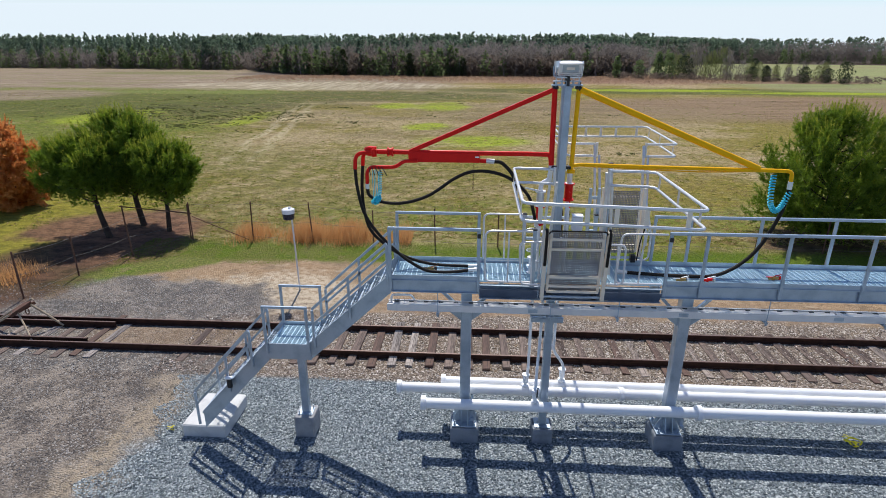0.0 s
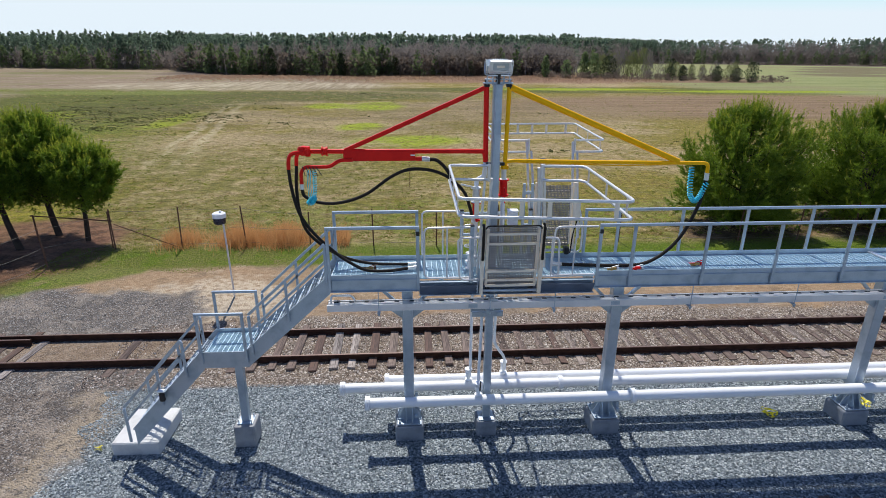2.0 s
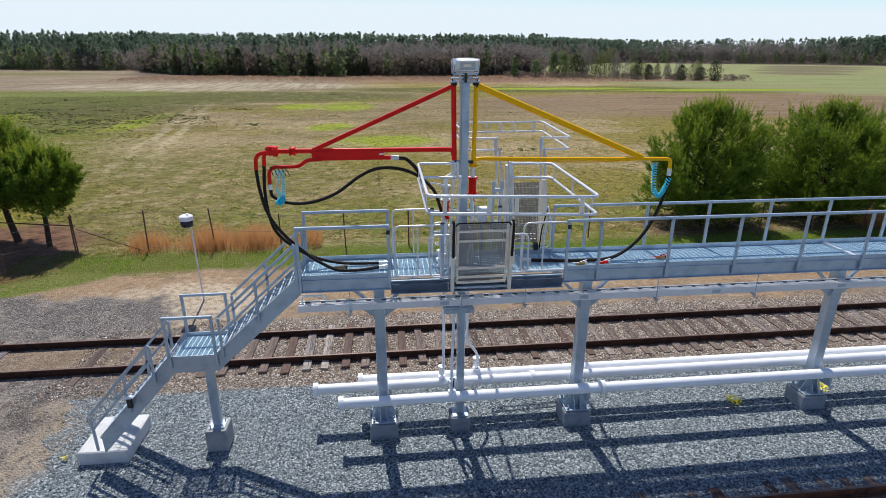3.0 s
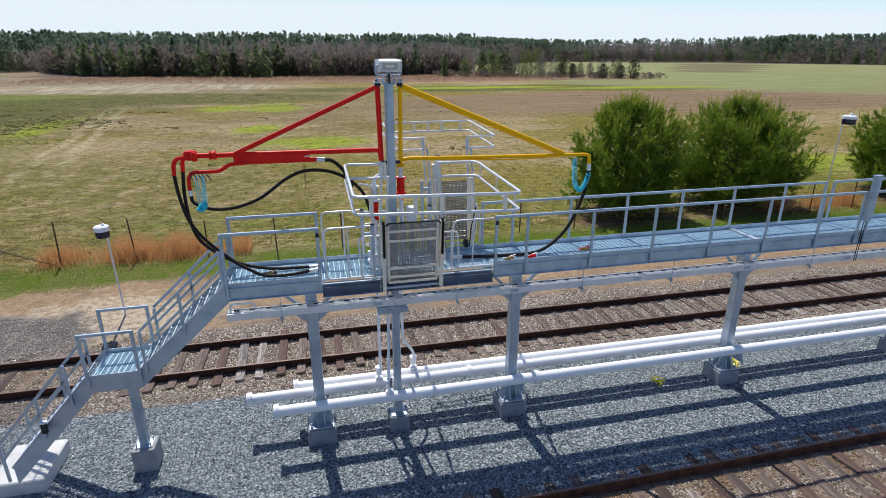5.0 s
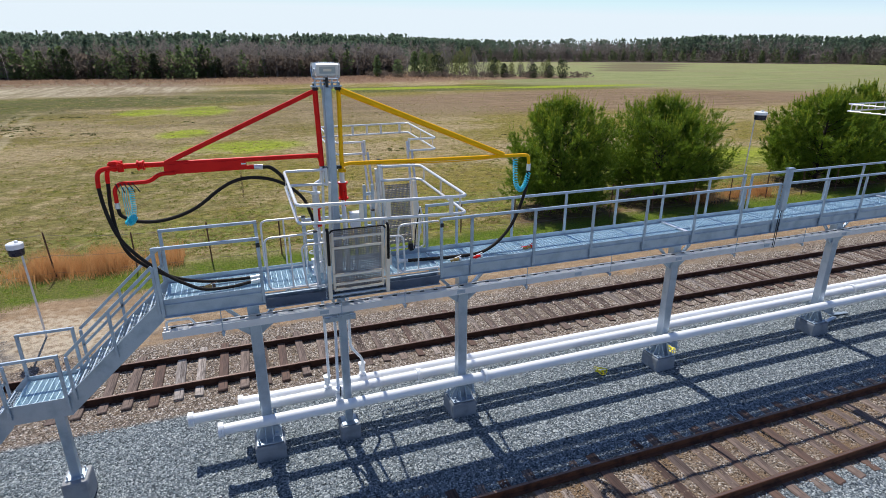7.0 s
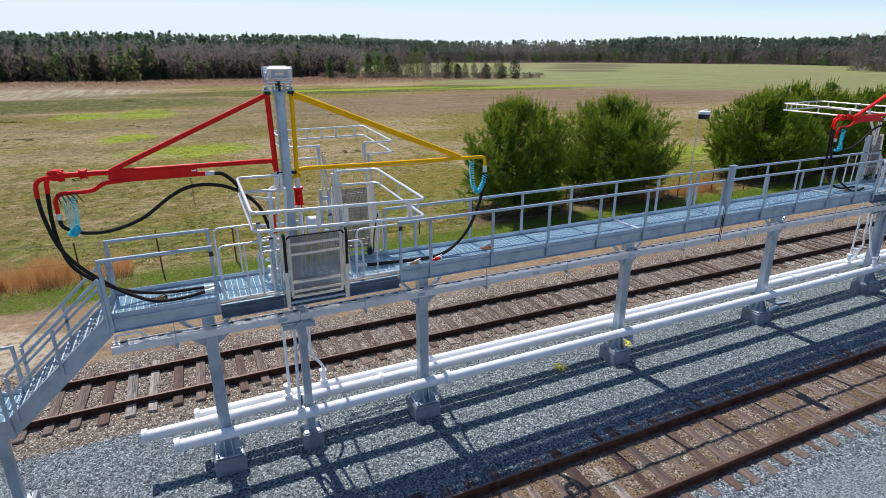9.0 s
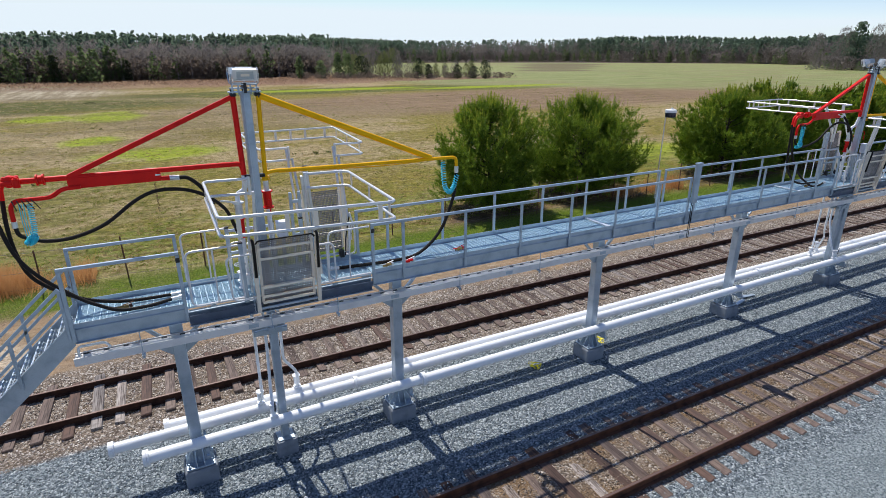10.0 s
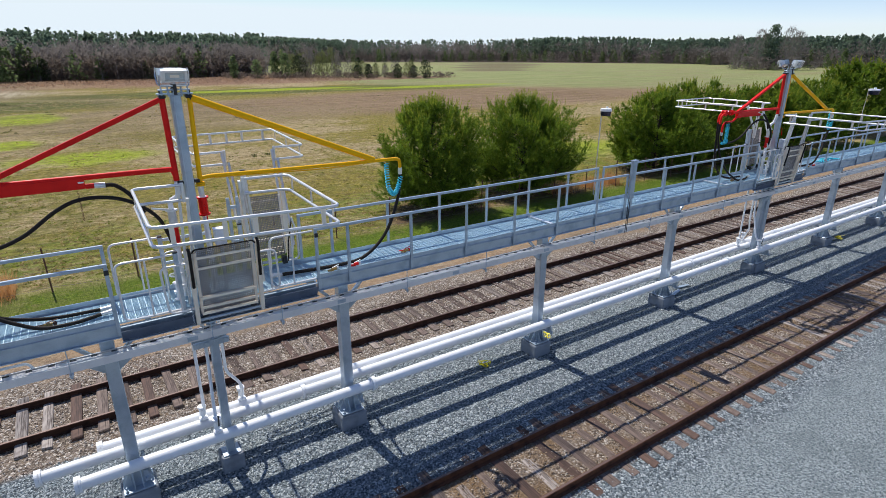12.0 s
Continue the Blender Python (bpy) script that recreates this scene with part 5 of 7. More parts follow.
# ---- gangways and cages ----
def loop_guard(pts, label):
    g = rack(thing("guard_loop", pts[0], label, "guard rail", "pipe guard loops at the gangways"))
    part("hoop", MB().tube(bent(pts, 0.12), 0.02, 8), TRAYALU, g)
    mid = (Vector(pts[0]) + Vector(pts[1])) / 2
    end = (Vector(pts[2]) + Vector(pts[3])) / 2
    part("middle_bar", MB().cyl(mid, end, 0.016, 8), TRAYALU, g)
    return g


def hoop(x0, x1, y, z0, z1):
    return [(x0, y, z0), (x0, y, z1), (x1, y, z1), (x1, y, z0)]


GL = "rounded aluminium pipe guard loop beside the folding gangway"
loop_guard([(2.66, YN - 0.03, 4.96), (1.80, YN - 0.03, 4.96), (1.80, YN - 0.03, 3.95), (2.66, YN - 0.03, 3.95)], GL)
loop_guard([(2.86, YN - 0.16, 4.80), (2.42, YN - 0.16, 4.80), (2.46, YN - 0.16, 3.96), (2.86, YN - 0.16, 3.96)], GL)
loop_guard([(4.06, YN - 0.16, 4.78), (4.33, YN - 0.16, 4.78), (4.36, YN - 0.16, 4.0), (4.06, YN - 0.16, 4.0)], GL)
loop_guard([(5.10, YN - 0.03, 4.95), (4.28, YN - 0.03, 4.95), (4.24, YN - 0.03, 3.97), (5.10, YN - 0.03, 3.97)], GL)
loop_guard([(2.64, YF + 0.03, 4.98), (1.78, YF + 0.03, 4.98), (1.78, YF + 0.03, 3.98), (2.64, YF + 0.03, 3.98)], GL)
loop_guard([(5.05, YF + 0.03, 4.97), (5.14, YF + 0.03, 4.6), (5.14, YF + 0.03, 4.05), (4.85, YF + 0.03, 4.05)], GL)
for x, y in ((2.70, YN - 0.03), (2.60, YF + 0.03), (3.45, YF + 0.03), (4.02, YF + 0.03)):
    p = rack(thing("guard_post", (x, y, DECK), "galvanised post with a black cap at the gangway", "post", "gangway posts"))
    part("post", MB().box(x - 0.035, x + 0.035, y - 0.03, y + 0.03, DECK - 0.1, 4.98, 0.006), STEEL, p)
    part("cap", MB().box(x - 0.04, x + 0.04, y - 0.036, y + 0.036, 4.981, 5.01, 0.008), BLACKIRON, p)
p = rack(thing("guard_rail", (2.6, YF + 0.03, 4.9), "galvanised rail on the walkway's far edge", "guard rail"))
part("rail", MB().box(2.64, 3.42, YF + 0.005, YF + 0.05, 4.90, 4.95), STEEL, p)
part("rail", MB().box(2.64, 3.42, YF + 0.005, YF + 0.05, 4.45, 4.50), STEEL, p)


def gangway(x0, x1, yb, yt, zb, zt, s, label, grip):
    """A gangway folded upright at the walkway's edge; s is -1 when it serves the near track."""
    g = rack(thing("folding_gangway", ((x0 + x1) / 2, yb, zb), label, "gangway", "folding gangways"))
    u = Vector((0, yt - yb, zt - zb))

    def at(x, t, d=0.0):
        return Vector((x, yb + u.y * t + s * d, zb + u.z * t))

    for x in (x0, x1):
        part("side_frame", MB().beam(at(x, -0.0, 0.03), at(x, 1.0, 0.03), 0.065, 0.10, (0, 1, 0)), FRAMEALU, g)
        xi = x + (0.09 if x == x0 else -0.09)
        part("inner_frame", MB().beam(at(xi, 0.12), at(xi, 0.95), 0.045, 0.05, (0, 1, 0)), FRAMEALU, g)
    for t in (0.12, 0.20, 0.34, 0.74, 0.88):
        part("tread_nosing", MB().beam(at(x0 + 0.08, t, 0.03), at(x1 - 0.08, t, 0.03), 0.075 if t == 0.34 else 0.05 if t == 0.12 else 0.035, 0.04, (0, 0, 1)), FRAMEALU, g)
    mb = MB()
    n = int((x1 - x0 - 0.2) / 0.03)
    for i in range(n):
        x = x0 + 0.1 + (x1 - x0 - 0.2) * (i + 0.5) / n
        mb.beam(at(x, 0.10, -0.03), at(x, 0.97, -0.03), 0.0155, 0.006, (0, 1, 0))
    m_ = int(u.length / 0.042)
    for j in range(m_):
        t = 0.10 + 0.87 * (j + 0.5) / m_
        mb.beam(at(x0 + 0.1, t, -0.024), at(x1 - 0.1, t, -0.024), 0.004, 0.017, (0, 0, 1))
    part("mesh_floor", mb, MESHALU, g, "grey expanded metal floor")
    if grip:
        for x in (x0, x1):
            part("grip", MB().tube(bent([at(x, 0.52, 0.10), at(x, 0.99, 0.10), at(x, 1.02, 0.0), at(x, 0.92, -0.08)], 0.05), 0.026, 8), RUBBER, g, "black rubber grip")
        part("top_bar", MB().tube(bent([at(x0 + 0.04, 0.96, 0.05), at(x0 + 0.08, 1.0, 0.05), at(x1 - 0.08, 1.0, 0.05), at(x1 - 0.04, 0.96, 0.05)], 0.03), 0.015, 8), RUBBER, g, "black rubber covered top bar")
    part("hinge_bar", MB().cyl(at(x0 - 0.03, 0.03), at(x1 + 0.03, 0.03), 0.03, 10), STEEL, g)
    for x in (x0 + 0.14, x1 - 0.14):
        part("hinge_lug", MB().box(x - 0.05, x + 0.05, min(yb, yb - s * 0.12), max(yb, yb - s * 0.12), zb - 0.02, zb + 0.14, 0.01), BLACKIRON, g, "black hinge lug")
    return g


gangway(2.88, 4.00, YN - 0.10, YN - 0.24, 3.66, 5.06, -1, "aluminium folding gangway with mesh floor and black grips folded upright", True)
gangway(4.18, 4.98, YF + 0.12, YF + 0.24, 4.02, 5.50, 1, "aluminium folding gangway with perforated floor folded upright on the far side", False)
cy = rack(thing("spring_cylinder", (4.20, YF + 0.02, 4.0), "silver balancing spring cylinder beside the far gangway", "cylinder"))
part("barrel", MB().cyl((4.24, YF + 0.06, 5.20), (4.20, YF + 0.02, 5.98), 0.055, 12), ALU, cy)
part("rod", MB().cyl((4.27, YF + 0.09, 4.15), (4.24, YF + 0.06, 5.20), 0.018, 8), STEEL, cy)
part("lug", MB().box(4.15, 4.25, YF - 0.02, YF + 0.06, 5.981, 6.05, 0.01), BLACKIRON, cy)
pb = rack(thing("far_gangway_post", (3.95, YF + 0.12, DECK), "galvanised double post carrying the far gangway", "post"))
for x in (3.88, 4.05):
    part("post", MB().box(x - 0.03, x + 0.03, YF + 0.08, YF + 0.14, DECK - 0.1, 5.52, 0.006), STEEL, pb)
part("cross_bar", MB().box(3.91, 4.02, YF + 0.085, YF + 0.135, 5.30, 5.36), STEEL, pb)
part("cross_bar", MB().box(3.91, 4.02, YF + 0.085, YF + 0.135, 4.60, 4.66), STEEL, pb)
hc = rack(thing("hanging_cable", (5.03, YF - 0.02, 4.9), "short black cable hanging from the handrail post", "cable"))
part("cable", MB().tube(spline([(5.06, YF + 0.06, 4.92), (5.0, YF + 0.02, 4.72), (4.93, YF - 0.02, 4.45), (4.90, YF - 0.02, 4.05)], 5), 0.013, 6), RUBBER, hc)
ch = rack(thing("safety_chain", (2.80, YN - 0.12, 4.6), "thin steel chain hanging beside the gangway", "chain"))
mb = MB()
for i in range(30):
    z = 4.75 - i * 0.036
    mb.tube([(2.80 + 0.011 * math.cos(t) * (i % 2), YN - 0.2 + 0.011 * math.cos(t) * ((i + 1) % 2), z + 0.022 * math.sin(t)) for t in (j * math.pi / 3 for j in range(6))], 0.0045, 4, closed=True)
part("links", mb, STEEL, ch)


def cage(c_fl, c_fr, c_br, c_bl, gap, zu, zl, base, s, label):
    """A safety cage of two pipe loops, open where the gangway enters, held by long arms; the front is the side away from the walkway."""
    g = rack(thing("safety_cage", ((gap[0] + gap[1]) / 2, c_bl[1], zl), label, "safety cage", "safety cages"))

    def back(x):
        t = (x - c_bl[0]) / (c_br[0] - c_bl[0])
        return c_bl[1] + (c_br[1] - c_bl[1]) * t

    for z, nm in ((zu, "upper_loop"), (zl, "lower_loop")):
        pts = [(gap[0], back(gap[0]), z), (*c_bl, z), (*c_fl, z), (*c_fr, z), (*c_br, z), (gap[1], back(gap[1]), z)]
        part(nm, MB().tube(bent(pts, 0.13), 0.024, 10), ALU, g)
    edges = [(c_bl, c_fl, (0.1, 0.5, 0.88)), (c_fl, c_fr, (0.10, 0.36, 0.52, 0.68, 0.90)), (c_fr, c_br, (0.12, 0.5, 0.9))]
    for p, q, ts in edges:
        for t in ts:
            x, y = p[0] + (q[0] - p[0]) * t, p[1] + (q[1] - p[1]) * t
            d = Vector((q[0] - p[0], q[1] - p[1], 0)).normalized()
            part("upright", MB().beam((x, y, zl - 0.02), (x, y, zu + 0.02), 0.012, 0.06, tuple(d)), FRAMEALU, g)
    for x in gap:
        part("upright", MB().cyl((x, back(x), zl - 0.03), (x, back(x), zu + 0.03), 0.028, 8), ALU, g)
    for x, bx in zip(gap, base[0]):
        for k in (-0.055, 0.055):
            part("arm", MB().beam((x + k, back(x) - s * 0.02, zu - 0.03 - (0.2 if k > 0 else 0)), (bx + k, base[1], base[2] + (0.12 if k > 0 else 0)), 0.04, 0.06, (0, 1, 0)), ALU, g)
    return g


cage((2.22, -6.16), (4.55, -6.42), (4.60, -4.04), (2.24, -3.82), (2.94, 3.86), 6.17, 5.92, ((2.86, 4.04), YN - 0.06, 4.05), -1, "open white aluminium pipe safety cage held out over the near track")
cage((3.55, 1.24), (5.96, 1.34), (5.77, -1.56), (3.52, -1.56), (4.12, 5.13), 6.25, 6.0, ((4.14, 5.04), YF + 0.16, 4.2), 1, "open white aluminium pipe safety cage held out over the far track")

STEP = MASTS[1] - MASTS[0]
for ob in list(RACK):
    kind = ob.name.split(".")[0]
    more = 0.0 if kind in ("safety_cage", "folding_gangway", "guard_loop", "guard_post", "guard_rail", "safety_chain") else 0.3
    if ob.name in ("folding_gangway.001", "spring_cylinder", "far_gangway_post"):
        more = -1.2
    copy_thing(ob, Matrix.Translation(ob.matrix_basis.translation + Vector((STEP + more, 0, 0))))

for x, z in ((1.68, 4.86), (5.16, 4.86), (21.1, 4.86), (24.65, 4.86)):
    g = thing("gate_latch", (x, YN - 0.06, z), "small black latch box on the handrail post", "latch", "gate latches")
    part("case", MB().box(x - 0.035, x + 0.035, YN - 0.085, YN - 0.058, z - 0.04, z + 0.04, 0.006), BLACKIRON, g)

tc = thing("coiled_cable", (27.0, AX, DECK), "teal cable dropped in loose loops on the grating", "cable", "coiled cables")
part("spiral", MB().tube(spline([(26.55 + 0.11 * i + 0.22 * math.cos(i * 1.9), AX - 0.02 + 0.2 * math.sin(i * 2.3), DECK + 0.05 + 0.02 * math.sin(i * 1.3)) for i in range(16)], 5), 0.016, 6), CYAN, tc)
js = thing("deck_joint_strip", (11.56, AX, DECK), "bright metal strip across the joint of two gratings", "strip")
part("strip", MB().box(11.51, 11.60, YN + 0.03, YF - 0.03, DECK + 0.012, DECK + 0.045), ALU, js)
js = thing("deck_joint_strip", (19.6, AX, DECK), "bright metal strip across the joint of two gratings", "strip")
part("strip", MB().box(19.56, 19.64, YN + 0.03, YF - 0.03, DECK + 0.012, DECK + 0.045), ALU, js)

# joint post, junctions
jp = thing("joint_post", (14.32, YN, 3.7), "tall galvanised box post at the joint of two walkway spans", "post")
part("post", MB().box(14.23, 14.41, YN - 0.15, YN - 0.06, 4.30, 5.36, 0.01), STEEL, jp)
part("cap", MB().box(14.215, 14.425, YN - 0.16, YN - 0.05, 5.361, 5.385), STEEL, jp)
for x in (14.29, 14.35):
    part("conduit", MB().cyl((x, YN - 0.08, 3.28), (x, YN - 0.08, 4.30), 0.010, 6), BLACKIRON, jp)
part("clamp_bar", MB().box(14.2, 14.44, YN - 0.058, YN - 0.03, 4.5, 4.54), STEEL, jp)
pad = thing("stair_light", (-3.46, YN - 0.03, 1.5), "small white lamp box clamped to the lower stair rail", "lamp")
part("housing", MB().box(-3.52, -3.42, YN - 0.12, YN - 0.05, 1.40, 1.62, 0.015), BLACKIRON, pad)
part("lid", MB().box(-3.535, -3.405, YN - 0.135, YN - 0.04, 1.622, 1.66, 0.01), WHITE, pad)


# ---- instrument poles, fence, oddments ----
def instrument(x, y, z, r, lean):
    """A yard lamp: drum head reaching towards the tracks from the top of a thin pole."""
    p = thing("yard_lamp", (x, y, 0), "thin pale pole with a white and dark blue drum lamp head", "yard lamp", "yard lamps")
    py = y + r * 1.05
    part("pole", MB().cyl((x + lean, py + lean, -0.1), (x + 0.02, py, z - 0.06), 0.030, 10), TRAYALU, p)
    part("arm", MB().box(x - 0.03, x + 0.03, y + r * 0.5, py + 0.04, z - 0.075, z - 0.02, 0.01), WHITE, p)
    h = part("head", MB().tube([(x, y, z - 0.20 - r * 0.55), (x, y, z - 0.17 - r * 0.55), (x, y, z - 0.10)], r * 0.90, 20, r1=r), DARKCAP, p, "dark blue drum")
    part("cover", MB().cyl((x, y, z - 0.11), (x, y, z + 0.02), r * 1.05, 20).cyl((x, y, z + 0.021), (x, y, z + 0.05), r * 1.0, 20, r1=r * 0.82), WHITE, h, "white lid")
    part("knob", MB().cyl((x + r * 0.25, y, z + 0.051), (x + r * 0.25, y, z + 0.051 + r * 0.28), r * 0.22, 10), WHITE, h)


instrument(-4.66, 4.15, 3.05, 0.20, 0.06)
instrument(27.0, 8.3, 5.12, 0.30, 0.25)
instrument(61.2, 7.8, 5.1, 0.42, 0.25)


def fence(points, h, label, seed):
    f = thing("wire_fence", (points[0][0], points[0][1], 0), label, "fence", "wire fences")
    rng = random.Random(seed)
    tops = []
    for x, y in points:
        lx, ly = rng.uniform(-0.10, 0.06), rng.uniform(-0.04, 0.04)
        hh = h + rng.uniform(-0.15, 0.2)
        part("post", MB().cyl((x, y, -0.1), (x + lx, y + ly, hh), 0.03, 6), RUSTPOST, f)
        tops.append((x, y, lx, ly, hh))
    for t in (0.12, 0.5, 0.95):
        mb = MB()
        for a, b in zip(tops, tops[1:]):
            pa = Vector((a[0] + a[2] * t, a[1] + a[3] * t, a[4] * t))
            pb = Vector((b[0] + b[2] * t, b[1] + b[3] * t, b[4] * t))
            mid = (pa + pb) / 2 - Vector((0, 0, 0.06))
            mb.tube([pa, pa.lerp(mid, 0.5) - Vector((0, 0, 0.02)), mid, mid.lerp(pb, 0.5) - Vector((0, 0, 0.02)), pb], 0.007, 4)
        part("wire", mb, WIRE, f)


fence([(-11.1 + 2.75 * i, 9.55 + 0.1 * math.sin(i)) for i in range(28)], 1.65, "old wire fence with thin rusted steel posts along the field", 5)
fence([(-11.3, 9.75), (-12.6, 7.4), (-13.4, 5.2), (-13.9, 3.1)], 1.6, "leaning old wire fence with rusted posts by the track's end", 6)
gate = thing("field_gate", (-14, 11.0, 0), "rusted pipe gate between the pine trunks", "gate")
part("rail", MB().cyl((-15.4, 11.2, 1.05), (-11.2, 9.9, 1.15), 0.03, 6), RUSTPOST, gate)
part("stay", MB().cyl((-11.0, 9.6, 1.1), (-8.5, 9.5, 0.1), 0.02, 6), RUSTPOST, gate)
part("stay", MB().cyl((-15.3, 11.2, 0.0), (-15.3, 11.2, 1.1), 0.035, 6), RUSTPOST, gate)

bump = thing("track_barrier", (-11.9, 0.9, 0), "rusted steel stop with bleached timber poles propped against it", "track barrier")
POLEWOOD = worn("bleached_pole_timber", (0.46, 0.36, 0.24), (0.30, 0.20, 0.13), 0.85, 0.0, 6.0, 0.6, 0.4)
part("head_plate", MB().beam((-12.12, 0.72, 0.70), (-11.78, 1.06, 0.93), 0.26, 0.07), RUSTPOST, bump, "rusted folded steel head")
part("head_bar", MB().beam((-12.16, 0.62, 0.62), (-11.72, 1.14, 0.86), 0.07, 0.09), RUSTPOST, bump)
part("chain_loop", MB().tube([(-11.86 + 0.06 * math.cos(t), 0.93, 0.66 + 0.11 * math.sin(t)) for t in (i * math.pi / 6 for i in range(12))], 0.016, 5, closed=True), RUSTPOST, bump)
for p, q, w in (((-11.80, 0.98, 0.90), (-11.08, 1.24, 0.03), 0.034), ((-12.10, 0.84, 0.74), (-11.22, 0.16, 0.03), 0.028), ((-11.70, 1.06, 1.02), (-13.30, 0.98, 0.06), 0.032), ((-12.16, 0.62, 0.66), (-13.1, 0.20, 0.05), 0.030)):
    part("prop_pole", MB().tube([p, tuple((Vector(p) + Vector(q)) / 2 + Vector((0, 0, 0.02))), q], w, 7), POLEWOOD, bump, "bleached timber pole")


def ribbon(x, y, z, label, size=1.0):
    """Crumpled marking ribbon."""
    r = thing("marking_ribbon", (x, y, z), label, "ribbon", "marking ribbons")
    rng = random.Random(int(x * 10))
    mb = MB()
    for k in range(4):
        pts = [(x + rng.uniform(-0.17, 0.17) * size, y + rng.uniform(-0.15, 0.15) * size, z + rng.uniform(0.02, 0.24) * size) for _ in range(5)]
        line = spline(pts, 4)
        for a, b in zip(line, line[1:]):
            mb.beam(a, b, 0.035 * size, 0.004, (rng.uniform(-1, 1), 0.3, 1))
    part("strip", mb, TAPE, r)


ribbon(9.82, -3.06, 0.02, "crumpled yellow marking ribbon lying on the gravel")
ribbon(11.98, -3.14, 0.28, "crumpled yellow marking ribbon tied at a footing")
ribbon(-5.15, -3.4, 0.02, "scrap of yellow ribbon lying on the gravel", 0.45)
ribbon(30.2, -3.3, 0.02, "crumpled yellow marking ribbon lying on the gravel")
sc = thing("metal_scrap", (18.6, -3.0, 0), "loose grey steel strips lying on the gravel", "scrap")
for k, (a, b) in enumerate((((18.0, -3.0), (18.9, -2.8)), ((18.9, -2.6), (19.6, -2.7)))):
    part("strip", MB().beam((*a, 0.05), (*b, 0.06), 0.12, 0.02), STEEL, sc)


# ---- trees near the rack ----
def unit(a):
    return a / np.maximum(np.linalg.norm(a, axis=-1, keepdims=True), 1e-9)


def needle_cloud(r, p, d, k, length, width, spread=0.75):
    """k thin blades round each shoot at p along d."""
    n = len(p)
    s = r.uniform(0, 0.22, (n, k, 1))
    base = p[:, None] + d[:, None] * s
    nd = unit(d[:, None] * 0.75 + unit(r.normal(0, 1, (n, k, 3))) * spread)
    ln = r.uniform(0.7, 1.25, (n, k, 1)) * length
    side = unit(np.cross(nd, r.normal(0, 1, (n, k, 3)))) * width
    v = np.stack([base - side, base + side, base + nd * ln], 2)
    return v.reshape(-1, 3)


def crown_mesh(name, verts, mat):
    me = bpy.data.meshes.new(name)
    n = len(verts) // 3
    me.vertices.add(n * 3)
    me.vertices.foreach_set("co", verts.astype(np.float32).ravel())
    me.loops.add(n * 3)
    me.loops.foreach_set("vertex_index", np.arange(n * 3, dtype=np.int32))
    me.polygons.add(n)
    me.polygons.foreach_set("loop_start", np.arange(0, n * 3, 3, dtype=np.int32))
    me.update(calc_edges=True)
    me.materials.append(mat)
    return me


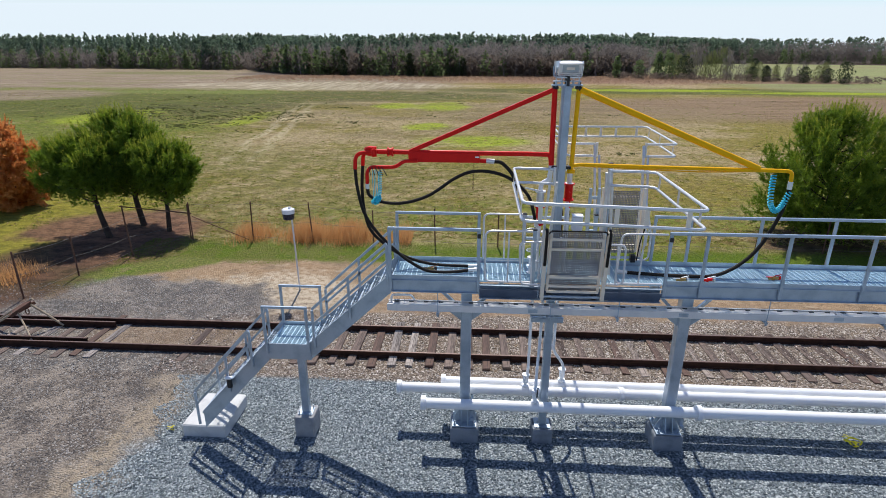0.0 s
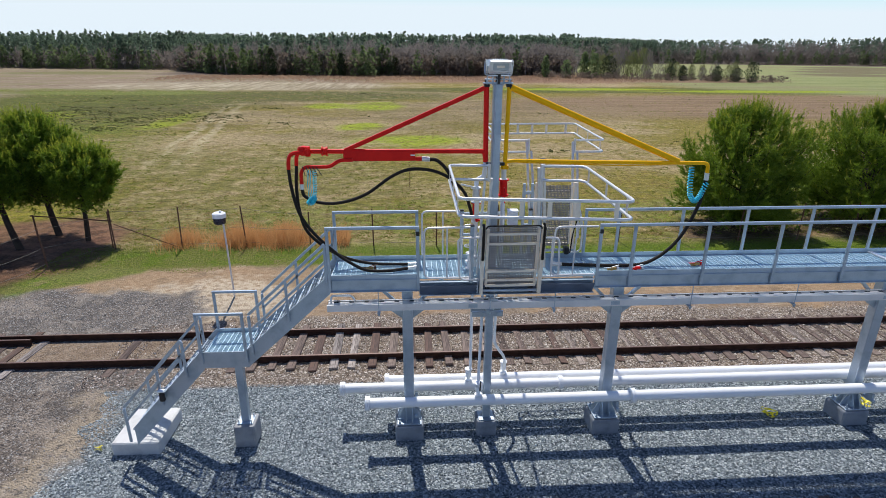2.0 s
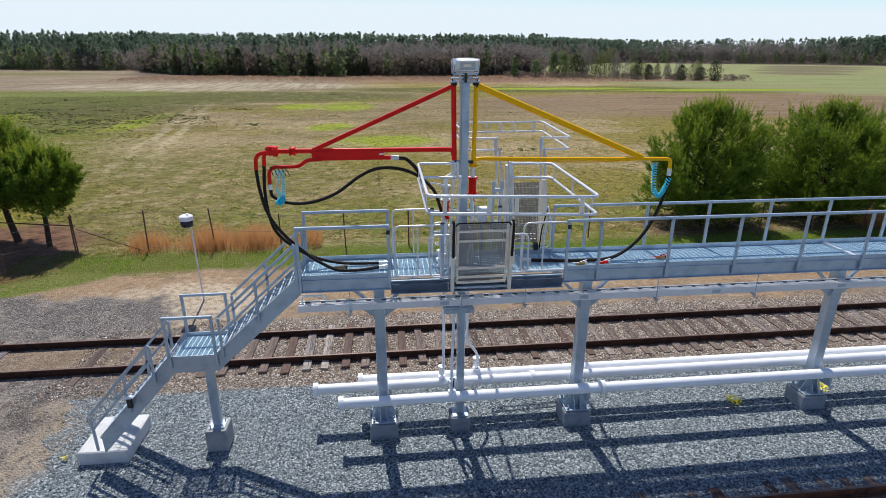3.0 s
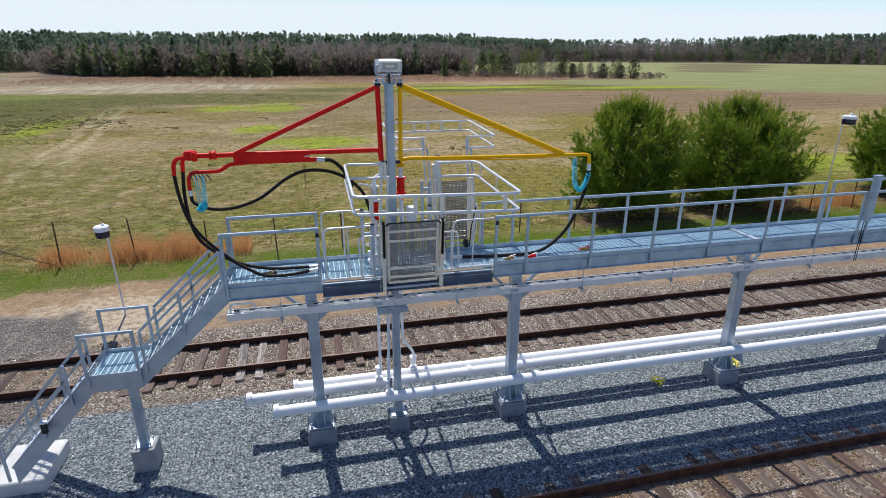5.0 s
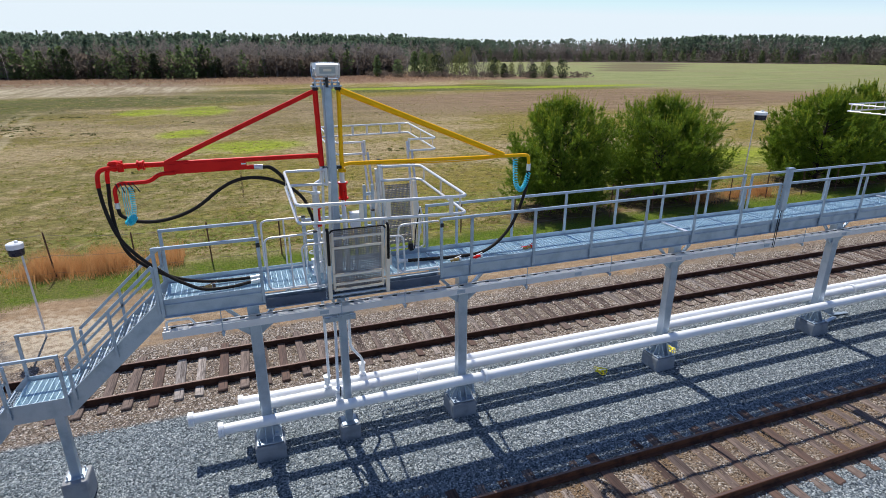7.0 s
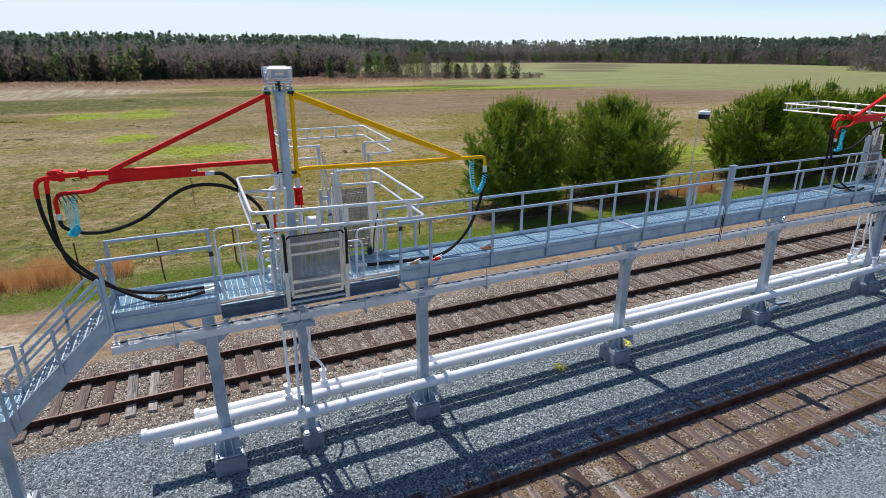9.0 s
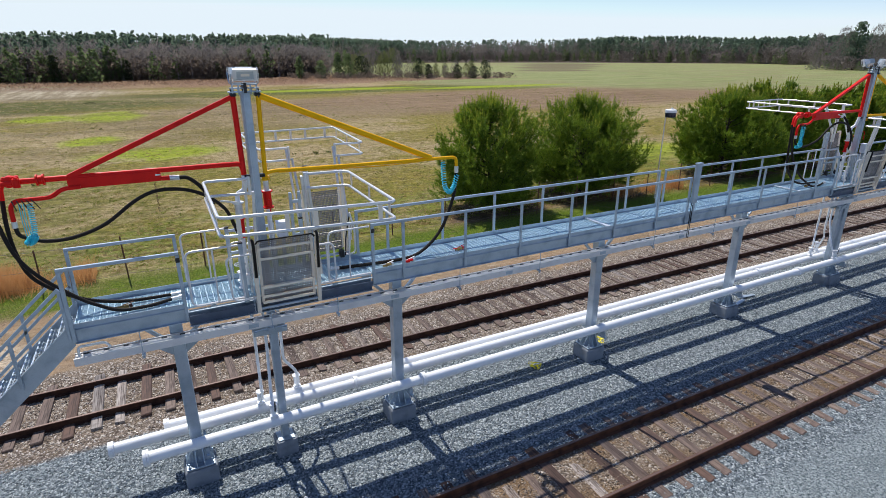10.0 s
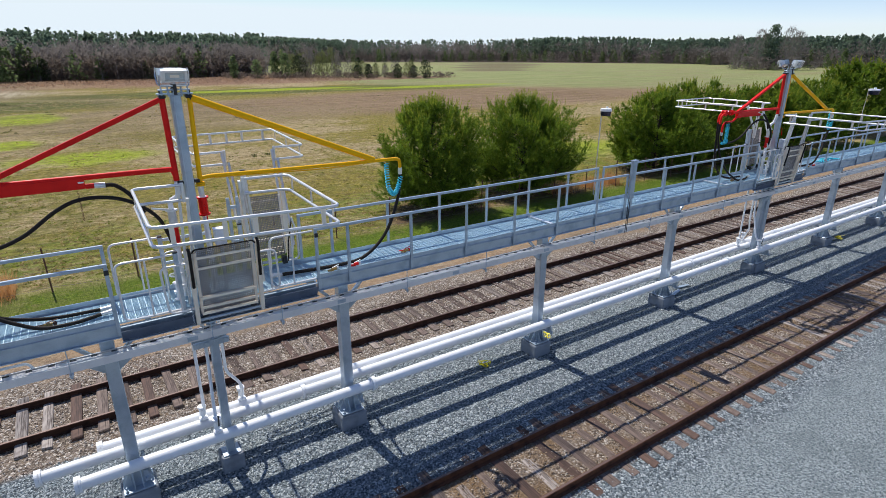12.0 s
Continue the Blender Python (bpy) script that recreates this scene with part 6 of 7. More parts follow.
def tree(name, x, y, h, rx, zb, seed, label, category, mat=NEEDLE, limbs=150, blades=7, length=0.135, width=0.015, wide=0.40, trunk=0.13, rise=0.75, grow=1.0, lean=(0.0, 0.0)):
    """A bushy tree: a trunk, limbs that sweep out and up, and on each limb twigs with needle shoots."""
    r = np.random.default_rng(seed)
    t_ = thing(name, (x, y, 0), label, category, "trees by the fence")
    up = np.array([0, 0, 1.0])
    foot = np.array([x, y, 0.0])
    s = (np.arange(limbs) + r.uniform(0, 1, limbs)) / limbs
    s = s ** 0.85
    s = np.clip((np.floor(s * 8) + 0.5 + r.normal(0, 0.33, limbs)) / 8, 0.01, 1.0)
    ang = np.arange(limbs) * 2.39996 + r.normal(0, 0.35, limbs)
    over = np.where(s > wide, (s - wide) / (1.0 - wide), (wide - s) / (wide + 0.42))
    lump = 1 + 0.05 * np.sin(ang * 2 + seed) * np.sin(s * 7 + seed) + 0.07 * np.sin(ang * 3 + s * 9 + 2 * seed) + 0.06 * np.sin(ang * 5 + s * 15)
    rad = rx * np.sqrt(np.clip(1 - over ** 2.8, 0.03, 1)) * lump * r.choice([0.62, 0.82, 0.93, 1.0], limbs, p=[0.20, 0.25, 0.30, 0.25])
    zt = zb + (h - zb) * s * r.uniform(0.92, 1.0, limbs)
    za = np.clip(zt - rise * rad * r.uniform(0.7, 1.2, limbs), zb * 0.6 + 0.1, h * 0.86)
    out = np.stack([np.cos(ang), np.sin(ang), np.zeros(limbs)], 1)
    root = foot + up * za[:, None]
    bend = np.array([lean[0], lean[1], 0.0])
    root = root + bend * (za / h)[:, None] ** 1.3
    tip = foot + out * rad[:, None] + up * zt[:, None] + bend
    elbow = root + out * (rad * 0.62)[:, None] + up * ((zt - za) * 0.28)[:, None]

    def along(t):
        """Place and direction on every limb at t (limbs x n)."""
        t = t[..., None]
        a_, b_, c_ = root[:, None], elbow[:, None], tip[:, None]
        return a_ * (1 - t) ** 2 + b_ * 2 * t * (1 - t) + c_ * t ** 2, unit((b_ - a_) * (1 - t) + (c_ - b_) * t)

    m, k = 15, 5
    tt = r.uniform(0.36, 1.0, (limbs, m)) ** 0.7
    bp, bd = along(tt)
    td = unit(bd + unit(r.normal(0, 1, (limbs, m, 3))) * 0.85 + up * 0.25)
    tl = grow * rx * (0.12 + 0.18 * (1.1 - tt)) * r.uniform(0.7, 1.2, (limbs, m))
    ss = r.uniform(0.25, 1.0, (limbs, m, k, 1))
    p = (bp[:, :, None] + td[:, :, None] * tl[:, :, None, None] * ss).reshape(-1, 3)
    d = unit(np.repeat(td.reshape(-1, 3), k, 0) + up * 0.35 + r.normal(0, 0.2, (limbs * m * k, 3)))
    v = needle_cloud(r, p, d, blades, length, width)
    ends = (bp + td * tl[..., None]).reshape(-1, 3)
    keep = r.uniform(0, 1, len(ends)) < 0.04 + 0.6 * np.clip((ends[:, 2] - zb) / (h - zb), 0, 1) ** 2
    ends, cd = ends[keep], unit(td.reshape(-1, 3)[keep] * 0.6 + up * 0.9)
    vc = np.concatenate([needle_cloud(r, ends + cd * s_, cd, max(4, blades // 2), length * 0.55, width * 1.1, 0.4) for s_ in (0.04, 0.13, 0.22, 0.30)])
    inner = limbs * 22
    ip, _ = along(r.uniform(0.30, 0.85, (limbs, 22)))
    v2 = needle_cloud(r, ip.reshape(-1, 3) + r.normal(0, 0.14, (inner, 3)), unit(r.normal(0, 1, (inner, 3))), 4, length * 1.5, width * 2.4, 1.0)
    for nm, vv, mm, text in (("crown", np.concatenate([v, v2]), mat, ""), ("young_growth", vc, CANDLE if mat is NEEDLE else mat, "upright young shoots, paler as the sunlit tops of the crown")):
        ob = new(nm, crown_mesh(nm, vv, mm))
        ob.parent = t_
        ob.matrix_parent_inverse = t_.matrix_basis.inverted()
        tagged(ob, text)
    mb = MB()
    sway = r.uniform(-0.12, 0.12, 2)
    mb.tube(spline([(x, y, -0.1), (x + sway[0] + 0.2 * lean[0], y + sway[1], h * 0.3), (x + 0.51 * lean[0], y + 0.51 * lean[1], h * 0.6), (x + 0.87 * lean[0], y + 0.87 * lean[1], h * 0.9)], 4), trunk, 8, r1=0.03)
    for i in range(0, limbs, 2):
        bp, _ = along(np.tile(np.array([0.0, 0.25, 0.5, 0.75, 0.96]), (limbs, 1)))
        mb.tube([tuple(q) for q in bp[i]], trunk * 0.24, 5, r1=0.008)
    part("trunk", mb, BARK, t_, "dark rough bark")
    return t_


PL = "bushy green young pine standing behind the fence"
BROAD = "broad bushy green pine standing behind the fence"
tree("pine_tree", 17.4, 11.6, 5.5, 2.75, 0.6, 21, PL, "tree", limbs=185, wide=0.45)
tree("pine_tree", 24.4, 12.2, 5.35, 3.45, 0.6, 22, BROAD, "tree", limbs=215, wide=0.48)
tree("pine_tree", 37.2, 12.0, 5.35, 3.5, 0.5, 23, BROAD, "tree", limbs=150, length=0.17, width=0.020)
tree("pine_tree", 43.6, 12.6, 5.8, 4.0, 0.5, 24, PL, "tree", limbs=120, length=0.21, width=0.027)
tree("pine_tree", 53.0, 12.5, 5.0, 4.0, 0.5, 25, PL, "tree", limbs=80, length=0.26, width=0.036)
tree("pine_tree", 60.5, 12.5, 5.3, 4.4, 0.5, 26, PL, "tree", limbs=80, length=0.26, width=0.036)
tree("pine_tree", 71.0, 12.5, 7.0, 4.8, 0.5, 27, PL, "tree", limbs=80, length=0.28, width=0.042)
tree("pine_tree", -15.1, 9.7, 4.3, 1.8, 2.45, 31, "flat-topped pine with a bare leaning dark trunk", "tree", limbs=95, wide=0.35, trunk=0.15, rise=0.45, lean=(-1.1, 0.5))
tree("pine_tree", -14.6, 11.6, 5.3, 1.9, 2.35, 32, "tall pine with a bare dark trunk", "tree", limbs=105, wide=0.40, trunk=0.15, rise=0.9, lean=(-0.5, 0.2))
tree("pine_tree", -12.9, 10.8, 4.1, 1.45, 2.2, 33, "small pine with a bare dark trunk", "tree", limbs=75, wide=0.40, trunk=0.12, rise=0.7, lean=(0.25, 0.0))
tree("rust_leaved_bush", -23.6, 14.2, 4.4, 1.9, 0.2, 34, "tall bush with rust-orange dry leaves", "bush", mat=RUSTLEAF, limbs=90, blades=7, length=0.16, width=0.035)


# ---- reeds and grass ----
def blades(name, r, x, y, h, w, mat, label, category):
    n = len(x)
    lean = r.normal(0, 0.22, (n, 2)) * h[:, None]
    ang = r.uniform(0, np.pi, n)
    s = np.stack([np.cos(ang), np.sin(ang), np.zeros(n)], 1) * w
    b = np.stack([x, y, np.zeros(n)], 1)
    tip = b + np.stack([lean[:, 0], lean[:, 1], h], 1)
    v = np.stack([b - s, b + s, tip], 1).reshape(-1, 3)
    soup(name, v, np.arange(3 * n).reshape(-1, 3), mat, label, category)


r = np.random.default_rng(7)
n = 22000
bx = np.concatenate([r.uniform(-9.4, -1.2, n), r.normal(-16.2, 0.7, n // 12), r.uniform(25.0, 31.0, n // 4)])
by = np.concatenate([10.2 + r.normal(0, 0.45, n), r.normal(4.6, 0.6, n // 12), 10.4 + r.normal(0, 0.4, n // 4)])
clump = 0.55 + 0.45 * np.sin(bx * 1.9) * np.sin(bx * 0.83 + 1.0)
keep = r.uniform(0, 1, len(bx)) < 0.05 + 0.85 * clump ** 1.8
bx, by, clump = bx[keep], by[keep], clump[keep]
blades("dry_reeds", r, bx, by, r.uniform(0.25, 0.95, len(bx)) * (0.50 + 0.82 * clump) * np.where(bx < -12, 0.7, 1.0), 0.008, REED, "tall dry orange reeds along the wire fence", "reeds")

GRASS = foliage("short_green_grass", (0.078, 0.125, 0.012), (0.205, 0.262, 0.028), 0.5)
n = 60000
gx = -13 + 62 * r.uniform(0, 1, n) ** 1.15
gy = r.uniform(7.0, 10.0, n) + 0.35 * np.sin(gx * 1.1)
blades("grass_strip", r, gx, gy, r.uniform(0.012, 0.045, n), 0.011, GRASS, "green grass along the foot of the fence", "grass")


def tufts(name, r, x, y, h, w, per, mat, label, category):
    """Grass tufts of several blades, each leaning its own way."""
    n = len(x)
    k = np.repeat(np.arange(n), per)
    ox, oy = r.normal(0, 1, n * per) * w[k] * 0.5, r.normal(0, 1, n * per) * w[k] * 0.4
    lean = r.normal(0, 0.5, (n * per, 2)) * h[k][:, None]
    ang = r.uniform(0, np.pi, n * per)
    s = np.stack([np.cos(ang), np.sin(ang), np.zeros(n * per)], 1) * (w[k] * 0.30)[:, None]
    b = np.stack([x[k] + ox, y[k] + oy, np.zeros(n * per)], 1)
    tip = b + np.stack([lean[:, 0], lean[:, 1], h[k] * r.uniform(0.55, 1.15, n * per)], 1)
    v = np.stack([b - s, b + s, tip], 1).reshape(-1, 3)
    soup(name, v, np.arange(3 * n * per).reshape(-1, 3), mat, label, category)


def field_spots(r, n, y0, y1, fall):
    """Places over the field, in loose drifts, thinning out with distance."""
    m = n // 5
    ky = y0 + (y1 - y0) * r.uniform(0, 1, m) ** fall
    kx = 1.6 + (ky + 13.3) * np.tan(r.uniform(radians(-42), radians(68), m))
    k = r.integers(0, m, n)
    x, y = kx[k] + r.normal(0, 1, n) * (0.4 + 0.02 * ky[k]), ky[k] + r.normal(0, 1, n) * (0.3 + 0.012 * ky[k])
    keep = (x < 95) & (y > 10.4) & (((x + 15.4) / 4.2) ** 2 + ((y - 11.3) / 3.0) ** 2 > 1.0)
    return x[keep], y[keep]


DRYGRASS = foliage("dry_field_grass", (0.220, 0.170, 0.055), (0.450, 0.350, 0.160), 0.65)
GREENTUFT = foliage("green_field_grass", (0.095, 0.120, 0.018), (0.200, 0.230, 0.036), 0.65)
TUFT = foliage("dark_field_weeds", (0.060, 0.068, 0.022), (0.130, 0.130, 0.045), 0.45)
gx, gy = field_spots(r, 15000, 10.6, 110.0, 2.0)
tufts("field_grass", r, gx, gy, r.uniform(0.02, 0.06, len(gx)) * (1 + 0.006 * gy), r.uniform(0.10, 0.24, len(gx)), 6, DRYGRASS, "short dry yellowish grass tufts over the field", "grass")
gx, gy = field_spots(r, 15000, 10.6, 100.0, 2.0)
keep = r.uniform(0, 1, len(gx)) < np.where(gx + 0.19 * (gy - 25) < -16.0, 1.0, 0.42)
gx, gy = gx[keep], gy[keep]
tufts("green_field_grass", r, gx, gy, r.uniform(0.02, 0.05, len(gx)) * (1 + 0.006 * gy), r.uniform(0.10, 0.26, len(gx)), 6, GREENTUFT, "low green grass tufts over the field", "grass")
n = 1000
cx = np.concatenate([r.uniform(-62, -16, 50), r.normal(-31, 6, 90), r.normal(-44, 5, 40), r.uniform(-8, 60, 25)])
cy = np.concatenate([36 + 55 * r.uniform(0, 1, 50), r.normal(58, 6, 90), r.normal(63, 5, 40), r.uniform(30, 110, 25)])
k = r.integers(0, len(cx), n)
gx, gy = cx[k] + r.normal(0, 0.9, n), cy[k] + r.normal(0, 0.7, n)
tufts("field_weeds", r, gx, gy, r.uniform(0.06, 0.16, n), r.uniform(0.12, 0.34, n), 7, TUFT, "dark low weeds scattered over the field", "weeds")


# ---- woods and far trees ----
def scatter(r, line, n, depth):
    """Places along a line on the plan, spread behind it."""
    p = np.array(line, float)
    seg = np.linalg.norm(np.diff(p, axis=0), axis=1)
    t = r.uniform(0, seg.sum(), n)
    i = np.searchsorted(np.cumsum(seg), t).clip(0, len(seg) - 1)
    f = (t - np.concatenate([[0], np.cumsum(seg)])[i]) / seg[i]
    q = p[i] + (p[i + 1] - p[i]) * f[:, None]
    back = unit(q - np.array([1.6, -13.3]))
    u = r.uniform(0, 1, n) ** 1.3
    return q + back * (u * depth)[:, None] + r.normal(0, 2.0, (n, 2)), u


def wood(name, r, pos, h, mat, label, per, size, low, radius, thin=1.0):
    """Many trees as one piece, each crown made of uneven clumps of sprays (needles) or of fanned twigs (thin below 1)."""
    n = len(pos)
    tall = h[:, None]
    if thin == 1.0:
        t = r.uniform(0, 1, (n, per))
        ang = r.uniform(0, 2 * np.pi, (n, per))
        full = (1.06 - t ** (1.9 if low > 0.2 else 2.6)) * (1 + 0.22 * np.sin(t * r.uniform(9, 18, (n, 1)) + ang))
        rad = radius * tall * full * np.sqrt(r.uniform(0, 1, (n, per)))
        off = np.stack([rad * np.cos(ang), rad * np.sin(ang), (low + (1 - low) * t) * tall], -1)
    else:
        clumps = 9
        tc = np.sort(r.uniform(0, 1, (n, clumps)) ** 0.7, 1)
        ac = r.uniform(0, 2 * np.pi, (n, clumps))
        shape = np.sin(np.pi * (0.15 + 0.75 * tc)) ** 0.7
        rc = radius * tall * (0.15 + 0.85 * shape) * np.sqrt(r.uniform(0.1, 1, (n, clumps)))
        zc = (low + (1 - low) * tc) * tall
        k = r.integers(0, clumps, (n, per))
        row = np.arange(n)[:, None]
        puff = np.minimum(radius * 0.40, 0.11) * tall[..., None] * (1.15 - 0.6 * tc[row, k])[..., None] * r.normal(0, 1, (n, per, 3)) * np.array([1.0, 1.0, 0.62])
        off = np.stack([rc[row, k] * np.cos(ac[row, k]), rc[row, k] * np.sin(ac[row, k]), zc[row, k]], -1) + puff
        off[..., 2] = np.clip(off[..., 2], 0.02 * tall, None)
    c = off + np.concatenate([pos, np.zeros((n, 1))], 1)[:, None]
    s = size * h[:, None, None] * r.uniform(0.5, 1.3, (n, per, 1))
    up = np.array([0, 0, 1.0])
    if thin == 1.0:
        tip = unit(unit(r.normal(0, 1, (n, per, 3))) * 0.9 + up * 0.25)
    else:
        out = off * np.array([1.0, 1.0, 0.0]) / np.maximum(radius * h[:, None, None], 0.5)
        tip = unit(out * 0.7 + up * 0.7 + r.normal(0, 0.45, (n, per, 3)))
        s = s * 1.5
    b = unit(np.cross(tip, r.normal(0, 1, (n, per, 3))))
    v = np.stack([c - b * s * 0.6 * thin, c + b * s * 0.6 * thin, c + tip * s], 2).reshape(-1, 3)
    soup(name, v, np.arange(len(v)).reshape(-1, 3), mat, label, "woods")


def stems(name, r, pos, h, mat, label):
    n = len(pos)
    w = 0.16 + 0.008 * h
    b = np.concatenate([pos, np.zeros((n, 1))], 1)
    lean = r.normal(0, 0.25, (n, 2))
    tip = np.concatenate([pos + lean, h[:, None] * 0.9], 1)
    vs, k = [], 3
    for j in range(k):
        o = np.stack([np.cos(2.1 * j) * w, np.sin(2.1 * j) * w, np.zeros(n)], 1)
        vs.append(b + o)
    v = np.stack(vs + [tip], 1).reshape(-1, 3)
    f = np.array([(0, 1, 3), (1, 2, 3), (2, 0, 3)])
    soup(name, v, (f[None] + 4 * np.arange(n)[:, None, None]).reshape(-1, 3), mat, label, "woods")


r = np.random.default_rng(99)
LEFT = [(-420, 215), (-300, 262), (-170, 262), (-84, 240)]
MID = [(-92, 232), (-60, 196), (-20, 186), (30, 186), (62, 205)]
RIGHT = [(78, 270), (100, 340), (190, 430), (330, 395), (395, 260), (355, 150), (335, 60), (335, -90)]
GREYSTEM = worn("grey_tree_stems", (0.24, 0.20, 0.185), (0.15, 0.125, 0.115), 0.9, 0.0, 0.5, 0.8, 0.0)
for line, n, depth, hp, share, nm in ((LEFT, 2000, 70, (12.6, 16.0), 0.8, "left"), (MID, 2000, 80, (10.3, 15.4), 0.42, "mid"), (RIGHT, 3600, 90, (14.0, 18.5), 0.8, "right")):
    pos, u = scatter(r, line, n, depth)
    h = hp[0] + (hp[1] - hp[0]) * (0.25 + 0.75 * u) + r.normal(0, {"left": 0.9, "mid": 0.55, "right": 0.6}[nm], n)
    if nm == "right":
        bearing = np.degrees(np.arctan2(pos[:, 0] - 1.7, pos[:, 1] + 13.3))
        h = h + 3.5 * np.exp(-((bearing - 46) / 7.0) ** 2) + 1.2 * np.exp(-((bearing - 33) / 6.0) ** 2)
        share = np.where((bearing > 27 + r.normal(0, 2, n)) & (bearing < 40 + r.normal(0, 2, n)), 0.16, 1.1)
    drift = 0.5 + 0.5 * np.sin(pos[:, 0] * 0.045 + 1.3 * np.sin(pos[:, 1] * 0.03))
    if nm == "mid":
        share = np.where(pos[:, 0] < -15, 0.66, 0.06 + 0.74 * (u > 0.42))
        drift = 0.6
    pine = r.uniform(0, 1, n) < share * (0.35 + 0.9 * u) * (0.55 + 0.75 * drift)
    wood("pine_wood", r, pos[pine], h[pine], HAZEPINE, "dark green pine wood along the edge of the field", 85 if nm != "right" else 75, 0.058 if nm != "right" else 0.068, 0.46 if nm != "right" else 0.36, 0.145 if nm != "right" else 0.17)
    hb = h[~pine] * (r.uniform(0.35, 0.68, (~pine).sum()) if nm == "left" else r.uniform(0.6, 0.9, (~pine).sum()))
    wood("bare_wood", r, pos[~pine], hb, BARE, "grey leafless trees along the edge of the field", 60 if nm != "right" else 50, 0.075 if nm != "right" else 0.085, 0.14, 0.24, 0.2)
    nf = n if nm != "right" else n // 2
    front, uf = scatter(r, line, nf, 14)
    if nm == "right":
        side = np.degrees(np.arctan2(front[:, 0] - 1.7, front[:, 1] + 13.3))
        front = front[(side < 40) | (side > 53) | (r.uniform(0, 1, nf) < 0.08)]
        nf = len(front)
    wood("bare_wood", r, front, r.uniform(0.4, 0.62, nf) * hp[1] * (0.75 if nm == "left" else 1.0), BARE, "grey leafless trees in front of the pine wood", 50 if nm != "left" else 26, 0.072, 0.06, 0.28 if nm != "right" else 0.4, 0.22)
    if nm != "right":
        stems("wood_stems", r, pos, np.where(pine, h, h * 0.7), GREYSTEM, "grey stems of the trees in the woods")
    nb = n
    pos2, u2 = scatter(r, line, nb, 34)
    wood("brushwood", r, pos2 - unit(pos2) * 3, r.uniform(3.0, 7.0, nb) * (1.0 if nm != "right" else 1.3), REDTWIG if nm == "mid" else BARE, "brownish brushwood along the foot of the woods", 36 if nm != "right" else 30, 0.12, 0.04, 0.45, 0.3)
    posg, ug = scatter(r, line, n // 16, 6)
    if nm == "mid":
        posg = posg[(posg[:, 0] < -5) | (r.uniform(0, 1, len(posg)) < 0.25)]
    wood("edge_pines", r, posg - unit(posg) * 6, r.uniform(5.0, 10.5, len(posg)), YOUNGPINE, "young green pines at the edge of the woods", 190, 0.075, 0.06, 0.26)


SEDGE = foliage("reddish_broom_sedge", (0.230, 0.145, 0.095), (0.420, 0.290, 0.195), 0.7)
q = np.random.default_rng(61)
n = 10000
sx, sy = q.uniform(-75, 78, n), 132 + 54 * q.uniform(0, 1, n) ** 0.6
keep = (sy > 152 + 4 * np.sin(sx * 0.13) + 3 * np.sin(sx * 0.47 + 1) - 0.12 * sx + q.normal(0, 11, n)) & (q.uniform(0, 1, n) < np.where(sy > 172, 1.0, 0.75)) & (sy < 188 + np.where(sx < -55, (-55 - sx) * 0.9, 0))
sx, sy = sx[keep], sy[keep]
tufts("broom_sedge", q, sx, sy, q.uniform(0.15, 0.6, len(sx)) * np.clip((sy - 128) / 40, 0.3, 1.0), q.uniform(0.2, 0.5, len(sx)), 6, SEDGE, "reddish dry broom sedge in front of the woods", "grass")


def far_tree(name, x, y, h, radius, mat, label, seed, per=1100, low=0.03, thin=1.0, size=0.05):
    q = np.random.default_rng(seed)
    t_ = thing(name, (x, y, 0), label, "tree", "single trees in the field")
    t = q.uniform(0, 1, per)
    z = (low + (1 - low) * t) * h
    rad = radius * h * np.sin(np.pi * (0.12 + 0.84 * t)) ** 0.6 * np.sqrt(q.uniform(0, 1, per)) * (1 + 0.18 * np.sin(t * 17 + seed))
    ang = q.uniform(0, 2 * np.pi, per)
    c = np.stack([x + rad * np.cos(ang), y + rad * np.sin(ang), z], 1)
    s = size * h * q.uniform(0.6, 1.3, (per, 1))
    a_ = unit(q.normal(0, 1, (per, 3)))
    b_ = unit(np.cross(a_, q.normal(0, 1, (per, 3))))
    tip = unit(a_ * 0.6 + np.array([0, 0, 0.6 if thin == 1.0 else 1.6]))
    v = np.stack([c - b_ * s * 0.6 * thin, c + b_ * s * 0.6 * thin, c + tip * s * (1 if thin == 1.0 else 2.2)], 1).reshape(-1, 3)
    crown = new("crown", crown_mesh("crown", v, mat))
    crown.parent = t_
    crown.matrix_parent_inverse = t_.matrix_basis.inverted()
    part("trunk", MB().cyl((x, y, -0.2), (x, y, h * 0.8), (0.02 if thin == 1.0 else 0.007) * h, 6, r1=0.02), BARK if thin == 1.0 else GREYSTEM, t_)


CL = "dark evergreen standing alone in the field"
for i, (x, y, h, w) in enumerate(((99.7, 146, 5.6, 0.38), (97.0, 149, 3.9, 0.46), (91.5, 150, 4.3, 0.44), (84.5, 157, 4.4, 0.30), (81.5, 159, 4.0, 0.46), (62.3, 173, 7.6, 0.28), (59.2, 174, 8.0, 0.20), (67, 173, 6.8, 0.42), (94.0, 185, 6.0, 0.28), (-21, 182, 7.4, 0.26), (-45, 186, 8.6, 0.24), (46, 173, 6.6, 0.22), (53, 173, 5.6, 0.34), (-3, 184, 6.0, 0.25), (30, 181, 5.6, 0.26))):
    far_tree("evergreen_tree", x, y, h, w, CEDAR if i not in (5, 6, 11, 12, 14) else YOUNGPINE, CL, 200 + i)
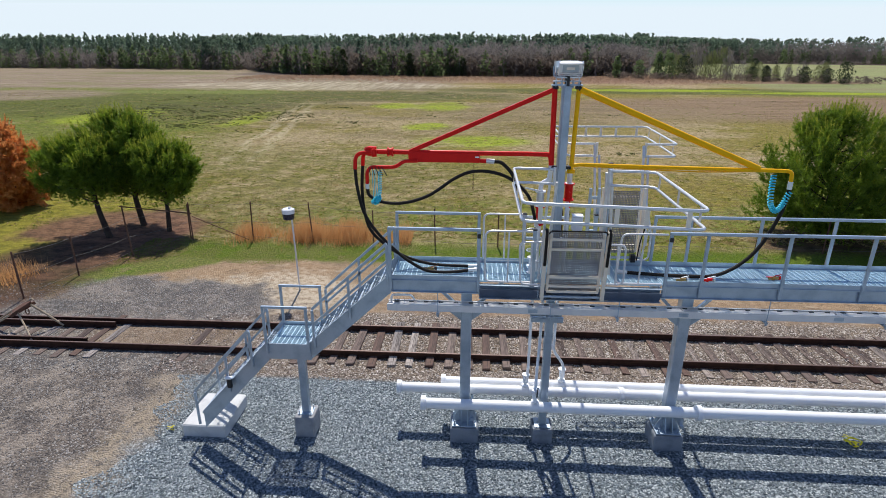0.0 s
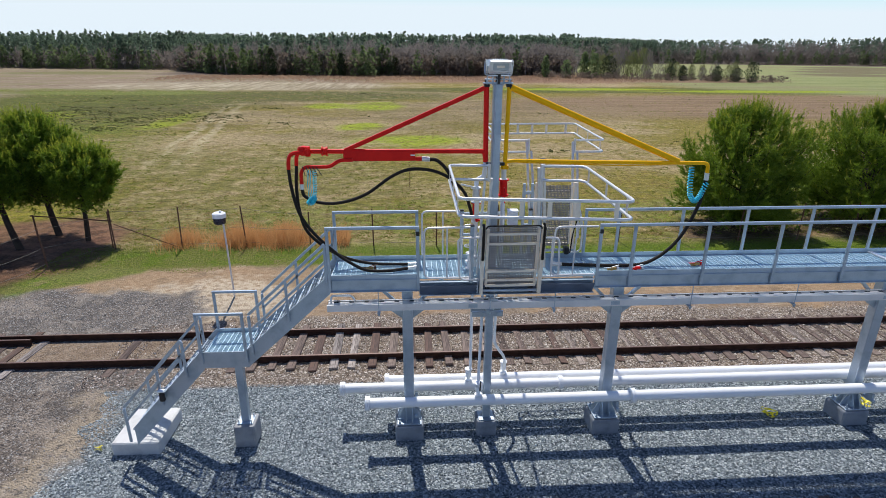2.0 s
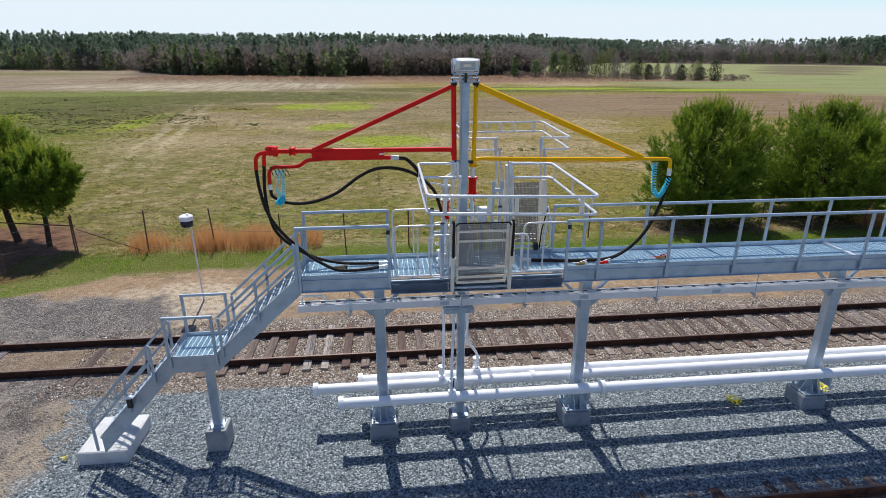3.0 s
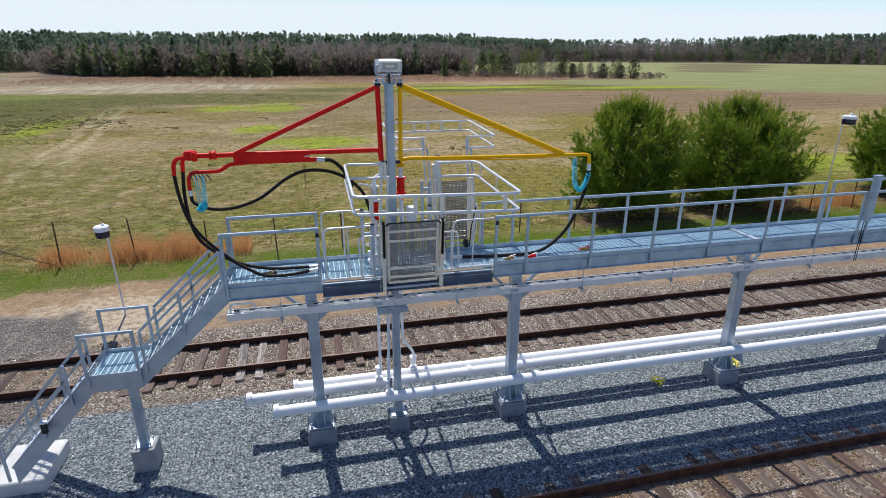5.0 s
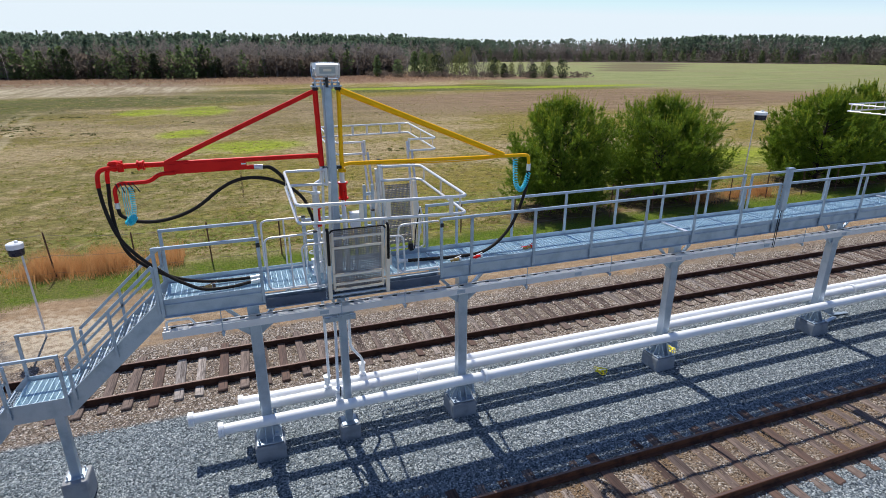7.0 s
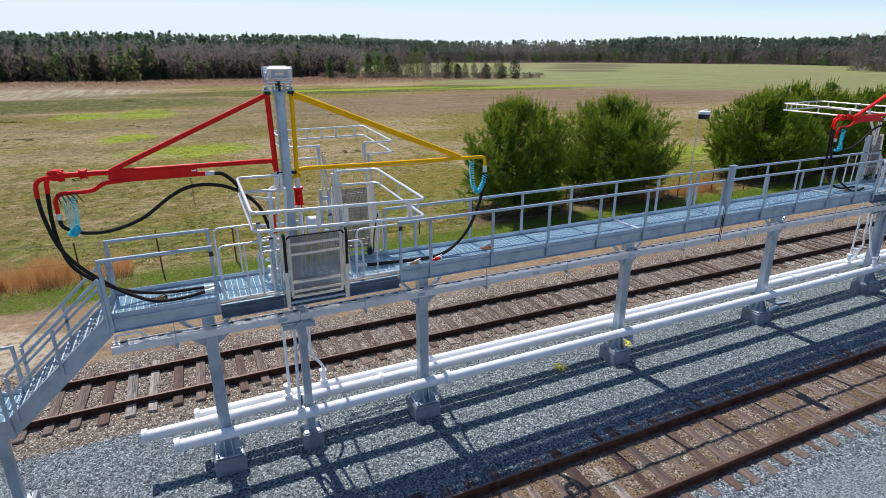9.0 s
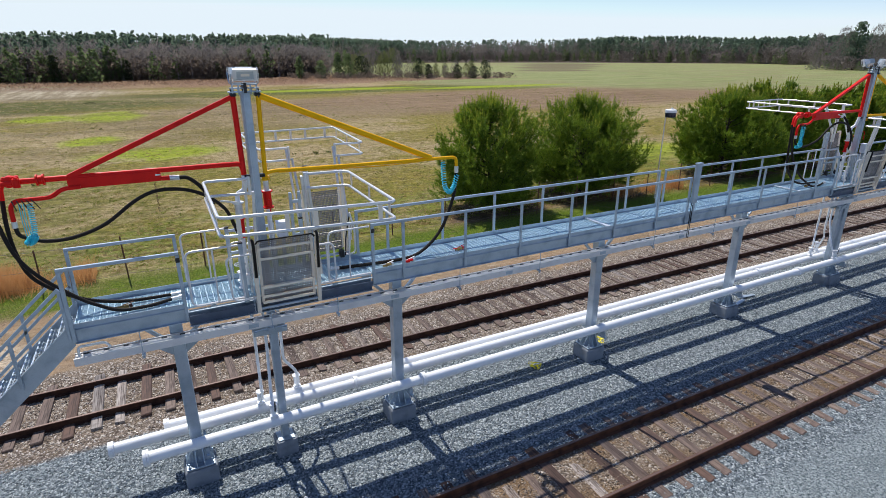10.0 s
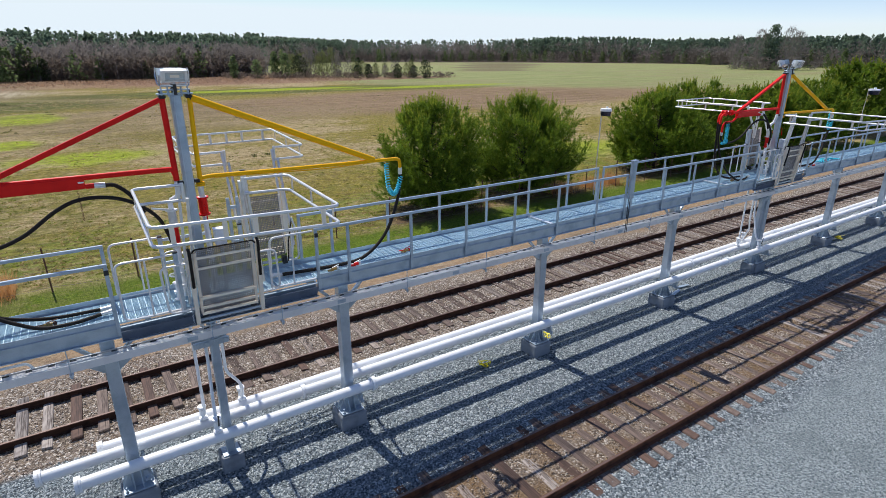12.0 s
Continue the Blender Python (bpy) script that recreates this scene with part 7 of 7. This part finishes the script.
for i in range(26):
    far_tree("bare_bush", 66 + i * 1.4 + random.uniform(-1.5, 1.5), 176 - i * 1.05 + random.uniform(-4, 9), random.uniform(5.5, 9.0) if i < 12 else random.uniform(3.0, 5.5), 0.32, (BUDDING, BUDDING, BARE)[i % 3], "leafless brush standing in the field", 300 + i, 700, 0.03, 0.25, 0.06)
for i, (x, y, h, w) in enumerate(((293, 137, 20.5, 0.19), (298, 143, 16.5, 0.2))):
    far_tree("tall_pine", x, y, h, w, HAZEPINE, "tall dark pine rising above the woods", 400 + i, 900, 0.2, 1.0, 0.045)
for i, (x, y, h) in enumerate(((290, 141, 18.0), (303, 134, 19.0), (300, 128, 17.0), (284, 149, 15.5))):
    far_tree("bare_tree", x, y, h, 0.25, BARE, "tall leafless tree beside dark pines", 420 + i, 1200, 0.2, 0.16, 0.04)

q = np.random.default_rng(77)
tp = np.stack([q.normal(296, 9, 130), q.normal(139, 8, 130)], 1)
wood("thicket", q, tp, q.uniform(2.0, 6.0, 130), BARE, "dark leafless thicket at the foot of tall trees", 90, 0.10, 0.03, 0.5, 0.4)
wood("thicket_cedars", q, tp[:40] + 2.0, q.uniform(2.0, 5.5, 40), YOUNGPINE, "low evergreens among the thicket", 120, 0.09, 0.03, 0.35)
q = np.random.default_rng(55)
tt = q.uniform(0, 1, 260)
bp = np.stack([44 + 64 * tt + q.normal(0, 2.5, 260), 174 - 30 * tt + q.normal(0, 3.0, 260)], 1)
wood("field_brush", q, bp + np.array([1.5, 3.0]), q.uniform(0.7, 1.9, 260), REDTWIG, "low brown brush round the single trees in the field", 70, 0.2, 0.02, 0.7, 0.3)
stones("grey_gravel", 200000, region_grey, (0.013, 0.028), GREYSTONE, "crushed blue-grey stone spread between the tracks", 11)
stones("brown_ballast", 56000, region_brown, (0.013, 0.031), BROWNSTONE, "brown ballast stone round the old track", 12)
stones("track_ballast", 26000, region_near_track, (0.012, 0.030), RUSTSTONE, "brown ballast stone between rusted rails", 13)
stones("dirt_stones", 34000, region_dirt, (0.010, 0.026), DIRTSTONE, "small stones lying on bare earth", 14)
stones("fine_gravel", 16000, region_fine, (0.010, 0.022), GREYSTONE, "fine blue-grey gravel beside the rusted track", 15)
